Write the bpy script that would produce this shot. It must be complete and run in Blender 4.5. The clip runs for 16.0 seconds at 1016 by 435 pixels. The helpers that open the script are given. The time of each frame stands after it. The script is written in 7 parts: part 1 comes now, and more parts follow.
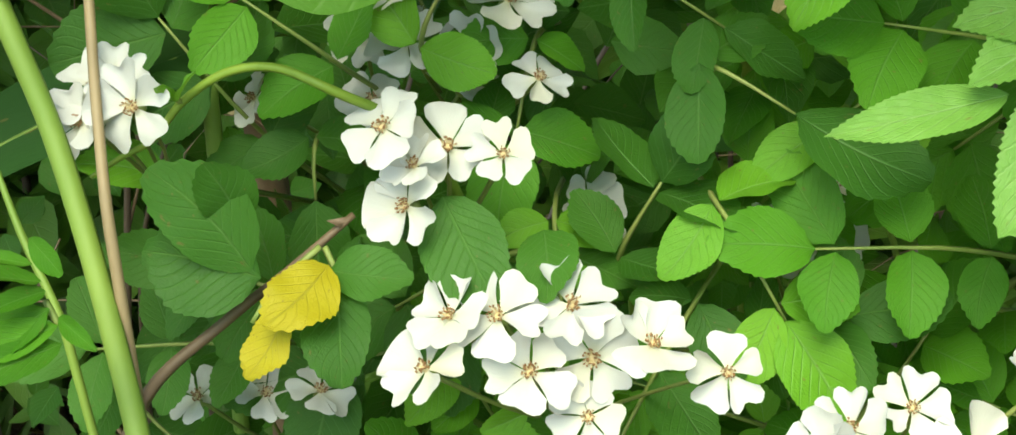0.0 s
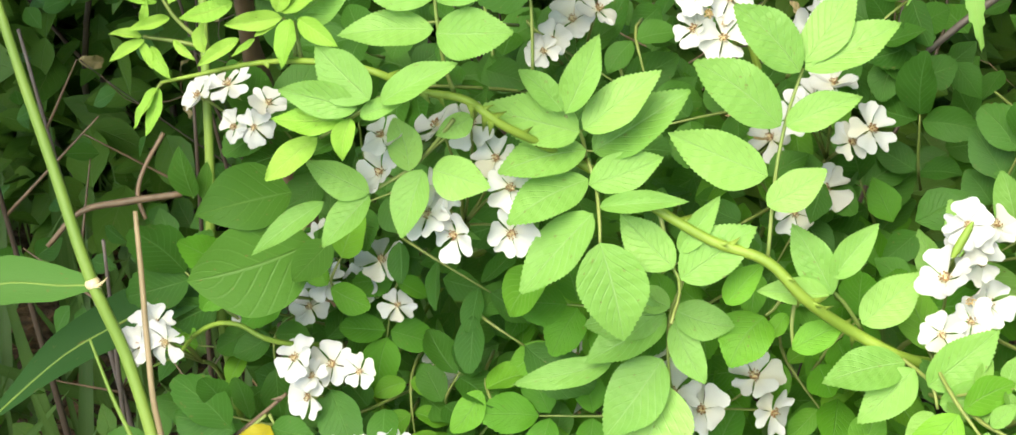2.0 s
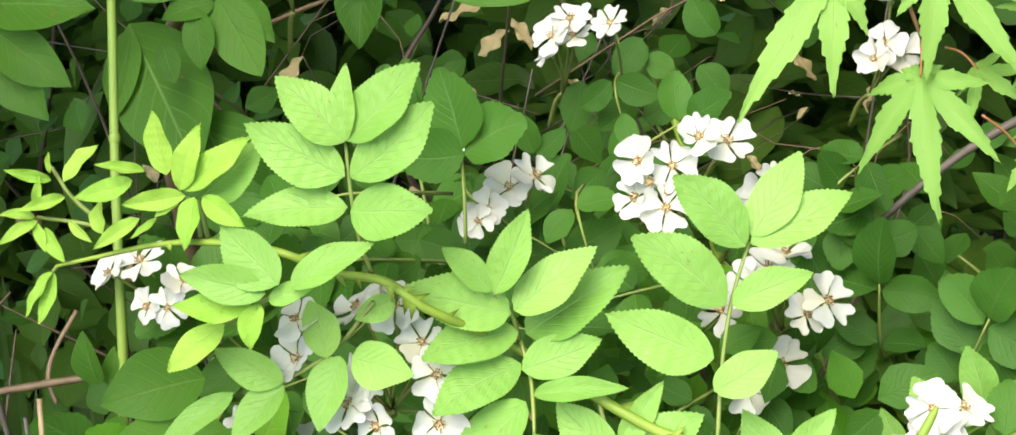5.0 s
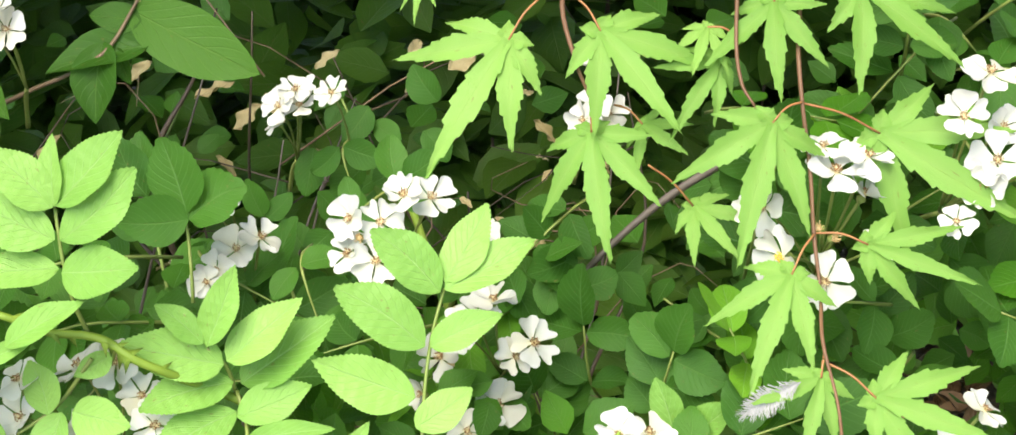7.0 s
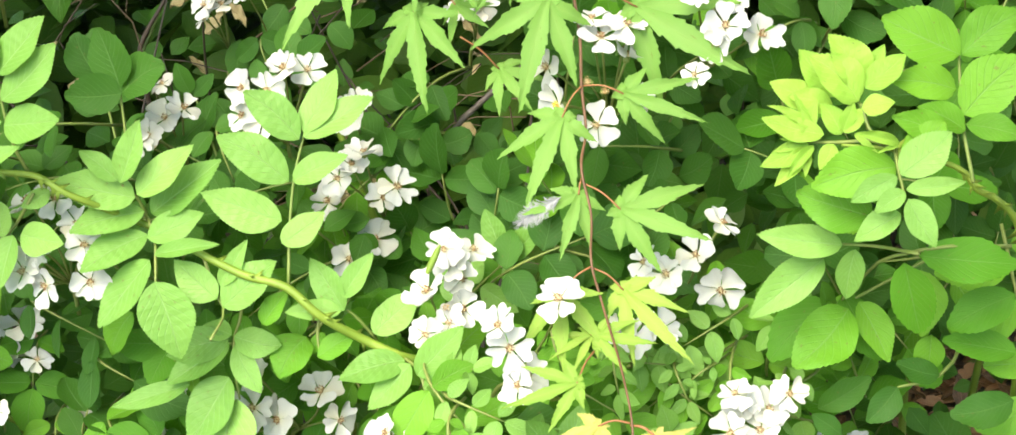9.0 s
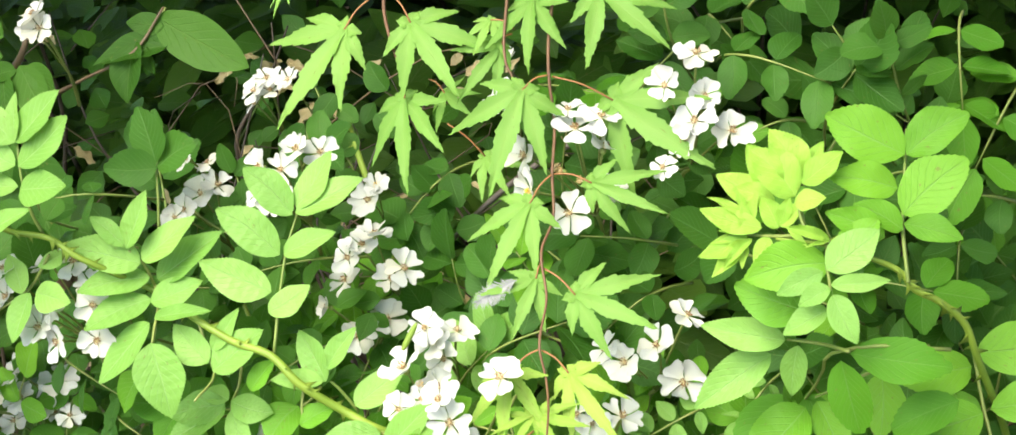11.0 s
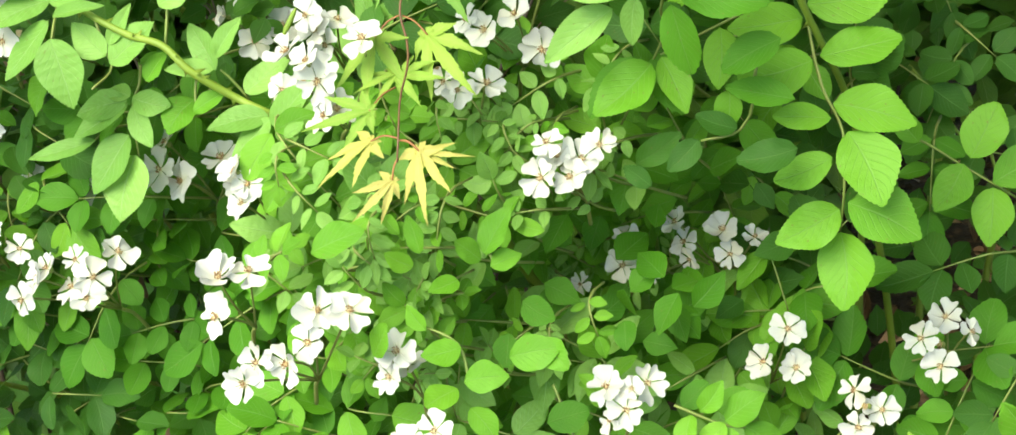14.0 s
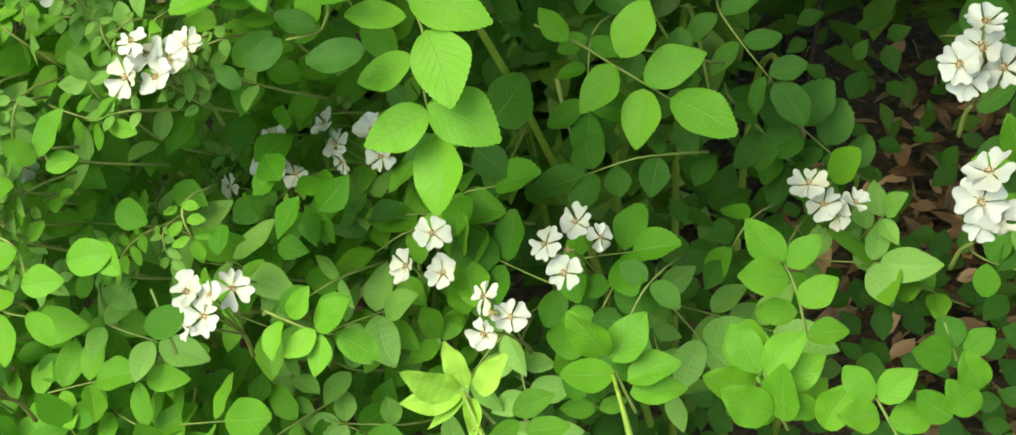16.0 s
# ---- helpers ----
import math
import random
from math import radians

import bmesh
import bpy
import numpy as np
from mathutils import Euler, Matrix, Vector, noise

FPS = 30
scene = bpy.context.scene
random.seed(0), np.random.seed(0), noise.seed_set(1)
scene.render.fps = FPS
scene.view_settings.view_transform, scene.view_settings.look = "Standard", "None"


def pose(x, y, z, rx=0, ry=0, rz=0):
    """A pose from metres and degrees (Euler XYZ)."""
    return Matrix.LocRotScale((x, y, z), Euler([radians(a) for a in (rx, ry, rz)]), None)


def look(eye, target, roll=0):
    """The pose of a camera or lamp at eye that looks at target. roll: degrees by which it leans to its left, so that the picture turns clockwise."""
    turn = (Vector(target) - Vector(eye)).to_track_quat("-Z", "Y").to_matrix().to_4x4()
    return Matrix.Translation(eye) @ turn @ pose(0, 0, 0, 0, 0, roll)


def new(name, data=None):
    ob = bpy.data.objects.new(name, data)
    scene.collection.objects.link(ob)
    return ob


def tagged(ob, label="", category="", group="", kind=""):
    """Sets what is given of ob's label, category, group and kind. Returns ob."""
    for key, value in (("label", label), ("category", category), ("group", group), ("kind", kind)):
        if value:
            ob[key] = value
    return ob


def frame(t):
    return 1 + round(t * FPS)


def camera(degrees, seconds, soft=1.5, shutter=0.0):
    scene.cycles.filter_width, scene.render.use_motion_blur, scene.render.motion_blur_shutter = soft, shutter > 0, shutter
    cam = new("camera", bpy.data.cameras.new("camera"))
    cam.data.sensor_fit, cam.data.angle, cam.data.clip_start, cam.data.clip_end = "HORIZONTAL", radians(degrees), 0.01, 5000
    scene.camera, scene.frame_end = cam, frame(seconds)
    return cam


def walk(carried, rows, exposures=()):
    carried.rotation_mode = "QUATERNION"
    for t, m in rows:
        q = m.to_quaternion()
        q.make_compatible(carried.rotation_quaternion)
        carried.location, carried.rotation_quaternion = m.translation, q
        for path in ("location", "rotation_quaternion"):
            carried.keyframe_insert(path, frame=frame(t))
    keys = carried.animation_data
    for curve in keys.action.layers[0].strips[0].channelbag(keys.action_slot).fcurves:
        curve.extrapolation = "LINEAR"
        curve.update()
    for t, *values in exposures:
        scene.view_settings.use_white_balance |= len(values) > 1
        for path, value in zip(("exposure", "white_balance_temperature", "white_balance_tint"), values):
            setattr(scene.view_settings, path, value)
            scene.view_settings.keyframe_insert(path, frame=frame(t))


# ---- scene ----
# ---- camera ----
cam = camera(36.0, 16.0, soft=1.5)
PATH = [
    (0, pose(-0.2487, -0.3234, 0.9630, 66.61, 0.71, 3.56)),
    (0.5, pose(-0.2228, -0.4036, 1.0279, 63.31, 1.34, 5.13)),
    (1, pose(-0.1470, -0.4206, 1.1282, 57.41, 4.82, 10.64)),
    (1.5, pose(-0.1175, -0.4892, 1.2009, 58.38, 3.95, 9.78)),
    (2, pose(-0.1027, -0.5076, 1.2261, 59.24, 3.09, 9.28)),
    (2.5, pose(-0.1170, -0.4014, 1.1682, 60.30, 2.68, 8.60)),
    (3, pose(-0.1178, -0.3836, 1.1689, 61.06, 2.60, 8.18)),
    (3.2, pose(-0.1189, -0.3795, 1.1633, 61.90, 2.64, 7.97)),
    (5.3, pose(-0.0867, -0.4747, 1.2265, 65.30, 3.45, 8.23)),
    (5.5, pose(-0.0832, -0.4805, 1.2291, 66.64, 3.31, 8.07)),
    (6, pose(-0.0643, -0.4763, 1.2263, 67.52, 3.50, 6.99)),
    (6.5, pose(-0.0576, -0.4670, 1.2151, 67.58, 2.45, 3.01)),
    (7, pose(-0.0435, -0.4974, 1.2257, 66.69, 2.63, 1.58)),
    (7.5, pose(-0.0131, -0.5665, 1.2468, 65.53, 3.58, 2.31)),
    (8, pose(0.0277, -0.6355, 1.2719, 65.02, 4.09, 3.28)),
    (8.5, pose(0.0471, -0.6480, 1.2581, 64.68, 4.52, 3.31)),
    (9, pose(0.0758, -0.6561, 1.2529, 64.33, 4.80, 3.99)),
    (9.2, pose(0.0907, -0.6598, 1.2501, 64.50, 4.87, 4.42)),
    (11.3, pose(0.2303, -0.6631, 1.2289, 69.82, 5.83, 16.25)),
    (11.5, pose(0.2512, -0.6592, 1.2196, 69.50, 6.04, 18.59)),
    (12, pose(0.2757, -0.6622, 1.2070, 69.10, 5.96, 21.44)),
    (12.5, pose(0.2653, -0.6802, 1.2030, 69.06, 5.74, 20.03)),
    (13, pose(0.2466, -0.7049, 1.2015, 67.54, 5.45, 15.30)),
    (13.5, pose(0.2409, -0.7268, 1.1841, 65.06, 6.01, 12.83)),
    (14, pose(0.2766, -0.7331, 1.1699, 63.86, 7.26, 12.32)),
    (14.5, pose(0.3553, -0.7151, 1.1645, 63.53, 7.58, 13.09)),
    (15, pose(0.4157, -0.6941, 1.1458, 61.75, 8.01, 13.10)),
    (15.5, pose(0.4598, -0.6777, 1.1353, 60.62, 8.24, 13.90)),
    (16, pose(0.4921, -0.6623, 1.1324, 60.36, 8.05, 14.27)),
]
EXPOSURES = [(0, 1.46, 7750, -7), (0.7, 1.52, 7600, -2), (3, 1.74, 7400, 6), (6.5, 1.75, 7300, 8), (9, 1.79, 7450, 5), (12.5, 1.81, 7400, 4), (14.5, 1.53, 7800, -6), (16, 1.46, 8200, -11)]
walk(cam, PATH, EXPOSURES)

SUN_STRENGTH, SUN_ANGLE, SKY_STRENGTH = 3.3, 48, 0.15

# ---- light ----
world = bpy.data.worlds.new("sky")
scene.world = world
world.use_nodes = True
wn = world.node_tree
sky = wn.nodes.new("ShaderNodeTexSky")
sky.sky_type, sky.sun_disc = "NISHITA", False
SUN_UP, SUN_TURN = 56.0, 200.0
sky.sun_elevation, sky.sun_rotation = radians(SUN_UP), radians(SUN_TURN)
wn.links.new(sky.outputs[0], wn.nodes["Background"].inputs[0])
wn.nodes["Background"].inputs[1].default_value = SKY_STRENGTH
sun_data = bpy.data.lights.new("sun", "SUN")
sun_data.energy, sun_data.angle, sun_data.color = SUN_STRENGTH, radians(SUN_ANGLE), (1.0, 0.96, 0.9)
sun = new("sun", sun_data)
sun_way = Vector((math.sin(radians(SUN_TURN)) * math.cos(radians(SUN_UP)), math.cos(radians(SUN_TURN)) * math.cos(radians(SUN_UP)), math.sin(radians(SUN_UP))))
sun.matrix_world = look(sun_way * 20, (0, 0, 0))

# ---- materials ----


def material(name):
    m = bpy.data.materials.new(name)
    m.use_nodes = True
    t = m.node_tree
    return m, t, t.nodes["Principled BSDF"]


def node(t, kind, **values):
    n = t.nodes.new(kind)
    for key, value in values.items():
        n.inputs[int(key[1:]) if key[0] == "i" and key[1:].isdigit() else key].default_value = value
    return n


def calc(t, op, a, b=0.0, c=0.0):
    n = t.nodes.new("ShaderNodeMath")
    n.operation = op
    for k, v in enumerate((a, b, c)):
        if hasattr(v, "links"):
            t.links.new(v, n.inputs[k])
        else:
            n.inputs[k].default_value = v
    return n.outputs[0]


def ramp(t, fac, *stops):
    n = t.nodes.new("ShaderNodeValToRGB")
    el = n.color_ramp.elements
    while len(el) < len(stops):
        el.new(0.5)
    for e, (at, col) in zip(el, stops):
        e.position, e.color = at, (*col, 1)
    t.links.new(fac, n.inputs[0])
    return n.outputs[0]


def mixed(t, fac, a, b, mode="MIX"):
    n = t.nodes.new("ShaderNodeMix")
    n.data_type, n.blend_type = "RGBA", mode
    for k, v in ((0, fac), (6, a), (7, b)):
        if hasattr(v, "links"):
            t.links.new(v, n.inputs[k])
        else:
            n.inputs[k].default_value = v if k == 0 else (*v, 1)
    return n.outputs[2]


def leaf_material(name, dark, mid, light, vein, veins=9.0, rough=0.42, through_light=0.32, islands=False, slant=0.75, blotch=0.35, sheen=0.2):
    """A leaf: colour differs from leaf to leaf and over the blade, with pale veins, fine relief and some light let through."""
    m, t, p = material(name)
    if islands:
        rnd = t.nodes.new("ShaderNodeNewGeometry").outputs["Random Per Island"]
    else:
        rnd = t.nodes.new("ShaderNodeObjectInfo").outputs["Random"]
    uv = t.nodes.new("ShaderNodeUVMap").outputs[0]
    sep = t.nodes.new("ShaderNodeSeparateXYZ")
    t.links.new(uv, sep.inputs[0])
    side = calc(t, "ABSOLUTE", calc(t, "SUBTRACT", sep.outputs[0], 0.5))
    along = calc(t, "SUBTRACT", sep.outputs[1], calc(t, "MULTIPLY", side, slant))
    wave = calc(t, "PINGPONG", calc(t, "MULTIPLY", along, veins), 0.5)
    lateral = calc(t, "SUBTRACT", 1.0, calc(t, "MULTIPLY", wave, 9.0))
    lateral = calc(t, "MULTIPLY", calc(t, "MAXIMUM", lateral, 0.0), calc(t, "SUBTRACT", 0.75, side))
    midrib = calc(t, "MAXIMUM", calc(t, "SUBTRACT", 1.0, calc(t, "MULTIPLY", side, 38.0)), 0.0)
    vmask = calc(t, "MAXIMUM", midrib, calc(t, "MULTIPLY", lateral, 0.75))
    shift = t.nodes.new("ShaderNodeVectorMath")
    shift.operation = "ADD"
    t.links.new(uv, shift.inputs[0])
    comb = t.nodes.new("ShaderNodeCombineXYZ")
    for k in range(3):
        t.links.new(calc(t, "MULTIPLY", rnd, 37.0 + 11 * k), comb.inputs[k])
    t.links.new(comb.outputs[0], shift.inputs[1])
    cloud = node(t, "ShaderNodeTexNoise", Scale=2.6, Detail=3.0)
    grain = node(t, "ShaderNodeTexNoise", Scale=34.0, Detail=2.0)
    for n in (cloud, grain):
        t.links.new(shift.outputs[0], n.inputs["Vector"])
    base = ramp(t, rnd, (0.0, dark), (0.5, mid), (1.0, light))
    base = mixed(t, calc(t, "MULTIPLY", calc(t, "SUBTRACT", cloud.outputs[0], 0.35), blotch * 2), base, light)
    base = mixed(t, calc(t, "MULTIPLY", calc(t, "SUBTRACT", grain.outputs[0], 0.3), 0.22), base, dark)
    base = mixed(t, calc(t, "MULTIPLY", vmask, 0.68), base, vein)
    # a few brown specks of wear
    speck = node(t, "ShaderNodeTexNoise", Scale=13.0, Detail=1.0)
    t.links.new(shift.outputs[0], speck.inputs["Vector"])
    spot = calc(t, "MULTIPLY", calc(t, "GREATER_THAN", speck.outputs[0], 0.74), 0.6)
    base = mixed(t, spot, base, (0.16, 0.12, 0.04))
    t.links.new(base, p.inputs["Base Color"])
    t.links.new(calc(t, "ADD", calc(t, "MULTIPLY", grain.outputs[0], 0.25), rough - 0.1), p.inputs["Roughness"])
    p.inputs["Specular IOR Level"].default_value = sheen
    height = calc(t, "ADD", calc(t, "MULTIPLY", vmask, -0.7), calc(t, "MULTIPLY", grain.outputs[0], 0.35))
    bump = node(t, "ShaderNodeBump", Strength=0.55, Distance=0.0012)
    t.links.new(height, bump.inputs["Height"])
    t.links.new(bump.outputs[0], p.inputs["Normal"])
    lucent = t.nodes.new("ShaderNodeBsdfTranslucent")
    t.links.new(mixed(t, 0.5, base, (0.27, 0.50, 0.07), "MIX"), lucent.inputs[0])
    mix = t.nodes.new("ShaderNodeMixShader")
    mix.inputs[0].default_value = through_light
    t.links.new(p.outputs[0], mix.inputs[1])
    t.links.new(lucent.outputs[0], mix.inputs[2])
    t.links.new(mix.outputs[0], t.nodes["Material Output"].inputs[0])
    return m


def bark_material(name, dark, light, scale=120.0, rough=0.6, stretch=0.2, islands=False):
    m, t, p = material(name)
    coord = t.nodes.new("ShaderNodeTexCoord").outputs["Object"]
    mp = t.nodes.new("ShaderNodeMapping")
    mp.inputs["Scale"].default_value = (1, 1, stretch)
    t.links.new(coord, mp.inputs[0])
    a = node(t, "ShaderNodeTexNoise", Scale=scale, Detail=4.0)
    b = node(t, "ShaderNodeTexNoise", Scale=scale * 0.12, Detail=2.0)
    for n in (a, b):
        t.links.new(mp.outputs[0], n.inputs["Vector"])
    both = calc(t, "ADD", calc(t, "MULTIPLY", a.outputs[0], 0.5), calc(t, "MULTIPLY", b.outputs[0], 0.5))
    t.links.new(ramp(t, both, (0.32, dark), (0.66, light)), p.inputs["Base Color"])
    p.inputs["Roughness"].default_value = rough
    bump = node(t, "ShaderNodeBump", Strength=0.3, Distance=0.001)
    t.links.new(a.outputs[0], bump.inputs["Height"])
    t.links.new(bump.outputs[0], p.inputs["Normal"])
    return m


def petal_material(name, white, edge, through_light=0.35):
    m, t, p = material(name)
    uv = t.nodes.new("ShaderNodeUVMap").outputs[0]
    sep = t.nodes.new("ShaderNodeSeparateXYZ")
    t.links.new(uv, sep.inputs[0])
    rnd = t.nodes.new("ShaderNodeObjectInfo").outputs["Random"]
    streak = node(t, "ShaderNodeTexNoise", Scale=6.0, Detail=3.0)
    mp = t.nodes.new("ShaderNodeMapping")
    mp.inputs["Scale"].default_value = (5, 0.8, 1)
    t.links.new(uv, mp.inputs[0])
    t.links.new(mp.outputs[0], streak.inputs["Vector"])
    base = mixed(t, calc(t, "MULTIPLY", streak.outputs[0], 0.3), white, edge)
    base = mixed(t, calc(t, "MULTIPLY", calc(t, "POWER", calc(t, "SUBTRACT", 1.0, sep.outputs[1]), 4.0), 0.55), base, (0.72, 0.7, 0.36))
    base = mixed(t, calc(t, "MULTIPLY", calc(t, "POWER", rnd, 7.0), 0.45), base, (0.74, 0.68, 0.48))
    t.links.new(base, p.inputs["Base Color"])
    p.inputs["Roughness"].default_value = 0.6
    bump = node(t, "ShaderNodeBump", Strength=0.25, Distance=0.0006)
    t.links.new(streak.outputs[0], bump.inputs["Height"])
    t.links.new(bump.outputs[0], p.inputs["Normal"])
    lucent = t.nodes.new("ShaderNodeBsdfTranslucent")
    t.links.new(base, lucent.inputs[0])
    mix = t.nodes.new("ShaderNodeMixShader")
    mix.inputs[0].default_value = through_light
    t.links.new(p.outputs[0], mix.inputs[1])
    t.links.new(lucent.outputs[0], mix.inputs[2])
    t.links.new(mix.outputs[0], t.nodes["Material Output"].inputs[0])
    return m


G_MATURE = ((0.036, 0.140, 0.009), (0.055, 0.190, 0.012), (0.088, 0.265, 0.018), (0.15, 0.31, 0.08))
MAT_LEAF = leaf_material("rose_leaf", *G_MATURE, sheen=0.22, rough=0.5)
# G_MATURE made darker: the bush's shade put into the leaf colour
G_SHADED = ((0.022, 0.088, 0.009), (0.033, 0.117, 0.0125), (0.053, 0.160, 0.019), (0.12, 0.25, 0.07))
MAT_LEAF_SHADED = leaf_material("rose_leaf_shaded", *G_SHADED, sheen=0.25, rough=0.5)
MAT_SHADED_STUFF = leaf_material("rose_leaf_shaded_mass", *G_SHADED, islands=True)
MAT_LEAF_STUFF = leaf_material("rose_leaf_mass", *G_MATURE, islands=True)
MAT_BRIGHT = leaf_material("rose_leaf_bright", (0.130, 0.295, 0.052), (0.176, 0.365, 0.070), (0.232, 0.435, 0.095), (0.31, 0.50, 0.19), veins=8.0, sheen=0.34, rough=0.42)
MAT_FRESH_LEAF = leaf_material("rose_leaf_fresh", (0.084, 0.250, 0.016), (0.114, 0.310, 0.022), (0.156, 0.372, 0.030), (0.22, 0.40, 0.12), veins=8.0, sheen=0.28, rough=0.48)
MAT_YOUNG = leaf_material("rose_leaf_young", (0.20, 0.42, 0.05), (0.265, 0.475, 0.068), (0.33, 0.535, 0.088), (0.40, 0.54, 0.15), veins=8.0)
MAT_MAPLE_LIME = leaf_material("maple_leaf_lime", (0.16, 0.34, 0.04), (0.21, 0.40, 0.05), (0.28, 0.45, 0.07), (0.40, 0.46, 0.14), veins=0.0, through_light=0.38)
MAT_MAPLE = leaf_material("maple_leaf", (0.105, 0.26, 0.042), (0.145, 0.32, 0.058), (0.20, 0.385, 0.080), (0.28, 0.44, 0.12), veins=0.0, through_light=0.38, rough=0.38)
MAT_MAPLE_PALE = leaf_material("maple_leaf_pale", (0.40, 0.46, 0.09), (0.50, 0.50, 0.13), (0.62, 0.50, 0.20), (0.60, 0.42, 0.2), veins=0.0, through_light=0.4)
MAT_SHRUB = leaf_material("shrub_leaf", (0.045, 0.105, 0.014), (0.065, 0.145, 0.018), (0.095, 0.185, 0.026), (0.12, 0.19, 0.05), veins=7.0, through_light=0.22, islands=True)
MAT_SHRUB_ONE = leaf_material("shrub_leaf_single", (0.028, 0.092, 0.011), (0.042, 0.122, 0.014), (0.062, 0.16, 0.02), (0.12, 0.23, 0.06), veins=7.0, through_light=0.25, sheen=0.12)
MAT_REED = leaf_material("reed_leaf", (0.016, 0.055, 0.013), (0.022, 0.070, 0.016), (0.032, 0.09, 0.022), (0.04, 0.09, 0.03), veins=0.0, through_light=0.15, sheen=0.06, rough=0.65)
MAT_YELLOW = leaf_material("yellow_leaf", (0.26, 0.22, 0.012), (0.35, 0.29, 0.016), (0.42, 0.37, 0.03), (0.34, 0.30, 0.05), veins=7.0, blotch=0.7)
MAT_DRY_LEAF = leaf_material("dry_leaf", (0.26, 0.20, 0.09), (0.38, 0.31, 0.16), (0.52, 0.44, 0.26), (0.42, 0.34, 0.18), veins=6.0, through_light=0.15)
# strong contrast paints sun patches: most leaves near black, a few very light
MAT_LITTER = leaf_material("litter_leaf", (0.035, 0.018, 0.008), (0.085, 0.042, 0.018), (0.70, 0.41, 0.22), (0.3, 0.2, 0.12), veins=6.0, through_light=0.08, islands=True)
MAT_CANE = bark_material("green_cane", (0.10, 0.18, 0.016), (0.20, 0.29, 0.034))
MAT_RACHIS = bark_material("leaf_stalk", (0.10, 0.18, 0.030), (0.20, 0.23, 0.062))
MAT_RED = bark_material("red_stalk", (0.20, 0.065, 0.03), (0.30, 0.15, 0.05))
MAT_MAPLE_TWIG = bark_material("maple_twig", (0.085, 0.040, 0.020), (0.17, 0.085, 0.042))
MAT_TWIG = bark_material("brown_twig", (0.06, 0.04, 0.022), (0.18, 0.12, 0.07))
MAT_DRY = bark_material("dry_stem", (0.15, 0.11, 0.055), (0.31, 0.235, 0.13))
MAT_WOOD = bark_material("dark_wood", (0.02, 0.014, 0.009), (0.075, 0.052, 0.034), scale=60)
MAT_REED_STEM = bark_material("reed_stem", (0.10, 0.19, 0.025), (0.19, 0.28, 0.045), scale=50, stretch=0.05)
MAT_PETAL = petal_material("white_petal", (0.60, 0.612, 0.605), (0.52, 0.535, 0.525))
MAT_ANTHER = bark_material("anther", (0.15, 0.075, 0.028), (0.34, 0.18, 0.07), scale=900)
MAT_FILAMENT = bark_material("filament", (0.52, 0.40, 0.20), (0.68, 0.58, 0.36), scale=700)
MAT_SPENT = bark_material("spent_anther", (0.30, 0.18, 0.07), (0.62, 0.44, 0.20), scale=700)
MAT_GREY_TWIG = bark_material("grey_twig", (0.05, 0.04, 0.035), (0.14, 0.115, 0.10))
MAT_FRESH = bark_material("fresh_anther", (0.70, 0.42, 0.03), (0.85, 0.60, 0.06), scale=700)

# ---- building helpers ----
WORLD_OF = {}
UP = Vector((0, 0, 1))
VIEW = Vector((-0.12, -0.9, 0.42)).normalized()


def place(ob, m, parent=None):
    ob.matrix_basis = m
    WORLD_OF[ob] = m
    if parent is not None:
        ob.parent = parent
        ob.matrix_parent_inverse = WORLD_OF[parent].inverted()
    return ob


def thing(name, at, label, category, group="", kind=""):
    return place(tagged(new(name), label, category, group, kind), Matrix.Translation(at))


def part(name, mesh, m, parent, label=""):
    return tagged(place(new(name, mesh), m, parent), label)


def made(name, bm, *mats, smooth=True):
    me = bpy.data.meshes.new(name)
    bm.to_mesh(me)
    bm.free()
    for mat in mats:
        me.materials.append(mat)
    if smooth:
        me.polygons.foreach_set("use_smooth", [True] * len(me.polygons))
    return me


def smooth_line(points, steps=6):
    """Points along a soft curve through the given ones that never swings past them; the fourth value, a radius, is carried along."""
    p = [np.array(q, float) for q in points]
    size = [max(np.linalg.norm(b[:3] - a[:3]), 1e-6) for a, b in zip(p, p[1:])]
    way = [(b[:3] - a[:3]) / s for a, b, s in zip(p, p[1:], size)]
    turn = []
    for k in range(len(p)):
        d = way[max(k - 1, 0)] + way[min(k, len(way) - 1)]
        turn.append(d / max(np.linalg.norm(d), 1e-6))
    out = []
    for k in range(len(p) - 1):
        for j in range(steps):
            s = j / steps
            q = p[k] * (1 - s) + p[k + 1] * s
            h = (2 * s**3 - 3 * s * s + 1, s**3 - 2 * s * s + s, 3 * s * s - 2 * s**3, s**3 - s * s)
            q[:3] = h[0] * p[k][:3] + h[1] * turn[k] * size[k] + h[2] * p[k + 1][:3] + h[3] * turn[k + 1] * size[k]
            out.append(q)
    out.append(p[-1])
    return out


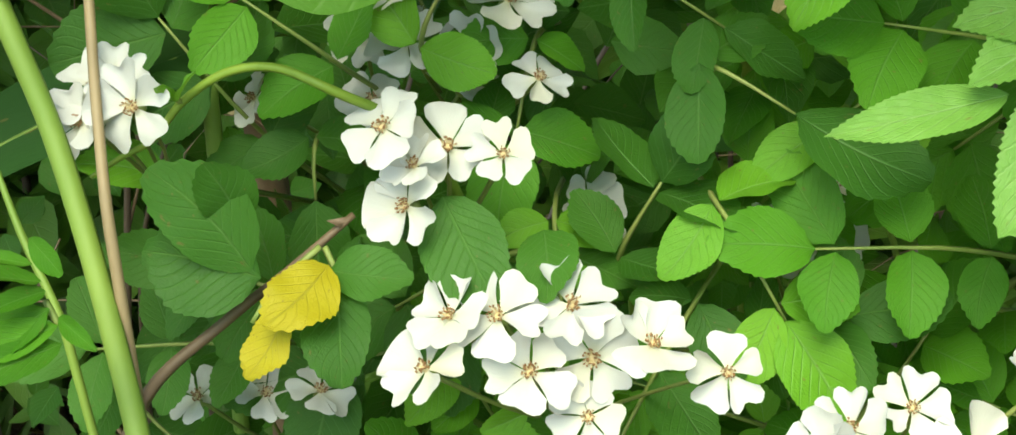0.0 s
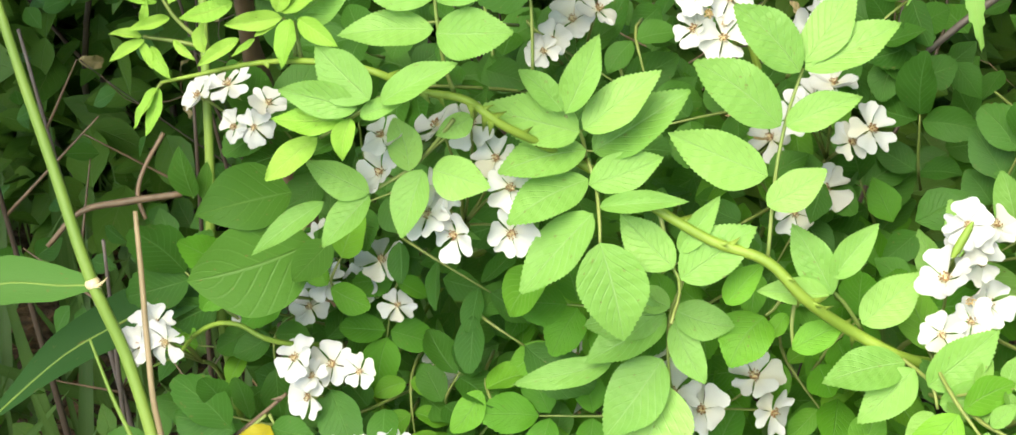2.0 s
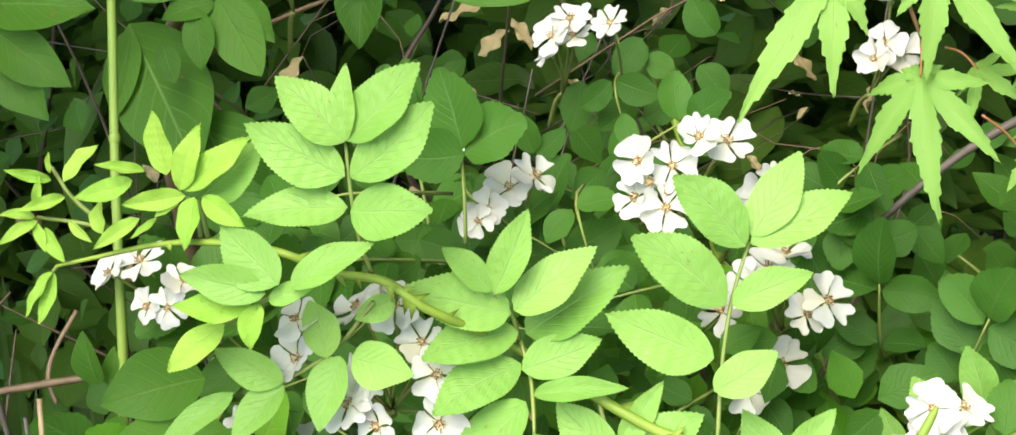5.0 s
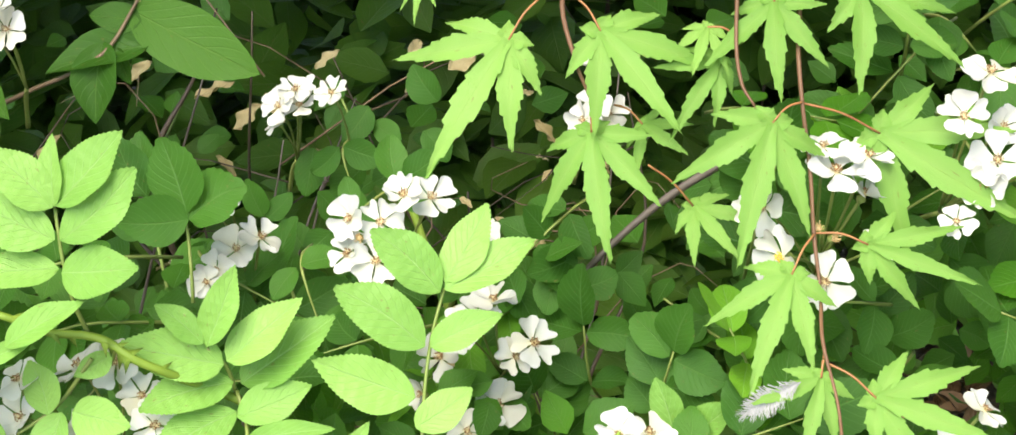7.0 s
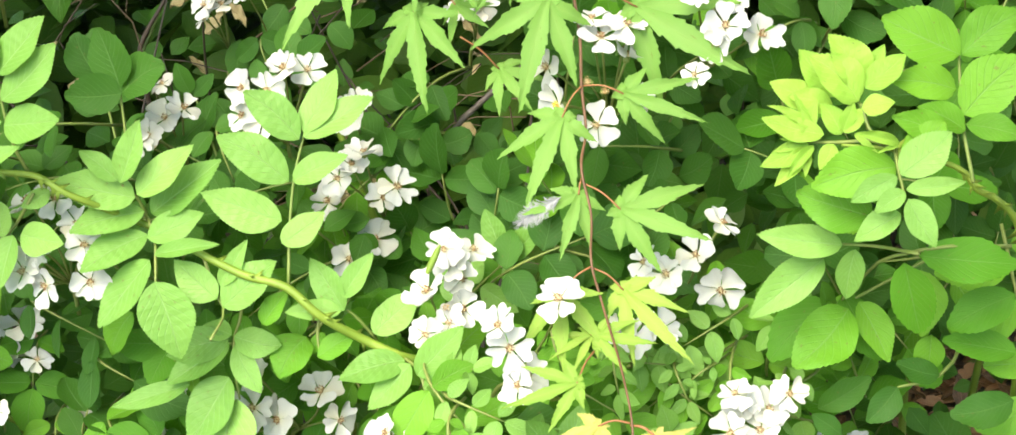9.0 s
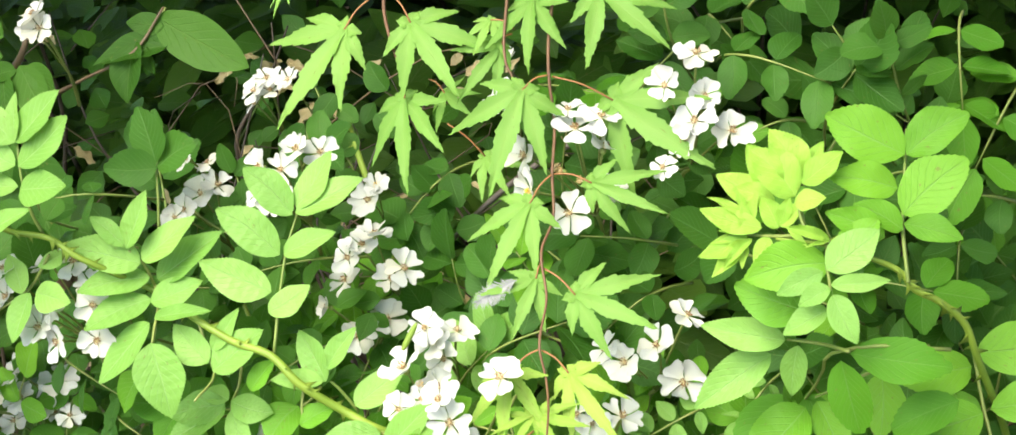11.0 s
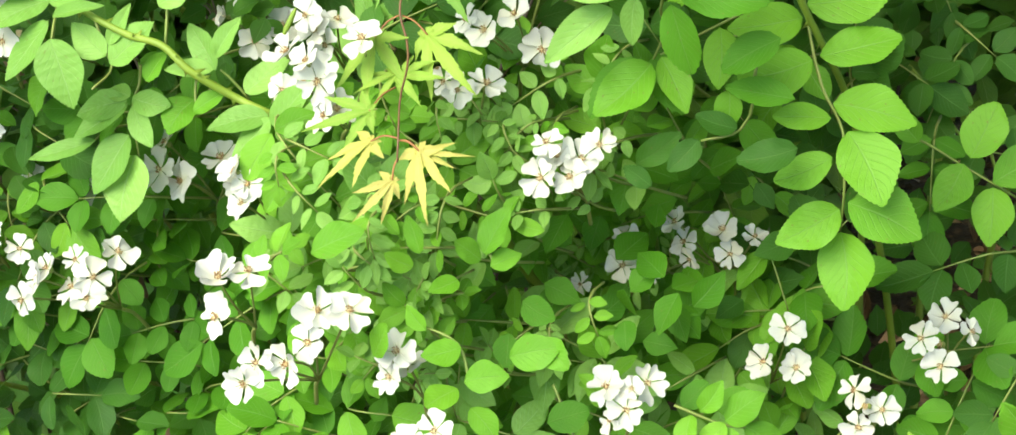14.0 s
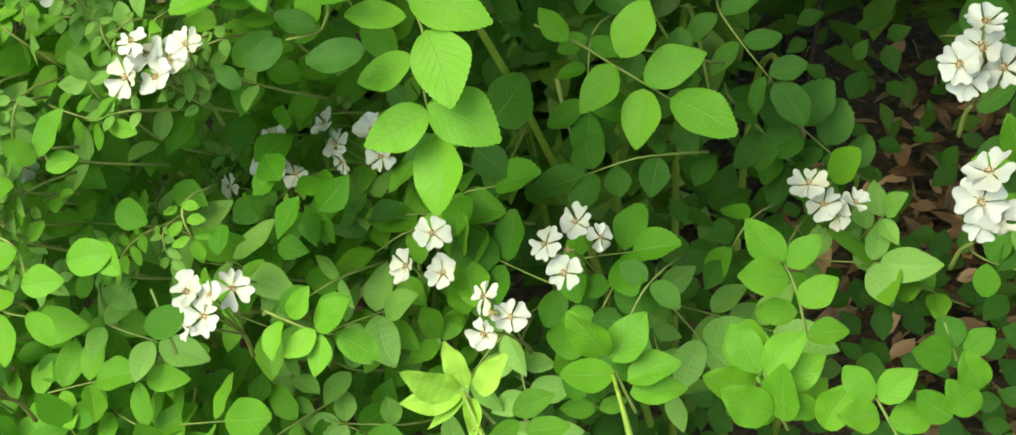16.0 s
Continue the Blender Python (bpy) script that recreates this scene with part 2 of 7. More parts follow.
def add_tube(bm, points, sides=6, steps=6, mat=0, closed=True):
    """A tapering round stem along points of (x, y, z, radius)."""
    line = smooth_line(points, steps)
    rings, ref = [], Vector((0.31, 0.87, 0.38))
    for k, q in enumerate(line):
        a, b = line[max(k - 1, 0)], line[min(k + 1, len(line) - 1)]
        way = Vector(b[:3] - a[:3]).normalized()
        u = way.cross(ref).normalized()
        w = way.cross(u)
        rings.append([bm.verts.new(Vector(q[:3]) + (u * math.cos(i * 2 * math.pi / sides) + w * math.sin(i * 2 * math.pi / sides)) * max(float(q[3]), 0.0001)) for i in range(sides)])
    for r, s in zip(rings, rings[1:]):
        for i in range(sides):
            f = bm.faces.new((r[i], r[(i + 1) % sides], s[(i + 1) % sides], s[i]))
            f.material_index = mat
    if closed:
        for ring in (rings[0][::-1], rings[-1]):
            bm.faces.new(ring).material_index = mat


def tube(name, points, mat, parent, label="", sides=6, steps=6, thorns=0, seed=1):
    """A stem as a part of its own; thorns: how many small hooked prickles it carries."""
    base = Vector(points[0][:3])
    local = [(*(Vector(p[:3]) - base), p[3]) for p in points]
    bm = bmesh.new()
    add_tube(bm, local, sides, steps)
    if thorns:
        rnd = random.Random(seed)
        line = smooth_line(local, steps)
        for _ in range(thorns):
            k = rnd.randrange(1, len(line) - 1)
            way = Vector(line[k + 1][:3] - line[k][:3]).normalized()
            out = way.cross(Vector((rnd.uniform(-1, 1), rnd.uniform(-1, 1), rnd.uniform(-1, 1)))).normalized()
            at, r = Vector(line[k][:3]) + out * line[k][3] * 0.8, line[k][3]
            size = rnd.uniform(0.003, 0.005)
            tip = bm.verts.new(at + out * size - way * size * 0.5)
            foot = [bm.verts.new(at + way * size * 0.45 * math.cos(a) + way.cross(out) * size * 0.2 * math.sin(a)) for a in (0, 2.1, 4.2)]
            for i in range(3):
                bm.faces.new((foot[i], foot[(i + 1) % 3], tip))
    return part(name, made(name, bm, mat), Matrix.Translation(base), parent, label)


def aim(base, tip, normal, width=1.0):
    """The pose of a leaf of length 1 along +y and facing +z that runs from base to tip and faces as near to normal as it can."""
    base, tip = Vector(base), Vector(tip)
    y = tip - base
    size = y.length
    y = y / size
    z = (Vector(normal) - y * y.dot(Vector(normal)))
    z = z.normalized() if z.length > 1e-4 else y.orthogonal().normalized()
    x = y.cross(z)
    m = Matrix.Identity(4)
    for k in range(3):
        m[k][0], m[k][1], m[k][2], m[k][3] = x[k] * size * width, y[k] * size, z[k] * size, base[k]
    return m


def blade(name, mat, rows, cols, teeth=0.0, power=(0.72, 0.62), fold=0.10, bend=0.12, ripple=0.012, tipped=0.0, quilt=0.0, broad=0.30, seed=0):
    """A leaf blade of length 1 and width about 0.6, oval to pointed, with a saw-toothed rim, a fold along its midrib, an arch, a twist and a quilted face."""
    rnd = random.Random(seed)
    bm = bmesh.new()
    uv = bm.loops.layers.uv.new("UVMap")
    a, b = power
    peak = (a / (a + b)) ** a * (b / (a + b)) ** b
    lean, grid = rnd.uniform(-0.06, 0.06), []
    twist, uneven, wave, phase = rnd.uniform(-0.3, 0.3), rnd.uniform(-0.12, 0.12), rnd.uniform(0.4, 1.0), rnd.uniform(0, 6)
    for r in range(rows + 1):
        v = r / rows
        w = broad * (max(v, 1e-6) ** a * max(1 - v, 0) ** b) / peak
        w *= 1 - (0.35 + tipped) * max(v - 0.6, 0) ** 1.1
        row = []
        for c in range(cols + 1):
            u = 2 * c / cols - 1
            rim = abs(u) > 0.99 and 0 < r < rows and w > 0.02
            tooth = (teeth if r % 2 else -0.25 * teeth) if rim else 0.0
            half = w * (1 + uneven * (1 if u > 0 else -1)) * (1 + 0.03 * math.sin(v * 11 + phase + u))
            x = u * (half + tooth) + lean * math.sin(v * math.pi)
            z = fold * abs(u) * w * 2 + bend * v * (1 - v) + ripple * wave * math.sin(v * 13 + abs(u) * 3 + phase) * u * u + twist * u * w * (v - 0.35)
            z += quilt * math.sin((v - 0.34 * abs(u)) * 50.0) * math.sin(abs(u) * math.pi)
            row.append((bm.verts.new((x, v + (0.55 / rows if tooth > 0 else 0.0), z)), ((u + 1) / 2, v)))
        grid.append(row)
    for r in range(rows):
        for c in range(cols):
            q = [grid[r][c], grid[r][c + 1], grid[r + 1][c + 1], grid[r + 1][c]]
            f = bm.faces.new([p[0] for p in q])
            for loop, p in zip(f.loops, q):
                loop[uv].uv = p[1]
    return made(name, bm, mat)


def blades(name, mat, count=7, tip=0.72, folded=1.0, **kw):
    """A handful of differing blades of one kind; tip: 0.6 gives a blunt one, 1 a drawn-out point."""
    return [blade(name, mat, seed=k * 7 + len(name), fold=0.05 + 0.24 * folded * ((k * 3) % count) / count, bend=-0.06 + 0.06 * folded * ((k * 5) % count), power=(0.62 + 0.05 * ((k * 2) % 4), tip + 0.05 * ((k * 3) % 5)), **kw) for k in range(count)]


LEAFLET = {
    "mature": blades("rose_leaflet", MAT_LEAF, tip=0.66, folded=0.5, rows=22, cols=4, teeth=0.009, ripple=0.02, broad=0.325),
    "bright": blades("rose_leaflet_bright", MAT_BRIGHT, tip=0.84, folded=0.5, rows=46, cols=6, teeth=0.0095, quilt=0.0035, broad=0.262),
    # deep: the mature blade again, in the shade-darkened colour
    "deep": blades("rose_leaflet_deep", MAT_LEAF_SHADED, tip=0.66, folded=0.5, rows=22, cols=4, teeth=0.009, ripple=0.02, broad=0.325),
    "fresh": blades("rose_leaflet_fresh", MAT_FRESH_LEAF, tip=0.72, broad=0.285, folded=0.6, rows=36, cols=6, teeth=0.0062, quilt=0.002, ripple=0.02),
    "young": blades("rose_leaflet_young", MAT_YOUNG, tip=0.88, broad=0.262, rows=38, cols=6, teeth=0.008, quilt=0.004, ripple=0.03),
    "shrub": blades("shrub_leaf", MAT_SHRUB_ONE, rows=14, cols=4, tipped=0.4),
    "dry": blades("dry_leaf", MAT_DRY_LEAF, rows=14, cols=6, ripple=0.12, quilt=0.02),
    "yellow": blades("yellow_leaflet", MAT_YELLOW, rows=24, cols=4, teeth=0.015, ripple=0.05),
}


def facing(rnd, lift=0.75, loose=0.35):
    return (VIEW + UP * lift + Vector((rnd.uniform(-1, 1), rnd.uniform(-1, 1), rnd.uniform(-1, 1))) * loose).normalized()


def leaflet(parent, base, tip, tint, rnd, width=1.0, lift=0.75, loose=0.35, name="leaflet"):
    return part(name, rnd.choice(LEAFLET[tint]), aim(base, tip, facing(rnd, lift, loose), width), parent)


def compound_leaf(parent, stalk, leaflets, tint="bright", radius=0.0009, seed=0, width=1.0, label="", lift=0.3, loose=0.3):
    """A rose leaf: a stalk along points, and leaflets given as (x, y, z of the base, x, y, z of the tip)."""
    rnd = random.Random(seed)
    n = len(stalk)
    leaf = tube("compound_leaf", [(*p, radius * (1 - 0.4 * k / n)) for k, p in enumerate(stalk)], MAT_RACHIS, parent, label, sides=5, steps=4)
    for v in leaflets:
        leaflet(leaf, v[:3], v[3:6], tint, rnd, width * rnd.uniform(0.92, 1.08) * (v[6] if len(v) > 6 else 1), lift, loose)
    return leaf


def feather_leaf(parent, base, tip, pairs, size, tint, rnd, width=1.0, lift=0.75):
    """A rose leaf whose leaflets stand in pairs along its stalk, with one at the end."""
    base, tip = Vector(base), Vector(tip)
    way = (tip - base).normalized()
    face = facing(rnd, lift, 0.55)
    side = way.cross(face).normalized()
    bow = face * (tip - base).length * rnd.uniform(0.02, 0.12)
    at = lambda s: base.lerp(tip, s) + bow * math.sin(s * math.pi) - VIEW * 0.12 * max(0.3 - s, 0)
    leaf = tube("compound_leaf", [(*at(0), 0.0008), (*at(0.25), 0.0008), (*at(0.5), 0.0007), (*at(1), 0.0004)], MAT_RACHIS, parent, sides=4, steps=3)
    for k in range(pairs):
        s = 0.30 + 0.62 * k / max(pairs - 1, 1)
        for sign in (-1, 1):
            p = at(s) + side * sign * 0.001
            d = (side * sign + way * rnd.uniform(0.05, 0.6) + face * rnd.uniform(-0.35, 0.1)).normalized()
            long = size * rnd.uniform(0.82, 1.1) * (0.8 + 0.25 * s)
            n = (face + Vector((rnd.uniform(-1, 1), rnd.uniform(-1, 1), rnd.uniform(-1, 1))) * 0.42).normalized()
            part("leaflet", rnd.choice(LEAFLET[tint]), aim(p, p + d * long, n, width * rnd.uniform(0.92, 1.12)), leaf)
    p = at(1)
    d = (way + face * rnd.uniform(-0.3, 0.05)).normalized()
    part("leaflet", rnd.choice(LEAFLET[tint]), aim(p, p + d * size * rnd.uniform(1.0, 1.25), face, width), leaf)
    return leaf


# ---- flowers ----


def petal_mesh(seed):
    """A heart-shaped petal of length 1: a narrow foot, two round lobes with a notch between, a hollow face and a wavy rim."""
    rnd = random.Random(seed)
    bm = bmesh.new()
    uv = bm.loops.layers.uv.new("UVMap")
    rows, cols, grid = 7, 10, []
    notch, curl, hollow, half = rnd.uniform(0.10, 0.28), rnd.uniform(-0.30, 0.16), rnd.uniform(0.0, 0.22), radians(rnd.uniform(33, 44))
    phase, twist, off = rnd.uniform(0, 6), rnd.uniform(-0.10, 0.10), rnd.uniform(-0.18, 0.18)
    for r in range(rows + 1):
        v = r / rows
        row = []
        for c in range(cols + 1):
            u = 2 * c / cols - 1
            turn = u * half * (0.72 + 0.28 * v)
            long = v * (1 - notch * math.exp(-(((u - off) * 2.7) ** 2)) * v**4) * (1 - 0.08 * u * u - 0.20 * u**6 + 0.02 * math.sin(u * 7 + phase) * v**3)
            z = 0.14 * v * v + curl * v**3 + hollow * u * u * v + 0.03 * math.sin(u * 5 + phase) * v * v + twist * u * v
            row.append((bm.verts.new((math.sin(turn) * long + 0.04 * u * (1 - v), math.cos(turn) * long, z)), ((u + 1) / 2, v)))
        grid.append(row)
    for r in range(rows):
        for c in range(cols):
            q = [grid[r][c], grid[r][c + 1], grid[r + 1][c + 1], grid[r + 1][c]]
            f = bm.faces.new([p[0] for p in q])
            for loop, p in zip(f.loops, q):
                loop[uv].uv = p[1]
    return made("petal", bm, MAT_PETAL)


PETALS = [petal_mesh(k) for k in range(12)]


def heart_mesh(seed, anther):
    """The middle of a flower: a small cup with a ring of stamens and their anthers. A flower's radius is 1."""
    rnd = random.Random(seed)
    bm = bmesh.new()
    bmesh.ops.create_icosphere(bm, subdivisions=1, radius=0.10, matrix=Matrix.Diagonal((1, 1, 0.7, 1)))
    for k in range(26):
        a, r, h = k * 2.4, rnd.uniform(0.06, 0.20), rnd.uniform(0.10, 0.22)
        foot = Vector((0.06 * math.cos(a), 0.06 * math.sin(a), 0.03))
        tip = Vector((r * math.cos(a), r * math.sin(a), h))
        side = (tip - foot).cross(UP).normalized() * 0.011
        f = bm.faces.new([bm.verts.new(p) for p in (foot - side, foot + side, tip + side, tip - side)])
        f.material_index = 0
        before = len(bm.faces)
        bmesh.ops.create_cube(bm, size=0.045, matrix=Matrix.Translation(tip) @ Euler((a, r * 9, h * 5)).to_matrix().to_4x4() @ Matrix.Diagonal((1.2, 0.8, 0.6, 1)))
        bm.faces.ensure_lookup_table()
        for f in bm.faces[before:]:
            f.material_index = 1
    return made("flower_heart", bm, MAT_FILAMENT, anther)


HEARTS = [heart_mesh(k, MAT_ANTHER) for k in range(3)]
FRESH_HEARTS = [heart_mesh(7, MAT_FRESH)]
SPENT_HEARTS = [heart_mesh(11, MAT_SPENT), heart_mesh(12, MAT_SPENT)]
FLOWERS = []


def flower_cluster(foot, flowers, seed, label="", spread=0.55, group="flower clusters of the rose", deep=False):
    """White single roses on branching stalks that rise from foot; each flower is (x, y, z, diameter) or with 1 for fresh yellow stamens."""
    rnd = random.Random(seed)
    foot = Vector(foot)
    open_ones, spent = sum(len(f) < 5 or f[4] != 2 for f in flowers), any(len(f) > 4 and f[4] == 2 for f in flowers)
    many = ("", "single", "pair of", "group of three", "group of four", "cluster of five", "cluster of six", "cluster of seven", "dense cluster of eight", "dense cluster of nine", "dense cluster of ten")[min(open_ones, 10)]
    label = label or f"{many} open white rose flower{'s' if open_ones > 1 else ''} {'and tan spent ones' if spent else 'on thin green stalks'}"
    root = thing("flower_cluster", foot, label, "flower", group)
    mean = sum((Vector(f[:3]) for f in flowers), Vector()) / len(flowers)
    fork = foot.lerp(mean, 0.55) - UP * 0.006 - VIEW * 0.012
    bm = bmesh.new()
    z = Vector((0, 0, 0))
    add_tube(bm, [(*z, 0.0013), (*((fork - foot) * 0.5 + UP * 0.004), 0.0012), (*(fork - foot), 0.0010)], 5, 4)
    for x, y, h, size, *fresh in flowers:
        c = Vector((x, y, h))
        out = (c - mean)
        n = (VIEW + UP * 0.45 + out.normalized() * spread * min(1, out.length / 0.02) + Vector((rnd.uniform(-1, 1), rnd.uniform(-1, 1), rnd.uniform(-1, 1))) * 0.5).normalized()
        back = c - n * size * 0.12
        add_tube(bm, [(*(fork - foot), 0.0008), (*(fork.lerp(back, 0.6) - n * size * 0.2 - foot), 0.0006), (*(back - foot), 0.0007)], 4, 3)
        bmesh.ops.create_icosphere(bm, subdivisions=1, radius=size * 0.09, matrix=Matrix.Translation(back - foot))
        r = size * 0.5
        if not deep:
            FLOWERS.append(c)
        turn = rnd.uniform(0, 6.28)
        e = n.orthogonal().normalized()
        e = Matrix.Rotation(turn, 3, n) @ e
        state = fresh[0] if fresh else 0
        fl = part("flower", rnd.choice((HEARTS, FRESH_HEARTS, SPENT_HEARTS)[state]), aim(c, c + e * r, n), root, ("flower with brown-tipped stamens", "fresh flower with yellow stamens", "spent flower without petals, tan stamens")[state])
        if state == 2:
            continue
        cup = rnd.choice((-0.12, -0.05, 0.0, 0.06, 0.15, 0.35)) if not fresh else 0.1
        for k in range(5):
            d = Matrix.Rotation(k * 2 * math.pi / 5 + rnd.uniform(-0.12, 0.12), 3, n) @ e
            tipped = rnd.uniform(-0.18, 0.22) + cup
            way = (d + n * tipped).normalized()
            part("petal", rnd.choice(PETALS), aim(c + d * r * 0.05, c + d * r * 0.05 + way * r * rnd.uniform(0.86, 1.08), n + Vector((rnd.uniform(-1, 1), rnd.uniform(-1, 1), rnd.uniform(-1, 1))) * 0.16, rnd.uniform(0.88, 1.12)), fl)
    part("stalk", made("flower_stalk", bm, MAT_RACHIS), Matrix.Translation(foot), root, "thin green branching stalk")
    return root


# ---- maple ----
def maple_blade(name, mat, seed):
    """A maple leaf of five to seven long, pointed, toothed lobes; the middle lobe is 1 long and runs along +y."""
    rnd = random.Random(seed)
    lobes = [(0, 1.0), (40, 0.80), (-40, 0.80), (79, 0.44), (-79, 0.44), (122, 0.16), (-122, 0.16)]
    bm = bmesh.new()
    uv = bm.loops.layers.uv.new("UVMap")
    rows = 32
    for angle, size in lobes:
        size *= rnd.uniform(0.88, 1.06)
        turn = Matrix.Rotation(radians(angle + rnd.uniform(-6, 6)), 3, "Z")
        droop, curl = rnd.uniform(0.02, 0.30), rnd.uniform(-0.16, 0.16)
        # uneven teeth: each swells over two to five rows and then steps back
        teeth = {-1: [0.0] * (rows + 1), 1: [0.0] * (rows + 1)}
        for side in (-1, 1):
            r = 4
            while r < rows - 2:
                span, big = rnd.choice((2, 3, 3, 4, 5)), rnd.uniform(0.010, 0.036) * (1 - r / rows) ** 0.4
                for k in range(min(span, rows - r)):
                    teeth[side][r + k] = big * (k + 1) / span
                r += span
        grid = []
        for r in range(rows + 1):
            v = r / rows
            w = (0.036 + 0.050 * math.sin(min(v / 0.46, 1) * math.pi / 2) ** 1.5) if v < 0.46 else 0.086 * (1 - (v - 0.46) / 0.54) ** 1.1
            row = []
            for c in range(5):
                u = c / 2 - 1
                tooth = teeth[int(u)][r] if abs(u) == 1 else 0.0
                x = u * (w + tooth) + curl * v * v * 0.5
                y = v + tooth * 0.8
                p = turn @ Vector((x * (0.55 + 0.45 * size), y * size, 0.16 * abs(u) * w + (droop * v * (1 - v) if angle == 0 else -droop * v * v) * size + 0.010 * math.sin(v * 9 + angle) * abs(u)))
                row.append((bm.verts.new(p), ((u + 1) / 2, v)))
            grid.append(row)
        for r in range(rows):
            for c in range(4):
                q = [grid[r][c], grid[r][c + 1], grid[r + 1][c + 1], grid[r + 1][c]]
                f = bm.faces.new([p[0] for p in q])
                for loop, p in zip(f.loops, q):
                    loop[uv].uv = p[1]
    return made(name, bm, mat)


MAPLE = {"green": [maple_blade("maple_blade", MAT_MAPLE, k) for k in range(4)], "lime": [maple_blade("maple_blade_lime", MAT_MAPLE_LIME, k + 5) for k in range(3)], "pale": [maple_blade("maple_blade_pale", MAT_MAPLE_PALE, k + 9) for k in range(2)]}


def maple_leaf(parent, joint, centre, tip, seed, tint="green", width=1.0, lift=0.35):
    rnd = random.Random(seed)
    j, c = Vector(joint), Vector(centre)
    stalk = tube("maple_leaf", [(*j, 0.0005), (*(j.lerp(c, 0.5) + UP * 0.002), 0.00045), (*c, 0.00045)], MAT_RED, parent, "pale yellow-orange young maple leaf" if tint == "pale" else "green lobed maple leaf on a red stalk", sides=5, steps=4)
    part("blade", rnd.choice(MAPLE[tint]), aim(c, tip, facing(rnd, lift, 0.45), width), stalk)
    return stalk


# ---- masses of leaves ----
def leaf_mass(name, mat, centres, ways, normals, sizes, width=0.66, label="", category="", parent=None):
    """Many small leaves in one mesh: each a folded, arched, pointed oval of sixteen faces."""
    k = 5
    v = np.linspace(0, 1, k + 1)
    half = 0.5 * width * np.array([0.04, 0.72, 1.0, 0.86, 0.5, 0.03])
    base, tex = [], []
    for u in (-1, 0, 1):
        for a, h in zip(v, half):
            base.append((u * h, a, 0.22 * abs(u) * h - 0.12 * a * a))
            tex.append(((u + 1) / 2, a))
    base, tex = np.array(base), np.array(tex)
    quads = np.array([[s * (k + 1) + r, (s + 1) * (k + 1) + r, (s + 1) * (k + 1) + r + 1, s * (k + 1) + r + 1] for s in range(2) for r in range(k)])
    y = ways / np.linalg.norm(ways, axis=1, keepdims=True)
    z = normals - y * np.sum(y * normals, axis=1, keepdims=True)
    z /= np.linalg.norm(z, axis=1, keepdims=True) + 1e-9
    x = np.cross(y, z)
    s = sizes[:, None, None]
    pts = centres[:, None, :] + s * (x[:, None, :] * base[None, :, 0:1] + y[:, None, :] * base[None, :, 1:2] + z[:, None, :] * base[None, :, 2:3])
    n = len(centres)
    faces = (quads[None] + np.arange(n)[:, None, None] * len(base)).reshape(-1, 4)
    me = bpy.data.meshes.new(name)
    me.from_pydata(pts.reshape(-1, 3).tolist(), [], faces.tolist())
    layer = me.uv_layers.new(name="UVMap")
    layer.data.foreach_set("uv", tex[quads.reshape(-1)][None].repeat(n, 0).reshape(-1).astype(np.float32))
    me.polygons.foreach_set("use_smooth", [True] * len(me.polygons))
    me.materials.append(mat)
    ob = new(name, me)
    WORLD_OF[ob] = Matrix.Identity(4)
    return tagged(ob, label, category, "", "stuff")


def random_ways(rng, n, normals):
    d = rng.normal(size=(n, 3))
    d -= normals * np.sum(d * normals, axis=1, keepdims=True) * 0.85
    return d
MAT_GRASS = leaf_material("grass_blade", (0.03, 0.075, 0.014), (0.048, 0.11, 0.02), (0.085, 0.16, 0.035), (0.12, 0.20, 0.06), veins=0.0, islands=True)
MAT_BRIGHT_REED = leaf_material("reed_blade", (0.04, 0.12, 0.022), (0.055, 0.15, 0.028), (0.075, 0.18, 0.038), (0.10, 0.20, 0.06), veins=0.0, through_light=0.2, sheen=0.05, rough=0.7)


def long_blade(parent, points, mat):
    """A long strap-shaped leaf along points of (x, y, z, half width), with a shallow keel."""
    base = Vector(points[0][:3])
    line = smooth_line(points, 8)
    bm = bmesh.new()
    uv = bm.loops.layers.uv.new("UVMap")
    rows = []
    for k, q in enumerate(line):
        a, b = line[max(k - 1, 0)], line[min(k + 1, len(line) - 1)]
        way = Vector(b[:3] - a[:3]).normalized()
        face = (VIEW + UP * 0.5).normalized()
        side = way.cross(face).normalized()
        rows.append([(bm.verts.new(Vector(q[:3]) - base + side * u * q[3] + face * abs(u) * q[3] * 0.25), ((u + 1) / 2, k / len(line))) for u in (-1, -0.5, 0, 0.5, 1)])
    for r, s in zip(rows, rows[1:]):
        for c in range(4):
            q = [r[c], r[c + 1], s[c + 1], s[c]]
            f = bm.faces.new([p[0] for p in q])
            for loop, p in zip(f.loops, q):
                loop[uv].uv = p[1]
    keel = [(*(q[:3] + np.array((0, -0.0006, -0.0004))), 0.0005) for q in line[::4]]
    tube("midrib", keel, MAT_REED_STEM, parent, "pale midrib", sides=5, steps=2)
    return part("blade", made("blade", bm, mat), Matrix.Translation(base), parent)


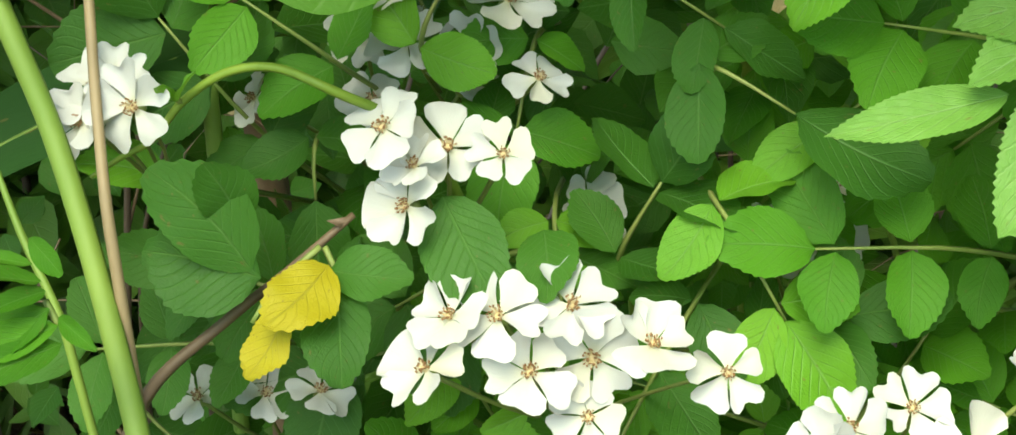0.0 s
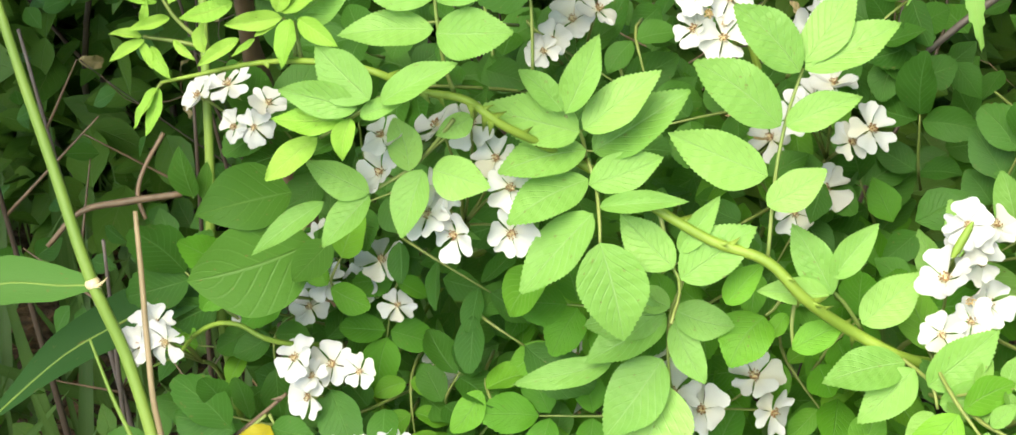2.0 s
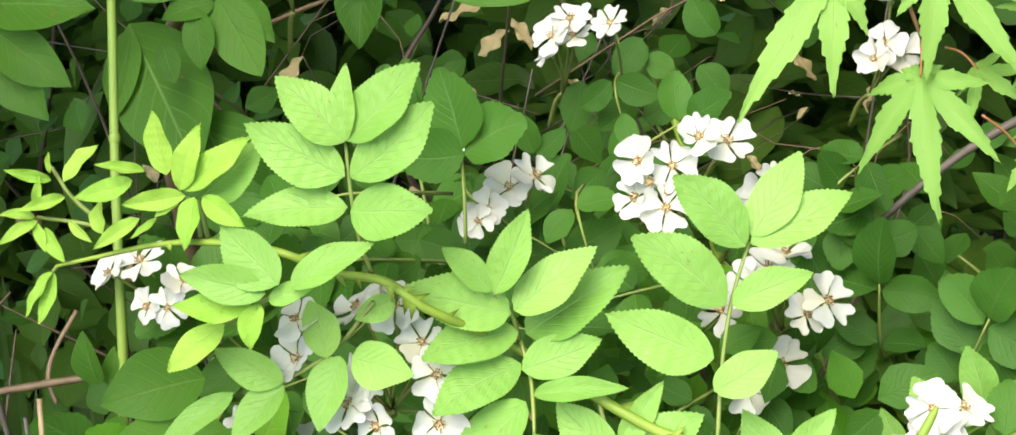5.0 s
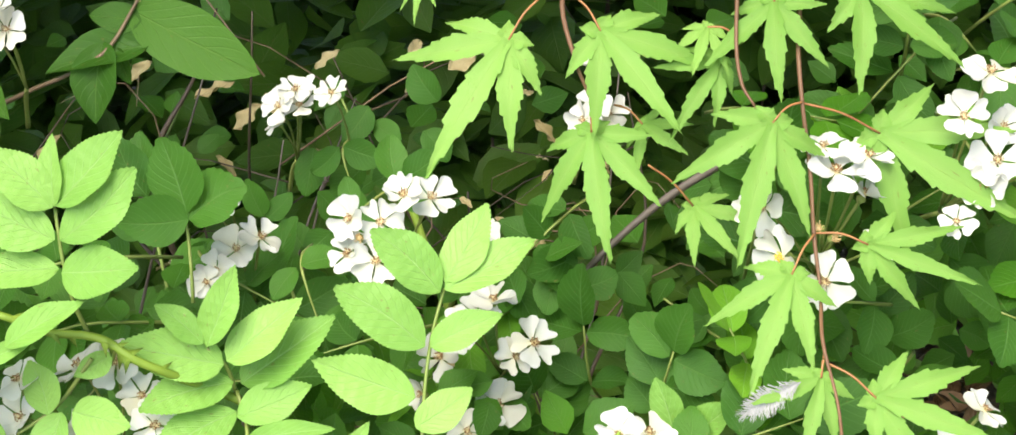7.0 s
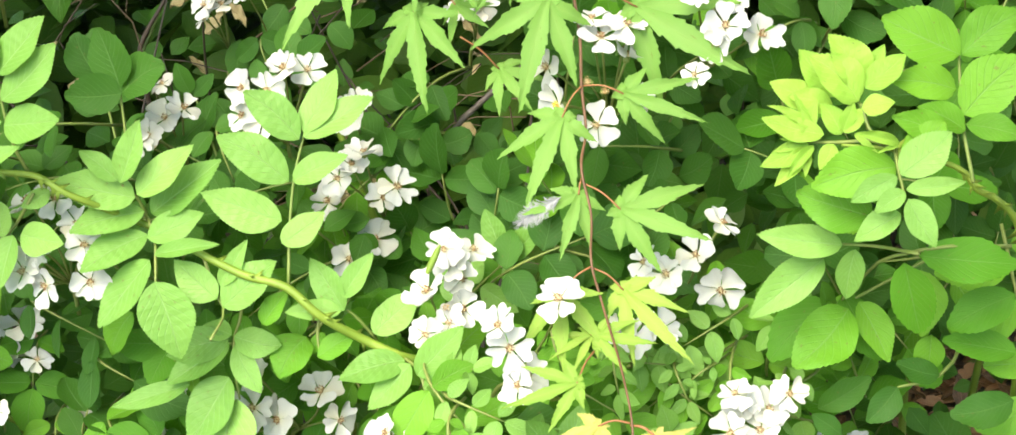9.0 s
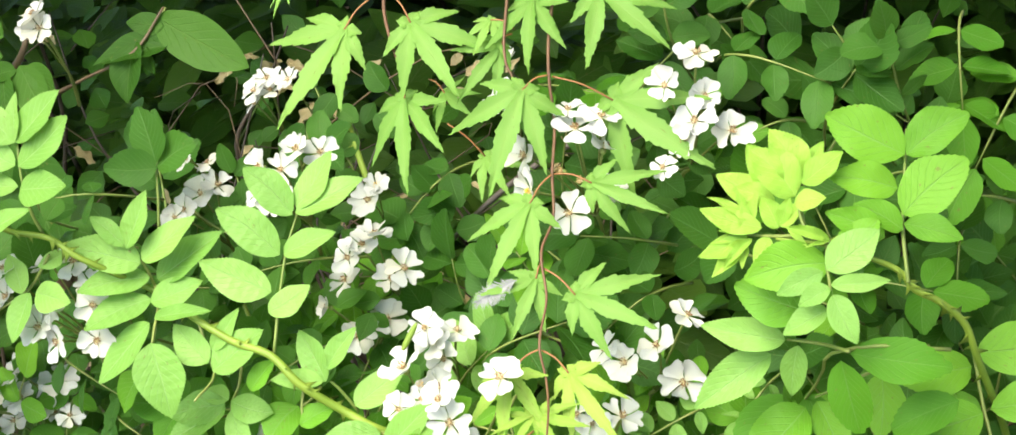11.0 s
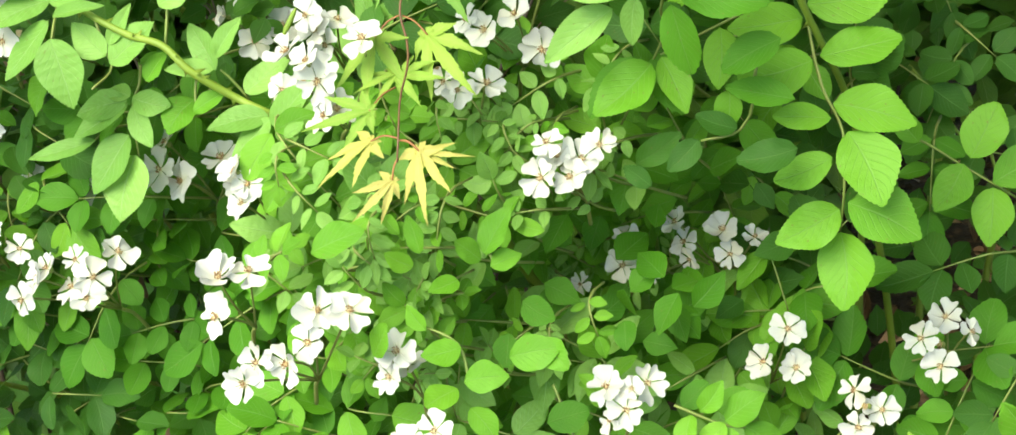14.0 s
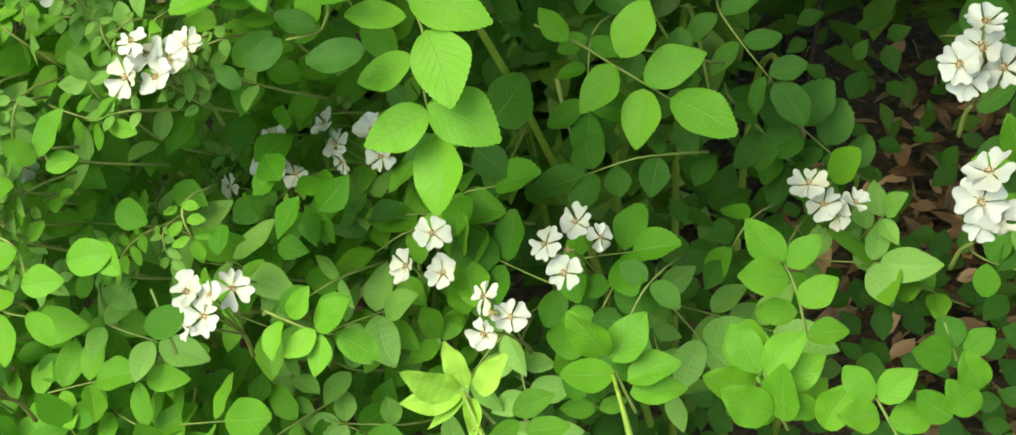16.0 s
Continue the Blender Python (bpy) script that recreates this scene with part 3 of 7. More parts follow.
# ---- ground ----
def ground_material():
    m, t, p = material("soil")
    co = t.nodes.new("ShaderNodeTexCoord").outputs["Object"]
    a = node(t, "ShaderNodeTexNoise", Scale=55.0, Detail=6.0)
    b = node(t, "ShaderNodeTexNoise", Scale=2.2, Detail=4.0)
    c = node(t, "ShaderNodeTexVoronoi", Scale=38.0)
    for n in (a, b, c):
        t.links.new(co, n.inputs["Vector"])
    base = ramp(t, a.outputs[0], (0.3, (0.018, 0.011, 0.005)), (0.55, (0.055, 0.034, 0.015)), (0.75, (0.20, 0.12, 0.055)))
    base = mixed(t, calc(t, "MULTIPLY", b.outputs[0], 0.5), base, (0.09, 0.055, 0.025))
    t.links.new(base, p.inputs["Base Color"])
    p.inputs["Roughness"].default_value = 0.95
    bump = node(t, "ShaderNodeBump", Strength=0.8, Distance=0.02)
    t.links.new(calc(t, "ADD", a.outputs[0], c.outputs[0]), bump.inputs["Height"])
    t.links.new(bump.outputs[0], p.inputs["Normal"])
    return m


def build_ground():
    xs = np.concatenate([-np.geomspace(200, 3, 10), np.linspace(-2.6, 3, 40), np.geomspace(3.4, 200, 10)])
    ys = np.concatenate([-np.geomspace(200, 3, 8), np.linspace(-2, 5, 50), np.geomspace(5.5, 300, 10)])
    verts = [(x, y, 0.03 * noise.noise((x * 1.3, y * 1.3, 0)) * (abs(x) < 4 and abs(y) < 6) - 0.03) for y in ys for x in xs]
    n = len(xs)
    faces = [(r * n + c, r * n + c + 1, (r + 1) * n + c + 1, (r + 1) * n + c) for r in range(len(ys) - 1) for c in range(n - 1)]
    me = bpy.data.meshes.new("ground")
    me.from_pydata(verts, [], faces)
    me.polygons.foreach_set("use_smooth", [True] * len(faces))
    me.materials.append(ground_material())
    tagged(new("ground", me), "bare brown soil strewn with dry leaves", "ground", "", "structure")


build_ground()

# ---- the rose bush: its leafy front ----
# knots of the bush's front: x, height, y
FRONT = [(-0.55, 0.82, 0.05), (-0.36, 0.85, 0.015), (-0.30, 0.80, 0.0), (-0.22, 0.79, 0.0), (-0.24, 0.90, 0.03), (-0.35, 0.93, 0.06), (-0.14, 0.97, 0.11), (-0.17, 1.02, 0.17),
         (-0.06, 0.93, 0.07), (-0.03, 0.90, 0.03), (0.03, 0.98, 0.06), (0.11, 1.03, 0.07), (0.10, 0.91, 0.0), (0.11, 0.85, -0.02), (-0.10, 0.82, 0.01), (0.02, 0.82, -0.12),
         (-0.02, 0.85, -0.11), (0.15, 0.75, -0.08), (0.21, 0.70, 0.04), (0.29, 0.71, 0.01), (0.31, 0.78, 0.10), (0.40, 0.65, 0.14), (0.32, 0.68, -0.06), (0.55, 0.62, 0.16), (0.0, 0.6, -0.1), (-0.4, 0.6, -0.02), (0.39, 0.80, 0.24), (0.46, 0.72, 0.26), (0.34, 0.87, 0.25)]
KNOTS = np.array(FRONT)


def front(x, z):
    d = (KNOTS[:, 0] - x) ** 2 + (KNOTS[:, 1] - z) ** 2
    w = 1 / (d + 0.0012) ** 1.6
    return float(np.sum(w * KNOTS[:, 2]) / np.sum(w))


# places where the leafage opens and one sees into the dark: x, height, half width, half height
HOLLOWS = [(-0.187, 1.014, 0.073, 0.044), (-0.077, 1.004, 0.044, 0.044), (-0.263, 1.009, 0.049, 0.029), (-0.012, 0.945, 0.04, 0.026), (-0.038, 0.993, 0.042, 0.025), (-0.425, 0.912, 0.073, 0.062), (-0.444, 0.847, 0.042, 0.056), (-0.428, 0.805, 0.037, 0.034), (0.462, 0.75, 0.055, 0.055), (0.451, 0.715, 0.042, 0.08), (0.47, 0.652, 0.042, 0.07), (0.424, 0.749, 0.039, 0.046), (-0.256, 0.991, 0.058, 0.029), (-0.38, 1.017, 0.072, 0.042), (-0.322, 1.041, 0.098, 0.039), (-0.2, 1.029, 0.078, 0.045), (-0.094, 1.034, 0.06, 0.033), (0.108, 0.963, 0.025, 0.019), (-0.127, 0.798, 0.034, 0.021), (0.09, 0.95, 0.031, 0.017), (-0.174, 1.038, 0.061, 0.025), (-0.095, 1.022, 0.028, 0.018), (0.375, 0.80, 0.035, 0.04), (0.36, 0.85, 0.03, 0.03), (0.115, 0.915, 0.035, 0.022), (0.25, 0.70, 0.03, 0.028), (0.125, 0.665, 0.03, 0.02), (0.285, 0.735, 0.03, 0.03), (0.20, 0.795, 0.03, 0.022), (0.255, 0.78, 0.03, 0.025), (-0.40, 0.835, 0.035, 0.03), (0.0, 1.042, 0.06, 0.03), (-0.10, 1.045, 0.08, 0.026), (-0.01, 1.012, 0.035, 0.022)]


def open_place(x, z, behind=0.0):
    x, z = x + 0.12 * behind, z + 0.45 * behind
    if x < -0.345 + 0.3 * (z - 0.85):
        return True
    return any(((x - a) / c) ** 2 + ((z - b) / d) ** 2 < 1 for a, b, c, d in HOLLOWS)


def bush_leaves():
    rnd = random.Random(11)
    canes = []
    for k in range(22):
        x0 = -0.60 + 1.02 * k / 21
        root = thing("rose_cane", (x0 * 0.7, 0.34, 0), "green rose cane full of mid-green leaves inside the bush", "rose branch", "canes of the rose bush")
        top = 0.66 + 0.26 * rnd.random()
        while top > 0.5 and (open_place(x0, top) or top > 0.93 - 0.55 * max(x0 - 0.12, 0)):
            top -= 0.03
        y1 = front(x0, top)
        pts = [(x0 * 0.7, 0.34, 0, 0.005), (x0 * 0.85, 0.30, 0.40, 0.0035), (x0 * 0.95, y1 + 0.20, top - 0.08, 0.0025), (x0, y1 + 0.15, top - 0.05, 0.0016), (x0 + rnd.uniform(-0.04, 0.04), y1 + 0.10, top - 0.09, 0.0009)]
        tube("cane", pts, MAT_CANE, root, sides=6, thorns=12, seed=k)
        canes.append((x0, root))
    spots, tries = [], 0
    while len(spots) < 300 and tries < 20000:
        tries += 1
        x, z = rnd.uniform(-0.62, 0.62), rnd.uniform(0.58, 1.06)
        if z > 1.0 - 0.55 * max(x - 0.12, 0) + 0.08 or open_place(x, z):
            continue
        if (x > 0.27 and rnd.random() < 0.48) or (z > 0.92 and x < 0.08 and rnd.random() < 0.8):
            continue
        if min(((x - a) ** 2 + (z - b) ** 2 for a, b in spots), default=1) < 0.026**2:
            continue
        spots.append((x, z))
    for x, z in spots:
        y = front(x, z) + rnd.uniform(0.012, 0.05)
        a = rnd.uniform(0, 6.28)
        pairs, size = rnd.choice((1, 2, 2, 3, 3)), rnd.uniform(0.020, 0.029) * (1.14 if z < 0.76 and x > -0.1 else 1.0)
        long = size * (0.78 * pairs + 0.45)
        d = Vector((math.cos(a), -0.15 - 0.2 * rnd.random(), math.sin(a) * 0.8)) * long
        tip = Vector((x, y, z)) + d * 0.4
        root = min(canes, key=lambda c: abs(c[0] - x))[1]
        # leaves give way to the flowers: they stay behind them
        for f in FLOWERS:
            off = f - tip
            ahead = off.dot(VIEW)
            if (off - VIEW * ahead).length < 0.042 and ahead < 0.022:
                tip = tip - VIEW * (0.022 - ahead)
        # tints paint by place: fresh and lighter low in the sunlit middle, darker in shade
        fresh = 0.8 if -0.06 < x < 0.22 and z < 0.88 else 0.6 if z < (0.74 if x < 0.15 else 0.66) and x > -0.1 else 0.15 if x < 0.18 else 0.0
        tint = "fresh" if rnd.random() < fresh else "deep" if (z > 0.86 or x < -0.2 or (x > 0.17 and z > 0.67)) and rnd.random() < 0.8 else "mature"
        # extra bright leaflets in the middle and lower edge, sunlight put into their tint
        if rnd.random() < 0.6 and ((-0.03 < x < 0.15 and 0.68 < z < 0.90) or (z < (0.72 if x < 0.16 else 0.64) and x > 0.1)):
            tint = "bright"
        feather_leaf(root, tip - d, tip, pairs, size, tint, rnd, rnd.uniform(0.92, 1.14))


def small_shoots():
    """Thin side shoots with many very small fresh leaflets in the sunlit middle of the bush."""
    rnd = random.Random(41)
    for k in range(70):
        x, z = rnd.uniform(-0.03, 0.13), rnd.uniform(0.73, 0.88)
        y = front(x, z) - rnd.uniform(-0.012, 0.014)
        a = rnd.uniform(0, 6.28)
        size, pairs = rnd.uniform(0.009, 0.015), rnd.choice((2, 3, 3, 4))
        d = Vector((math.cos(a), -0.2, math.sin(a) * 0.8)) * size * (0.75 * pairs + 0.5)
        tip = Vector((x, y, z))
        for f in FLOWERS:
            off = f - tip
            ahead = off.dot(VIEW)
            if (off - VIEW * ahead).length < 0.024 and ahead < 0.016:
                tip = tip - VIEW * (0.016 - ahead)
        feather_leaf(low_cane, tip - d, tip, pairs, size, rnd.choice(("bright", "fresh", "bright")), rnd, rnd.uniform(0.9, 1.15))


def inner_mass():
    rng = np.random.default_rng(3)
    n = 11000
    x, z = rng.uniform(-0.75, 0.75, n), rng.uniform(0.35, 1.06, n)
    deep = 0.045 + 0.22 * rng.random(n) ** 1.3
    keep = np.array([not open_place(a, b, c) and b < 1.04 - 0.55 * max(a - 0.12, 0) - 0.45 * c for a, b, c in zip(x, z, deep)])
    keep &= (x < 0.26) | (rng.random(n) < 0.32)
    keep &= (z < 0.93) | (x > 0.1) | (rng.random(n) < 0.3)
    x, z, deep = x[keep], z[keep], deep[keep]
    y = np.array([front(a, b) for a, b in zip(x, z)]) + deep
    nrm = np.array([0.0, -0.75, 0.75]) + rng.normal(size=(len(x), 3)) * 0.35
    # high: upper and outer leaves that get the shade-darkened colour
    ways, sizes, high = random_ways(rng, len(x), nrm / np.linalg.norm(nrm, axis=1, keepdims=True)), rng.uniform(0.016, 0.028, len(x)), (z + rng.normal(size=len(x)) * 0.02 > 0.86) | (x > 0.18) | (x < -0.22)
    for mat, pick, label in ((MAT_LEAF_STUFF, ~high, "dense mid-green rose leaves deeper in the bush"), (MAT_SHADED_STUFF, high, "dense rose leaves high and at the sides, coloured darker for shade")):
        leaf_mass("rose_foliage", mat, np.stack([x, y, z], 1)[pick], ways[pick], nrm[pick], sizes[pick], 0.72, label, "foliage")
    # thinner leaves inside the hollows, farther back, in the shade-darkened green
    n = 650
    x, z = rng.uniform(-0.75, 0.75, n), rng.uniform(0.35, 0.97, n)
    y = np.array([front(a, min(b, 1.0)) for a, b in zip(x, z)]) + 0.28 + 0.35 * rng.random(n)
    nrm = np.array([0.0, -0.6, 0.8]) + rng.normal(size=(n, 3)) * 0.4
    leaf_mass("rose_foliage", MAT_SHADED_STUFF, np.stack([x, y, z], 1), random_ways(rng, n, nrm / np.linalg.norm(nrm, axis=1, keepdims=True)), nrm, rng.uniform(0.018, 0.03, n), 0.72, "scattered shaded rose leaves deep inside", "foliage")


def in_blobs(rng, n, blobs, floor=-1.0):
    """Random points inside rounded, uneven lumps given as (x, y, z, half sizes), denser near their skins."""
    out = []
    for cx, cy, cz, rx, ry, rz in blobs:
        d = rng.normal(size=(n, 3))
        d /= np.linalg.norm(d, axis=1, keepdims=True)
        wob = 1 + 0.16 * np.sin(d[:, 0] * 7 + cx * 3) * np.cos(d[:, 1] * 6 + cy) + 0.1 * np.sin(d[:, 2] * 9 + cx)
        r = rng.random(n) ** (1 / 2.2) * wob
        out.append(np.array((cx, cy, cz)) + d * r[:, None] * np.array((rx, ry, rz)))
    pts = np.concatenate(out)
    return pts[pts[:, 2] > floor]


def leafy_child(name, root, mat, pts, rng, lo, hi, label):
    nrm = np.array([0.0, -0.35, 0.95]) + rng.normal(size=(len(pts), 3)) * 0.4
    ob = leaf_mass(name, mat, pts - np.array(root.location), random_ways(rng, len(pts), nrm / np.linalg.norm(nrm, axis=1, keepdims=True)), nrm, rng.uniform(lo, hi, len(pts)), 0.55)
    ob.parent = root
    return tagged(ob, label, "", "", "stuff")


def back_thicket():
    """Dense shrubs standing in the shade behind the rose."""
    rnd = random.Random(21)
    rng = np.random.default_rng(8)
    spots = [(-2.5, 1.5, 1.0), (-1.7, 1.9, 1.1), (-0.95, 1.35, 0.75), (-0.6, 2.4, 1.2), (0.15, 1.75, 0.95), (0.75, 2.3, 1.15), (1.3, 1.6, 1.0), (1.9, 2.4, 1.2), (-1.4, 2.9, 1.3), (0.2, 3.1, 1.3), (-0.25, 1.15, 0.55)]
    for x, y, s in spots:
        root = thing("thicket_shrub", (x, y, 0), "dense dark green shrub in the shade behind the rose", "shrub", "shrubs of the thicket")
        for _ in range(7):
            r, p, pts = rnd.uniform(0.0025, 0.007), Vector((x + rnd.uniform(-0.15, 0.15), y + rnd.uniform(-0.15, 0.15), -0.03)), []
            lean = Vector((rnd.uniform(-0.5, 0.5), rnd.uniform(-0.5, 0.3), 1))
            for k in range(6):
                pts.append((*p, r * (1 - 0.14 * k)))
                p = p + (lean + Vector((rnd.uniform(-0.3, 0.3), rnd.uniform(-0.3, 0.3), 0))) * 0.24 * s
            tube("stem", pts, MAT_WOOD, root, sides=5, steps=3)
        leaves = in_blobs(rng, 1500, [(x, y, 0.75 * s, 0.62 * s, 0.55 * s, 0.72 * s), (x - 0.3 * s, y + 0.1, 0.5 * s, 0.5 * s, 0.4 * s, 0.48 * s), (x + 0.35 * s, y, 0.55 * s, 0.45 * s, 0.4 * s, 0.5 * s)], 0.03)
        leafy_child("foliage", root, MAT_SHRUB, leaves, rng, 0.05, 0.10, "dark green leaves")
    m = 2600
    x, y = rng.uniform(-2.2, 2.2, m), rng.uniform(-0.4, 4.5, m)
    near = rng.random(m) < 0.25
    x, y = np.where(near, rng.normal(0.55, 0.14, m), x), np.where(near, rng.normal(1.15, 0.28, m), y)
    z = np.full(m, 0.012) + rng.uniform(0, 0.02, m)
    nrm = np.array([0.0, 0.0, 1.0]) + rng.normal(size=(m, 3)) * 0.35
    leaf_mass("leaf_litter", MAT_LITTER, np.stack([x, y, z], 1), random_ways(rng, m, nrm), nrm, rng.uniform(0.03, 0.06, m), 0.5, "dry brown fallen leaves on the soil", "leaf litter")


def shade_crown():
    rng = np.random.default_rng(14)
    # unseen leaf masses and limbs, added overhead to shade the bush and thicket
    blobs = [(-0.9, 1.15, 1.95, 1.15, 0.95, 0.62), (0.35, 0.95, 1.9, 1.0, 0.85, 0.58), (1.05, 0.25, 1.75, 0.85, 0.95, 0.42), (-1.15, 0.25, 1.75, 0.78, 0.75, 0.42), (0.1, 2.0, 2.2, 1.5, 0.95, 0.7), (1.4, 1.4, 2.1, 1.0, 0.9, 0.6), (0.78, -0.45, 1.95, 0.62, 0.5, 0.3), (-1.12, -0.42, 1.9, 0.5, 0.45, 0.3), (-0.25, 0.34, 1.92, 0.75, 0.32, 0.26), (0.55, 0.36, 1.88, 0.6, 0.32, 0.26)]
    for (cx, cy, cz, rx, ry, rz) in blobs:
        a, c = Vector((1.33, 1.24, 1.25)), Vector((cx, cy, cz + 0.05))
        mid = a.lerp(c, 0.5) + UP * 0.15
        if (c - a).length > 0.5:
            tube("limb", [(*a, 0.016), (*mid, 0.011), (*c, 0.005)], MAT_WOOD, maple, sides=6)
    pts = in_blobs(rng, 4200, blobs, 1.33)
    leafy_child("crown", maple, MAT_SHRUB, pts, rng, 0.10, 0.16, "unseen leafy crown overhead, added for shade")


def undergrowth():
    rng = np.random.default_rng(31)
    n = 1400
    x, y = rng.uniform(-2.2, -0.35, n), rng.uniform(0.3, 2.2, n)
    ways = np.array([0.0, -0.1, 1.0]) + rng.normal(size=(n, 3)) * 0.45
    nrm = np.array([0.0, -1.0, 0.3]) + rng.normal(size=(n, 3)) * 0.5
    leaf_mass("grass", MAT_GRASS, np.stack([x, y, np.full(n, -0.02)], 1), ways, nrm, rng.uniform(0.15, 0.42, n), 0.045, "thin green grass blades in the shade", "grass")
    n = 3000
    x, y = rng.uniform(-2.0, 0.6, n), rng.uniform(0.45, 1.8, n)
    z = 0.04 + 0.32 * rng.random(n)
    nrm = np.array([0.0, -0.4, 0.9]) + rng.normal(size=(n, 3)) * 0.4
    keep = ((x < 0.22) | (z < 0.10)) & ((x > -0.4) | (rng.random(n) < 0.18))
    leaf_mass("low_plants", MAT_SHRUB, np.stack([x, y, z], 1)[keep], random_ways(rng, n, nrm)[keep], nrm[keep], rng.uniform(0.025, 0.05, n)[keep], 0.6, "low shaded green plants under the bushes", "plants")


def dead_stalks(spots):
    """Last year's brown stalks that stand upright in the shade beside the bush."""
    rnd = random.Random(9)
    for x, y, top in spots:
        root = thing("dry_stem", (x, y, 0), "dead brown upright stalk in the shade", "twig", "dead stalks beside the bush")
        lean = Vector((rnd.uniform(-0.08, 0.08), rnd.uniform(-0.05, 0.05), 0))
        at = lambda s: Vector((x, y, top * s)) + lean * s * s
        stem = tube("stem", [(*at(0), 0.0032), (*at(0.35), 0.0028), (*at(0.7), 0.0022), (*at(1), 0.0010)], rnd.choice((MAT_WOOD, MAT_GREY_TWIG)), root, sides=6)
        for s in (0.72, 0.84, 0.93):
            a = at(s)
            b = a + Vector((rnd.uniform(-0.06, 0.06), rnd.uniform(-0.04, 0.04), rnd.uniform(0.02, 0.06)))
            tube("twig", [(*a, 0.0010), (*a.lerp(b, 0.6), 0.0007), (*b, 0.0004)], MAT_TWIG, stem, sides=5, steps=3)


def bare_shrubs(feet):
    """Withered, twiggy shrubs in the shade of the hollows, with a few pale dry leaves left on them."""
    rnd = random.Random(77)
    for x, y in feet:
        root = thing("dead_shrub", (x, y + 0.06, 0), "withered twiggy shrub with a few pale tan leaves in the shade", "shrub", "withered shrubs in the hollow")
        tips = []
        for k in range(5):
            foot = Vector((x + rnd.uniform(-0.03, 0.03), y + 0.06 + rnd.uniform(-0.03, 0.03), 0))
            mid = Vector((x + rnd.uniform(-0.10, 0.10), y + rnd.uniform(-0.06, 0.10), rnd.uniform(0.55, 0.8)))
            bow = foot.lerp(mid, 0.5) + Vector((rnd.uniform(-0.05, 0.05), rnd.uniform(-0.03, 0.03), 0))
            top = mid + Vector((rnd.uniform(-0.14, 0.14), rnd.uniform(-0.06, 0.06), rnd.uniform(0.18, 0.38)))
            stem = tube("stem", [(*foot, 0.003), (*bow, 0.0022), (*mid, 0.0016), (*(mid.lerp(top, 0.5) + VIEW * rnd.uniform(-0.02, 0.02) + Vector((rnd.uniform(-0.03, 0.03), 0, 0))), 0.0011), (*top, 0.0005)], rnd.choice((MAT_WOOD, MAT_WOOD, MAT_GREY_TWIG)), root, sides=5, steps=5)
            for j in range(5):
                a = mid.lerp(top, rnd.uniform(0.05, 0.9))
                b = a + Vector((rnd.uniform(-0.10, 0.10), rnd.uniform(-0.05, 0.05), rnd.uniform(-0.02, 0.09)))
                c = b + Vector((rnd.uniform(-0.05, 0.05), rnd.uniform(-0.03, 0.03), rnd.uniform(-0.03, 0.04)))
                tube("twig", [(*a, 0.0007), (*b, 0.0005), (*c, 0.0003)], rnd.choice((MAT_WOOD, MAT_TWIG)), stem, sides=4, steps=3)
                tips += [b, c]
        for q in rnd.sample(tips, 16):
            d = Vector((rnd.uniform(-1, 1), rnd.uniform(-0.6, 0.3), rnd.uniform(-1, 0.4))).normalized() * rnd.uniform(0.010, 0.022)
            leaflet(root, q, q + d, "dry", rnd, rnd.uniform(0.6, 1.0), 0.3, 0.9, "dry_leaf")


def small_feather(base, tip):
    """A grey downy feather caught on a maple leaf."""
    root = thing("feather", base, "small grey downy feather lying on a maple leaf", "feather")
    m, t, p = material("down")
    n = node(t, "ShaderNodeTexNoise", Scale=400.0, Detail=3.0)
    t.links.new(ramp(t, n.outputs[0], (0.3, (0.17, 0.175, 0.18)), (0.7, (0.36, 0.37, 0.375))), p.inputs["Base Color"])
    p.inputs["Roughness"].default_value = 0.9
    rnd = random.Random(3)
    a, d = Vector(base), Vector(tip) - Vector(base)
    side = d.cross(VIEW).normalized()
    bm = bmesh.new()
    add_tube(bm, [(0, 0, 0, 0.0003), (*(d * 0.5), 0.0002), (*d, 0.0001)], 4, 3)
    for k in range(240):
        s, sign = k / 240, (-1) ** k
        o = d * s
        long = 0.0048 * math.sin(0.3 + s * 2.7) * rnd.uniform(0.5, 1.25)
        e = o + side * sign * long + d * rnd.uniform(0.06, 0.2) + VIEW * rnd.uniform(-0.001, 0.002)
        w = d.normalized() * 0.0003
        bm.faces.new([bm.verts.new(q) for q in (o - w, o + w, e + w * 0.3, e - w * 0.3)])
    part("vane", made("vane", bm, m), Matrix.Translation(a), root)


def green_pod(base, tip):
    """A short thick green shoot bud among the flowers."""
    root = thing("bud", base, "thick green bud standing among the white flowers", "bud")
    a, b = Vector(base), Vector(tip)
    pts = [(*a.lerp(b, s), 0.0017 * w) for s, w in ((0, 0.5), (0.2, 0.95), (0.5, 1.0), (0.8, 0.8), (1.0, 0.3))]
    tube("bud_body", pts, MAT_CANE, root, sides=8)



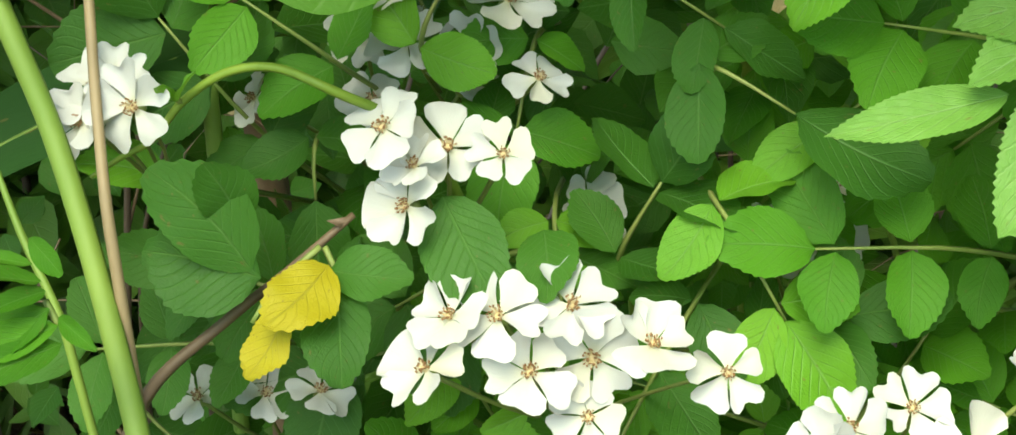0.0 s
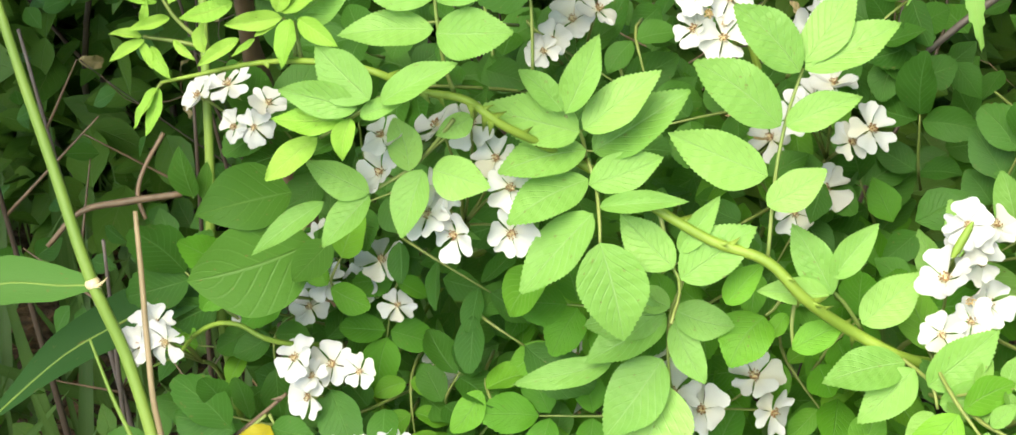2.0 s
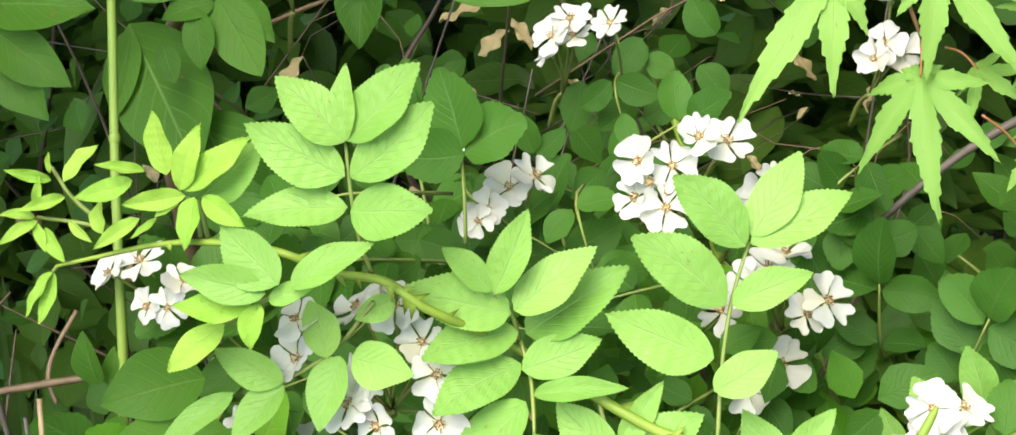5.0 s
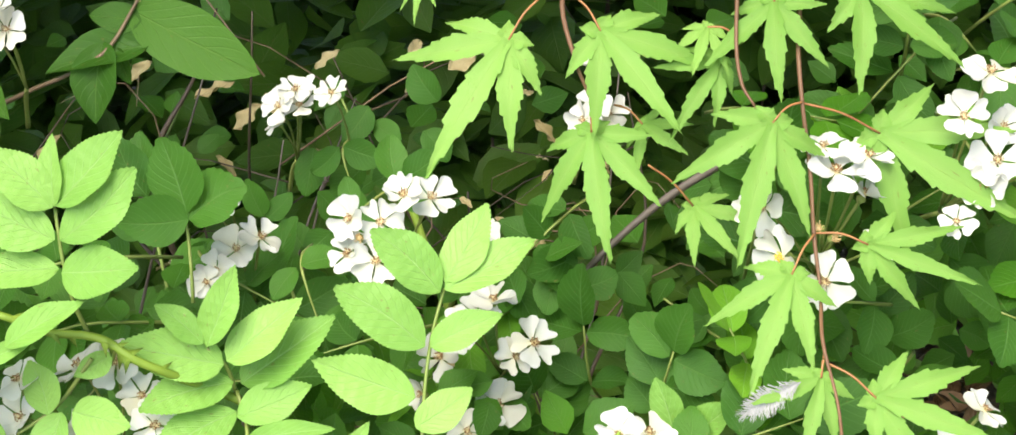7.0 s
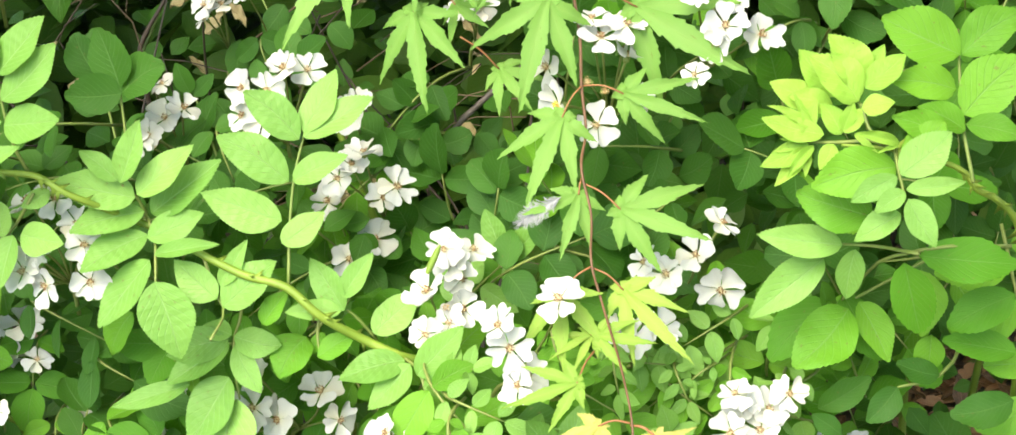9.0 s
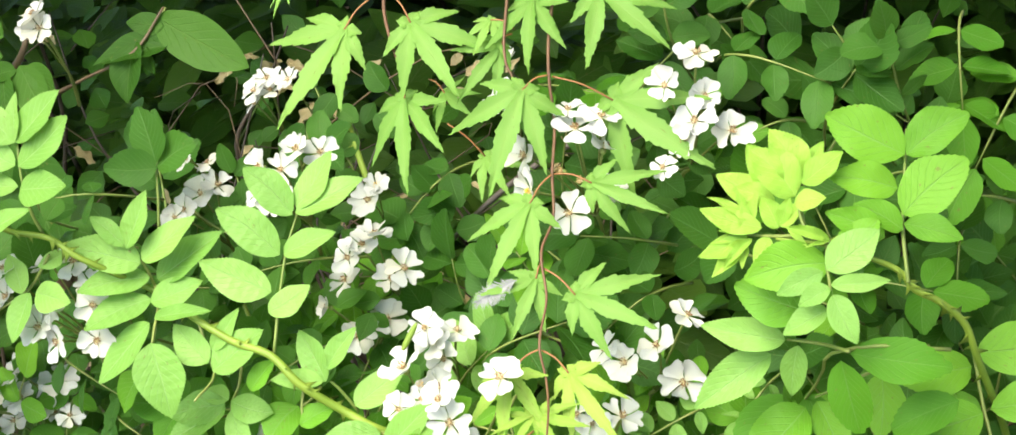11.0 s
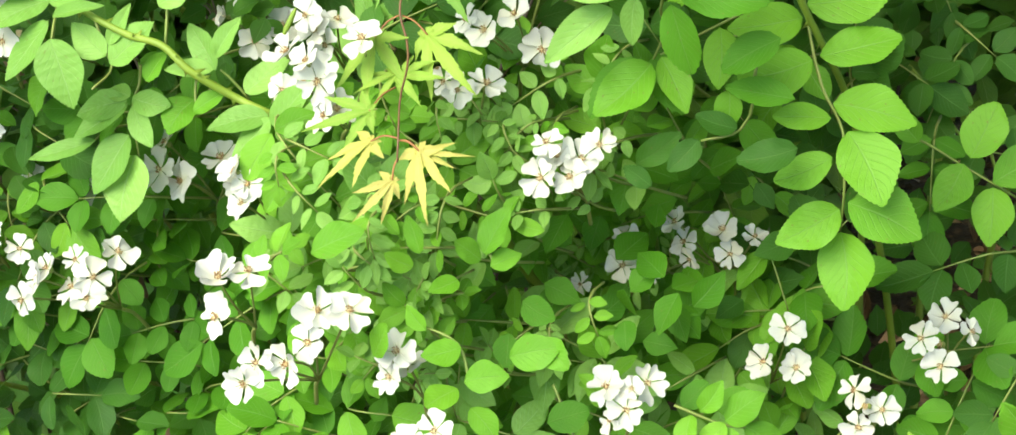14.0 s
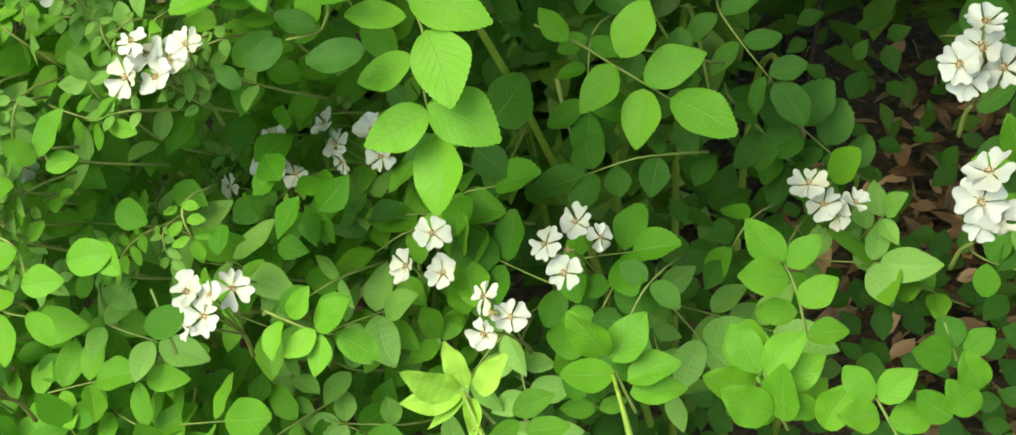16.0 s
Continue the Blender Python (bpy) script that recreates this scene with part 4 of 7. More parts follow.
# ---- the arching rose cane in front, with its long leafy shoots ----
front_cane = thing("rose_cane", (0.106, 0.185, 0), "green arching rose cane with prickles and fresh toothed leaves", "rose branch")
tube("cane", [(0.1060, 0.1850, 0.0000, 0.0055), (0.0950, 0.1300, 0.5000, 0.0045), (0.0300, 0.0600, 0.7800, 0.0035), (-0.0235, 0.0246, 0.8402, 0.0030), (-0.0535, -0.0104, 0.8702, 0.0024), (-0.0697, -0.0102, 0.8795, 0.0023), (-0.0898, -0.0170, 0.8992, 0.0022), (-0.1033, -0.0136, 0.9120, 0.0021), (-0.1237, -0.0102, 0.9179, 0.0020), (-0.1470, -0.0043, 0.9289, 0.0019), (-0.1729, 0.0107, 0.9362, 0.0018), (-0.1917, -0.0070, 0.9576, 0.0017), (-0.2015, -0.0110, 0.9655, 0.0017), (-0.2130, -0.0104, 0.9741, 0.0016), (-0.2307, -0.0153, 0.9800, 0.0015), (-0.2427, -0.0213, 0.9898, 0.0014), (-0.2658, -0.0171, 0.9914, 0.0012), (-0.2890, -0.0128, 0.9884, 0.0010), (-0.3133, -0.0143, 0.9836, 0.0008), (-0.3260, -0.0166, 0.9815, 0.0006)], MAT_CANE, front_cane, "smooth green prickly cane", sides=8, thorns=34, seed=3)
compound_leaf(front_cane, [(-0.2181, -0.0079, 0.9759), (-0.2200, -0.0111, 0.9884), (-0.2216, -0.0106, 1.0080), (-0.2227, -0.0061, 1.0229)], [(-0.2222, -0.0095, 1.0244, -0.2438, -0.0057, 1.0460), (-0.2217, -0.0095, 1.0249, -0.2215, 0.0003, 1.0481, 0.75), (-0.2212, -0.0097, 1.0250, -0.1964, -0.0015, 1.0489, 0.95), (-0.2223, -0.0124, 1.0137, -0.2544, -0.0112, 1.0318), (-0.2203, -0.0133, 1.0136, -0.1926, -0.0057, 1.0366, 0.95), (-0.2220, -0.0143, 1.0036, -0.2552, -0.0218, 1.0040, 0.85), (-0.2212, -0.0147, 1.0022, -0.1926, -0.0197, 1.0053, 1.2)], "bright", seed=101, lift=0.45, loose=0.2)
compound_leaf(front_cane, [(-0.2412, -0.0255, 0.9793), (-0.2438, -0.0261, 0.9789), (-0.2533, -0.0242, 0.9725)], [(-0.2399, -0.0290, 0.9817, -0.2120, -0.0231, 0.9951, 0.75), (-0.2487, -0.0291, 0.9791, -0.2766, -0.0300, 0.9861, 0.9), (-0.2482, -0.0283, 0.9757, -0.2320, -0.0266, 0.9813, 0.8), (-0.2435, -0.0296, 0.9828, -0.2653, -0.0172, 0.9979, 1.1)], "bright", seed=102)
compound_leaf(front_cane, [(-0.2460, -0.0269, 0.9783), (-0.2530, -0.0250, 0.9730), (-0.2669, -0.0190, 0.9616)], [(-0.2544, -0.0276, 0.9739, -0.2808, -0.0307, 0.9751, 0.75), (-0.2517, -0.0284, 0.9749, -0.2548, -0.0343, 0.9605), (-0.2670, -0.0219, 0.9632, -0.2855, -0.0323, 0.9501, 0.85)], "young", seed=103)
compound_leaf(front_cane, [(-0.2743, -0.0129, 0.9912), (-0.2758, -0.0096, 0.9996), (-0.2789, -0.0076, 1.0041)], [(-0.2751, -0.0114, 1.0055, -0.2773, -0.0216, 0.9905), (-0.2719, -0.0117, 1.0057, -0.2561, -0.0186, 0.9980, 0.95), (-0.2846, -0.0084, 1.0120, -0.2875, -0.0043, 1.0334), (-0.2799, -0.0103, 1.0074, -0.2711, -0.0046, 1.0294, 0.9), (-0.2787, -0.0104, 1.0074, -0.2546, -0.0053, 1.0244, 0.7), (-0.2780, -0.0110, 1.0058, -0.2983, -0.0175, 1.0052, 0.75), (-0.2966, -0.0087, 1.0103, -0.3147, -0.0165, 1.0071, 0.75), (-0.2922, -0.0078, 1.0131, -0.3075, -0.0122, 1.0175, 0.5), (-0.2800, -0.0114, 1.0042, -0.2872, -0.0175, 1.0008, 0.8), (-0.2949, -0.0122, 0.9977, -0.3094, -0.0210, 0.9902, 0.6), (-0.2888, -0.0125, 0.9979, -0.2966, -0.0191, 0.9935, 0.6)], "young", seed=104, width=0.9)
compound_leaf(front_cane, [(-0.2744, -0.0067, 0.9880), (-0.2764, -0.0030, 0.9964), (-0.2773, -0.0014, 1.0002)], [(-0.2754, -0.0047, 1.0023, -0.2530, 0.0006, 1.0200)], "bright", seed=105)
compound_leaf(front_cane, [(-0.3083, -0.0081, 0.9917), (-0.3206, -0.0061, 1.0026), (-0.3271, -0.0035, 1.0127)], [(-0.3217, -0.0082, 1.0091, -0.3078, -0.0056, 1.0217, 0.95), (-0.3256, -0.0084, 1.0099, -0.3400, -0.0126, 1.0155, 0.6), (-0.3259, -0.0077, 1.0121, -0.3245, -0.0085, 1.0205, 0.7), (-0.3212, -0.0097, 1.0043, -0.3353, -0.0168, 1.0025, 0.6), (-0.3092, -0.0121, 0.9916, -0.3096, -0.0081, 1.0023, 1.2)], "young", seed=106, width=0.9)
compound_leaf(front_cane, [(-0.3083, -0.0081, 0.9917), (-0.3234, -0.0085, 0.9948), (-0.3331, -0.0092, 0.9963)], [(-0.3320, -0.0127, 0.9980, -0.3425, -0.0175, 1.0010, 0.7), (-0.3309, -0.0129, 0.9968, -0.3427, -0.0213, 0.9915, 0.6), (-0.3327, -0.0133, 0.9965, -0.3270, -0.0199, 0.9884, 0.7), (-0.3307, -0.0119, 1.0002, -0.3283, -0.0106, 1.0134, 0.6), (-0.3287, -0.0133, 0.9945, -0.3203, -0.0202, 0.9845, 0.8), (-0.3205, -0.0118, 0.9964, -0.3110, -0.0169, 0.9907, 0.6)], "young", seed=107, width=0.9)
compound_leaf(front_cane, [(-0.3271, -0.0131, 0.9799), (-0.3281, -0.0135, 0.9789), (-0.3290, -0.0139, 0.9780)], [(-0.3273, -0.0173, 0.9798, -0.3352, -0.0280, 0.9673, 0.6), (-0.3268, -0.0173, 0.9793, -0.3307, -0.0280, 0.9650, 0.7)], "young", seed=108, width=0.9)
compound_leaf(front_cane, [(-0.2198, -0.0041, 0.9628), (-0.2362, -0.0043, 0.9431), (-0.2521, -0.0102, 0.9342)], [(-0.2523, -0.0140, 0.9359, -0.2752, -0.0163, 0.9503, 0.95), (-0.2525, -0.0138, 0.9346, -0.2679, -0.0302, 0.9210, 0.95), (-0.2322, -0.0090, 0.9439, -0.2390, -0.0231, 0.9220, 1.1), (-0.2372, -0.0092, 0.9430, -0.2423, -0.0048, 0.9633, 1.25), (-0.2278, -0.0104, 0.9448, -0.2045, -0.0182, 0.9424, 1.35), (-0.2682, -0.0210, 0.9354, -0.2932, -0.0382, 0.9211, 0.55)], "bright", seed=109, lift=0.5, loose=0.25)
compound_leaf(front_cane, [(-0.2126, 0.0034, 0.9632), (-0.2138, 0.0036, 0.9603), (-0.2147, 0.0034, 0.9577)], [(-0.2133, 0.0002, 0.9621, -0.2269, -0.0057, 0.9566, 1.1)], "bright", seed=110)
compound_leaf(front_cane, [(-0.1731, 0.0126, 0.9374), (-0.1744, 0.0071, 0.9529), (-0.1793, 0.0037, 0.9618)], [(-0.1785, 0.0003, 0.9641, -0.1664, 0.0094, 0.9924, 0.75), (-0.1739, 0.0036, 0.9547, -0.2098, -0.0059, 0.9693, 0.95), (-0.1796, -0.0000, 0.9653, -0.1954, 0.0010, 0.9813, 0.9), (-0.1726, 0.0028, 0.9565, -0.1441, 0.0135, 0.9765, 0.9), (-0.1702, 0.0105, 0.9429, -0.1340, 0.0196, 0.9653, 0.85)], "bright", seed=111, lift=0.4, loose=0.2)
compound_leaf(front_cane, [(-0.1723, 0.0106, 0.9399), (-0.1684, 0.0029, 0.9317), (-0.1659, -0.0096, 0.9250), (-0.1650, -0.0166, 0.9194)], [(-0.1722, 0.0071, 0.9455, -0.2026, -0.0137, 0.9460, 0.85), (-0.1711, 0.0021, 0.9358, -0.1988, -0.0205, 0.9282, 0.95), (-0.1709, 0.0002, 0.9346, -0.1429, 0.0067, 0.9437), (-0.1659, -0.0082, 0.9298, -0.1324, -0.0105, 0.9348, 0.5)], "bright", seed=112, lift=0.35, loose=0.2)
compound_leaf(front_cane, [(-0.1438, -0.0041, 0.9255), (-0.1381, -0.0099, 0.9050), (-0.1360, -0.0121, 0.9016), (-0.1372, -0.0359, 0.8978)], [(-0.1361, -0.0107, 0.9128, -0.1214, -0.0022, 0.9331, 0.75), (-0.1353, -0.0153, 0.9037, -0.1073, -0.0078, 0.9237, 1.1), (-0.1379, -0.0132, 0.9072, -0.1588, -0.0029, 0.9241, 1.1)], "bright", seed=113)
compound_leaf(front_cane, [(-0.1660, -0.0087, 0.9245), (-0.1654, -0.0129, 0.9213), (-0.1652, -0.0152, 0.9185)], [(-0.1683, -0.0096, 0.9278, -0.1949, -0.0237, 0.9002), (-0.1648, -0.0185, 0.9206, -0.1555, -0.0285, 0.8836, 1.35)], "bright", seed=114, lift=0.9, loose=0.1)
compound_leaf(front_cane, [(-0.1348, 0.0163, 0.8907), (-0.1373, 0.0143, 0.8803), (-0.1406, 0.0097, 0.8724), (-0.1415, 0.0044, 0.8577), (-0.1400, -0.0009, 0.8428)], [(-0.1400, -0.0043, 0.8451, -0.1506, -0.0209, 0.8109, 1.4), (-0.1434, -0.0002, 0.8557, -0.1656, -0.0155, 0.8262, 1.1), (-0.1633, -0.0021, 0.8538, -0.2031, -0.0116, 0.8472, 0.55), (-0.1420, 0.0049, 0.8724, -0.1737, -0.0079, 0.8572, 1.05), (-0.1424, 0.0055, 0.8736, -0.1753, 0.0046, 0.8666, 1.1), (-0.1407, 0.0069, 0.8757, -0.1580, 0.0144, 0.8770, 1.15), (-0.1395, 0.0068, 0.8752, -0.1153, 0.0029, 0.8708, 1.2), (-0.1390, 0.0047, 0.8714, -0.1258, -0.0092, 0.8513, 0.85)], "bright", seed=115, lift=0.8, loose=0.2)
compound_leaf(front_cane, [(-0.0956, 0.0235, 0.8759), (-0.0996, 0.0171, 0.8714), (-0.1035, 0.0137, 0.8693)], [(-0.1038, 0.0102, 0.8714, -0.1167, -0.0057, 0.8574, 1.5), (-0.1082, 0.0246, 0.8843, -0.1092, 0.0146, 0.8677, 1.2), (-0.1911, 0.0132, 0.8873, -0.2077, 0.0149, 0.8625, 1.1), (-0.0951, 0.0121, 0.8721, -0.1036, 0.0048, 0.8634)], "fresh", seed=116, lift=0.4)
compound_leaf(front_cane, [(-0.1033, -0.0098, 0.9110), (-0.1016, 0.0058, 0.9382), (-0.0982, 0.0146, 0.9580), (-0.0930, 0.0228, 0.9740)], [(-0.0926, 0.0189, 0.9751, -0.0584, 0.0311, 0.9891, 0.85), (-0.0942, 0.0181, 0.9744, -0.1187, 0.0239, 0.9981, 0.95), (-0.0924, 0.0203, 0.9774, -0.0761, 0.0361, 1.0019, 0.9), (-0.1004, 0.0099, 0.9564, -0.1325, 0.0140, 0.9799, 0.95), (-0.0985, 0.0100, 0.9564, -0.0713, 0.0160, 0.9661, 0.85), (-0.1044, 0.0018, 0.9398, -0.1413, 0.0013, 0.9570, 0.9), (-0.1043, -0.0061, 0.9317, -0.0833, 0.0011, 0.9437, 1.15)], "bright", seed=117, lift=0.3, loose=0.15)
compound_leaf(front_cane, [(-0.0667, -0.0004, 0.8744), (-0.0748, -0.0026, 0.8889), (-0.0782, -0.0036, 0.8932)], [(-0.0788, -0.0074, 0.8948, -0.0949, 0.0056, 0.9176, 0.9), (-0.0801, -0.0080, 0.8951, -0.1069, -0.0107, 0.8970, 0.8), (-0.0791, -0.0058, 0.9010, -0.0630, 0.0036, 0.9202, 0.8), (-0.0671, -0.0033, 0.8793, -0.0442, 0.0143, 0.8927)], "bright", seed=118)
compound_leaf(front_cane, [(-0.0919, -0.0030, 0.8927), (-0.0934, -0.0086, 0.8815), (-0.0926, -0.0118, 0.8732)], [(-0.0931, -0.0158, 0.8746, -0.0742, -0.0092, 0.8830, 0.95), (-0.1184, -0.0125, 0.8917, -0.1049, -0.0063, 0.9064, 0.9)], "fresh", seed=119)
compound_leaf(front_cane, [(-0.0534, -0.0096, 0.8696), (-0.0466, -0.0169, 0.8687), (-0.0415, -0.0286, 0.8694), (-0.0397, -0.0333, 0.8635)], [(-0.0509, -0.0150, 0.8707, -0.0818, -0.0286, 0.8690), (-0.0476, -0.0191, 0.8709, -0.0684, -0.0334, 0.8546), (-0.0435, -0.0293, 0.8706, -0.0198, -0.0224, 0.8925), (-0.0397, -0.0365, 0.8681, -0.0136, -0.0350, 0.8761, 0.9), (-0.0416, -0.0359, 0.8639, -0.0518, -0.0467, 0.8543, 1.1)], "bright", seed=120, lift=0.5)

# ---- the second cane, with a pale young tip ----
second_cane = thing("rose_cane", (0.290, 0.284, 0), "prickly rose cane ending in a pale yellow-green young shoot", "rose branch")
tube("cane", [(0.2900, 0.2840, 0.0000, 0.0042), (0.2750, 0.2100, 0.4500, 0.0030), (0.2509, 0.0377, 0.8377, 0.0019), (0.2309, -0.0323, 0.9277, 0.0017), (0.2265, -0.0373, 0.9430, 0.0016), (0.2153, -0.0468, 0.9581, 0.0015), (0.2051, -0.0547, 0.9674, 0.0014), (0.2005, -0.0551, 0.9745, 0.0013), (0.1867, -0.0591, 0.9833, 0.0011), (0.1693, -0.0564, 0.9876, 0.0009), (0.1502, -0.0547, 0.9896, 0.0006)], MAT_CANE, second_cane, "green and reddish prickly cane", sides=8, thorns=40, seed=4)
compound_leaf(second_cane, [(0.1719, -0.0614, 0.9902), (0.1623, -0.0552, 0.9947), (0.1591, -0.0488, 1.0052)], [(0.1601, -0.0405, 1.0096, 0.1471, -0.0324, 1.0305, 1.28), (0.1608, -0.0389, 1.0104, 0.1701, -0.0345, 1.0254, 0.85), (0.1609, -0.0441, 1.0098, 0.1778, -0.0401, 1.0221, 1.1), (0.1583, -0.0547, 1.0053, 0.1715, -0.0561, 1.0080, 1.35)], "young", seed=121, loose=0.15)
compound_leaf(second_cane, [(0.1617, -0.0500, 0.9940), (0.1599, -0.0469, 1.0015), (0.1587, -0.0417, 1.0033)], [(0.1582, -0.0455, 1.0048, 0.1388, -0.0363, 1.0228, 1.2), (0.1510, -0.0278, 1.0002, 0.1361, -0.0195, 1.0197, 1.1), (0.1456, -0.0278, 0.9991, 0.1234, -0.0262, 1.0080), (0.1513, -0.0485, 0.9931, 0.1562, -0.0467, 1.0051, 0.95), (0.1518, -0.0491, 0.9927, 0.1634, -0.0495, 1.0038, 0.85), (0.1508, -0.0488, 0.9918, 0.1438, -0.0394, 1.0023, 1.1), (0.1488, -0.0357, 0.9976, 0.1304, -0.0309, 1.0032)], "young", seed=122, loose=0.2)
compound_leaf(second_cane, [(0.1587, -0.0533, 0.9903), (0.1488, -0.0480, 0.9880), (0.1374, -0.0420, 0.9863)], [(0.1440, -0.0471, 0.9914, 0.1182, -0.0469, 1.0004, 0.85), (0.1377, -0.0464, 0.9873, 0.1167, -0.0523, 0.9804, 0.85), (0.1364, -0.0465, 0.9857, 0.1227, -0.0544, 0.9720, 0.75), (0.1371, -0.0470, 0.9853, 0.1355, -0.0546, 0.9757, 0.7), (0.1471, -0.0512, 0.9889, 0.1407, -0.0583, 0.9803, 1.35), (0.1385, -0.0439, 0.9913, 0.1417, -0.0386, 1.0050, 0.7), (0.1401, -0.0439, 0.9921, 0.1321, -0.0390, 1.0080, 0.4), (0.1378, -0.0427, 0.9923, 0.1211, -0.0418, 1.0037, 0.5), (0.1378, -0.0453, 0.9892, 0.1255, -0.0486, 0.9910, 0.6), (0.1397, -0.0476, 0.9869, 0.1277, -0.0551, 0.9757, 0.5), (0.1404, -0.0460, 0.9900, 0.1349, -0.0431, 1.0020, 0.6), (0.1352, -0.0446, 0.9885, 0.1218, -0.0498, 0.9855, 0.6), (0.1414, -0.0470, 0.9895, 0.1329, -0.0469, 0.9972, 0.8)], "young", seed=123, width=0.95)
compound_leaf(second_cane, [(0.1723, -0.0587, 0.9899), (0.1661, -0.0562, 0.9900), (0.1587, -0.0528, 0.9919)], [(0.1726, -0.0619, 0.9921, 0.1542, -0.0631, 0.9982, 0.5), (0.1724, -0.0626, 0.9916, 0.1627, -0.0676, 0.9908, 0.45), (0.1553, -0.0549, 0.9941, 0.1637, -0.0626, 0.9889, 0.45), (0.1716, -0.0611, 0.9924, 0.1599, -0.0625, 0.9993, 0.4)], "young", seed=124, width=0.9)
compound_leaf(second_cane, [(0.1711, -0.0584, 0.9898), (0.1714, -0.0676, 0.9837), (0.1729, -0.0743, 0.9752)], [(0.1715, -0.0735, 0.9835, 0.1927, -0.0661, 0.9982, 1.1), (0.1731, -0.0772, 0.9786, 0.1969, -0.0771, 0.9807, 0.65), (0.1739, -0.0790, 0.9753, 0.1836, -0.0897, 0.9581, 0.95), (0.1728, -0.0777, 0.9777, 0.1604, -0.0814, 0.9711, 1.2), (0.1702, -0.0738, 0.9829, 0.1512, -0.0762, 0.9734, 0.9)], "bright", seed=125)
compound_leaf(second_cane, [(0.1738, -0.0590, 0.9792), (0.1638, -0.0559, 0.9745), (0.1570, -0.0481, 0.9667)], [(0.1721, -0.0615, 0.9816, 0.1371, -0.0627, 0.9746), (0.1634, -0.0557, 0.9564, 0.1317, -0.0518, 0.9674, 1.15), (0.1740, -0.0605, 0.9828, 0.1919, -0.0535, 0.9973, 1.1)], "fresh", seed=126)
compound_leaf(second_cane, [(0.1796, -0.0740, 0.9476), (0.1652, -0.0504, 0.9398), (0.1523, -0.0438, 0.9381)], [(0.1519, -0.0475, 0.9396, 0.1153, -0.0461, 0.9458, 0.8), (0.1574, -0.0479, 0.9374, 0.1536, -0.0472, 0.9123, 0.95), (0.1449, -0.0412, 0.9298, 0.1115, -0.0513, 0.9074, 0.75), (0.1716, -0.0756, 0.9672, 0.1529, -0.0754, 0.9553)], "bright", seed=127)
compound_leaf(second_cane, [(0.2032, -0.0596, 0.9721), (0.2012, -0.0426, 0.9917), (0.2019, -0.0323, 1.0021), (0.2031, -0.0151, 1.0231)], [(0.2025, -0.0259, 1.0155, 0.1701, -0.0227, 1.0329, 1.05), (0.2031, -0.0258, 1.0154, 0.2285, -0.0190, 1.0307), (0.1995, -0.0359, 1.0041, 0.1718, -0.0395, 1.0109, 0.9), (0.2013, -0.0438, 0.9956, 0.2274, -0.0330, 1.0158, 1.1), (0.2017, -0.0466, 0.9927, 0.2252, -0.0501, 0.9871, 0.9), (0.2014, -0.0487, 0.9907, 0.1817, -0.0485, 1.0024, 0.9), (0.1942, -0.0527, 0.9890, 0.1706, -0.0529, 1.0005, 0.9)], "fresh", seed=128)
compound_leaf(second_cane, [(0.2200, -0.0593, 0.9417), (0.1833, -0.0706, 0.9478), (0.1621, -0.0141, 0.9014), (0.1353, 0.0003, 0.8522)], [(0.1524, -0.0043, 0.8879, 0.1222, -0.0140, 0.8625, 1.05), (0.1572, -0.0069, 0.8936, 0.1727, -0.0263, 0.8678, 0.95), (0.1757, -0.0624, 0.9378, 0.1830, -0.0631, 0.9036, 1.1), (0.1800, -0.0719, 0.9456, 0.2207, -0.0713, 0.9394, 0.95), (0.2236, -0.0573, 0.9172, 0.1959, -0.0580, 0.9026, 1.05), (0.2283, -0.0504, 0.8840, 0.1956, -0.0469, 0.8899, 0.9)], "mature", seed=129, width=0.8)
compound_leaf(second_cane, [(0.2102, -0.0373, 0.8986), (0.1992, -0.0274, 0.8593), (0.1800, -0.0288, 0.8547)], [(0.2282, -0.0483, 0.8581, 0.1993, -0.0536, 0.8548), (0.1985, -0.0309, 0.8615, 0.1786, -0.0321, 0.8700), (0.1794, -0.0323, 0.8569, 0.1644, -0.0426, 0.8451, 1.1), (0.1445, -0.0205, 0.8386, 0.1691, -0.0201, 0.8553, 0.8), (0.1543, -0.0352, 0.8330, 0.1406, -0.0318, 0.8432)], "deep", seed=130, width=0.85)

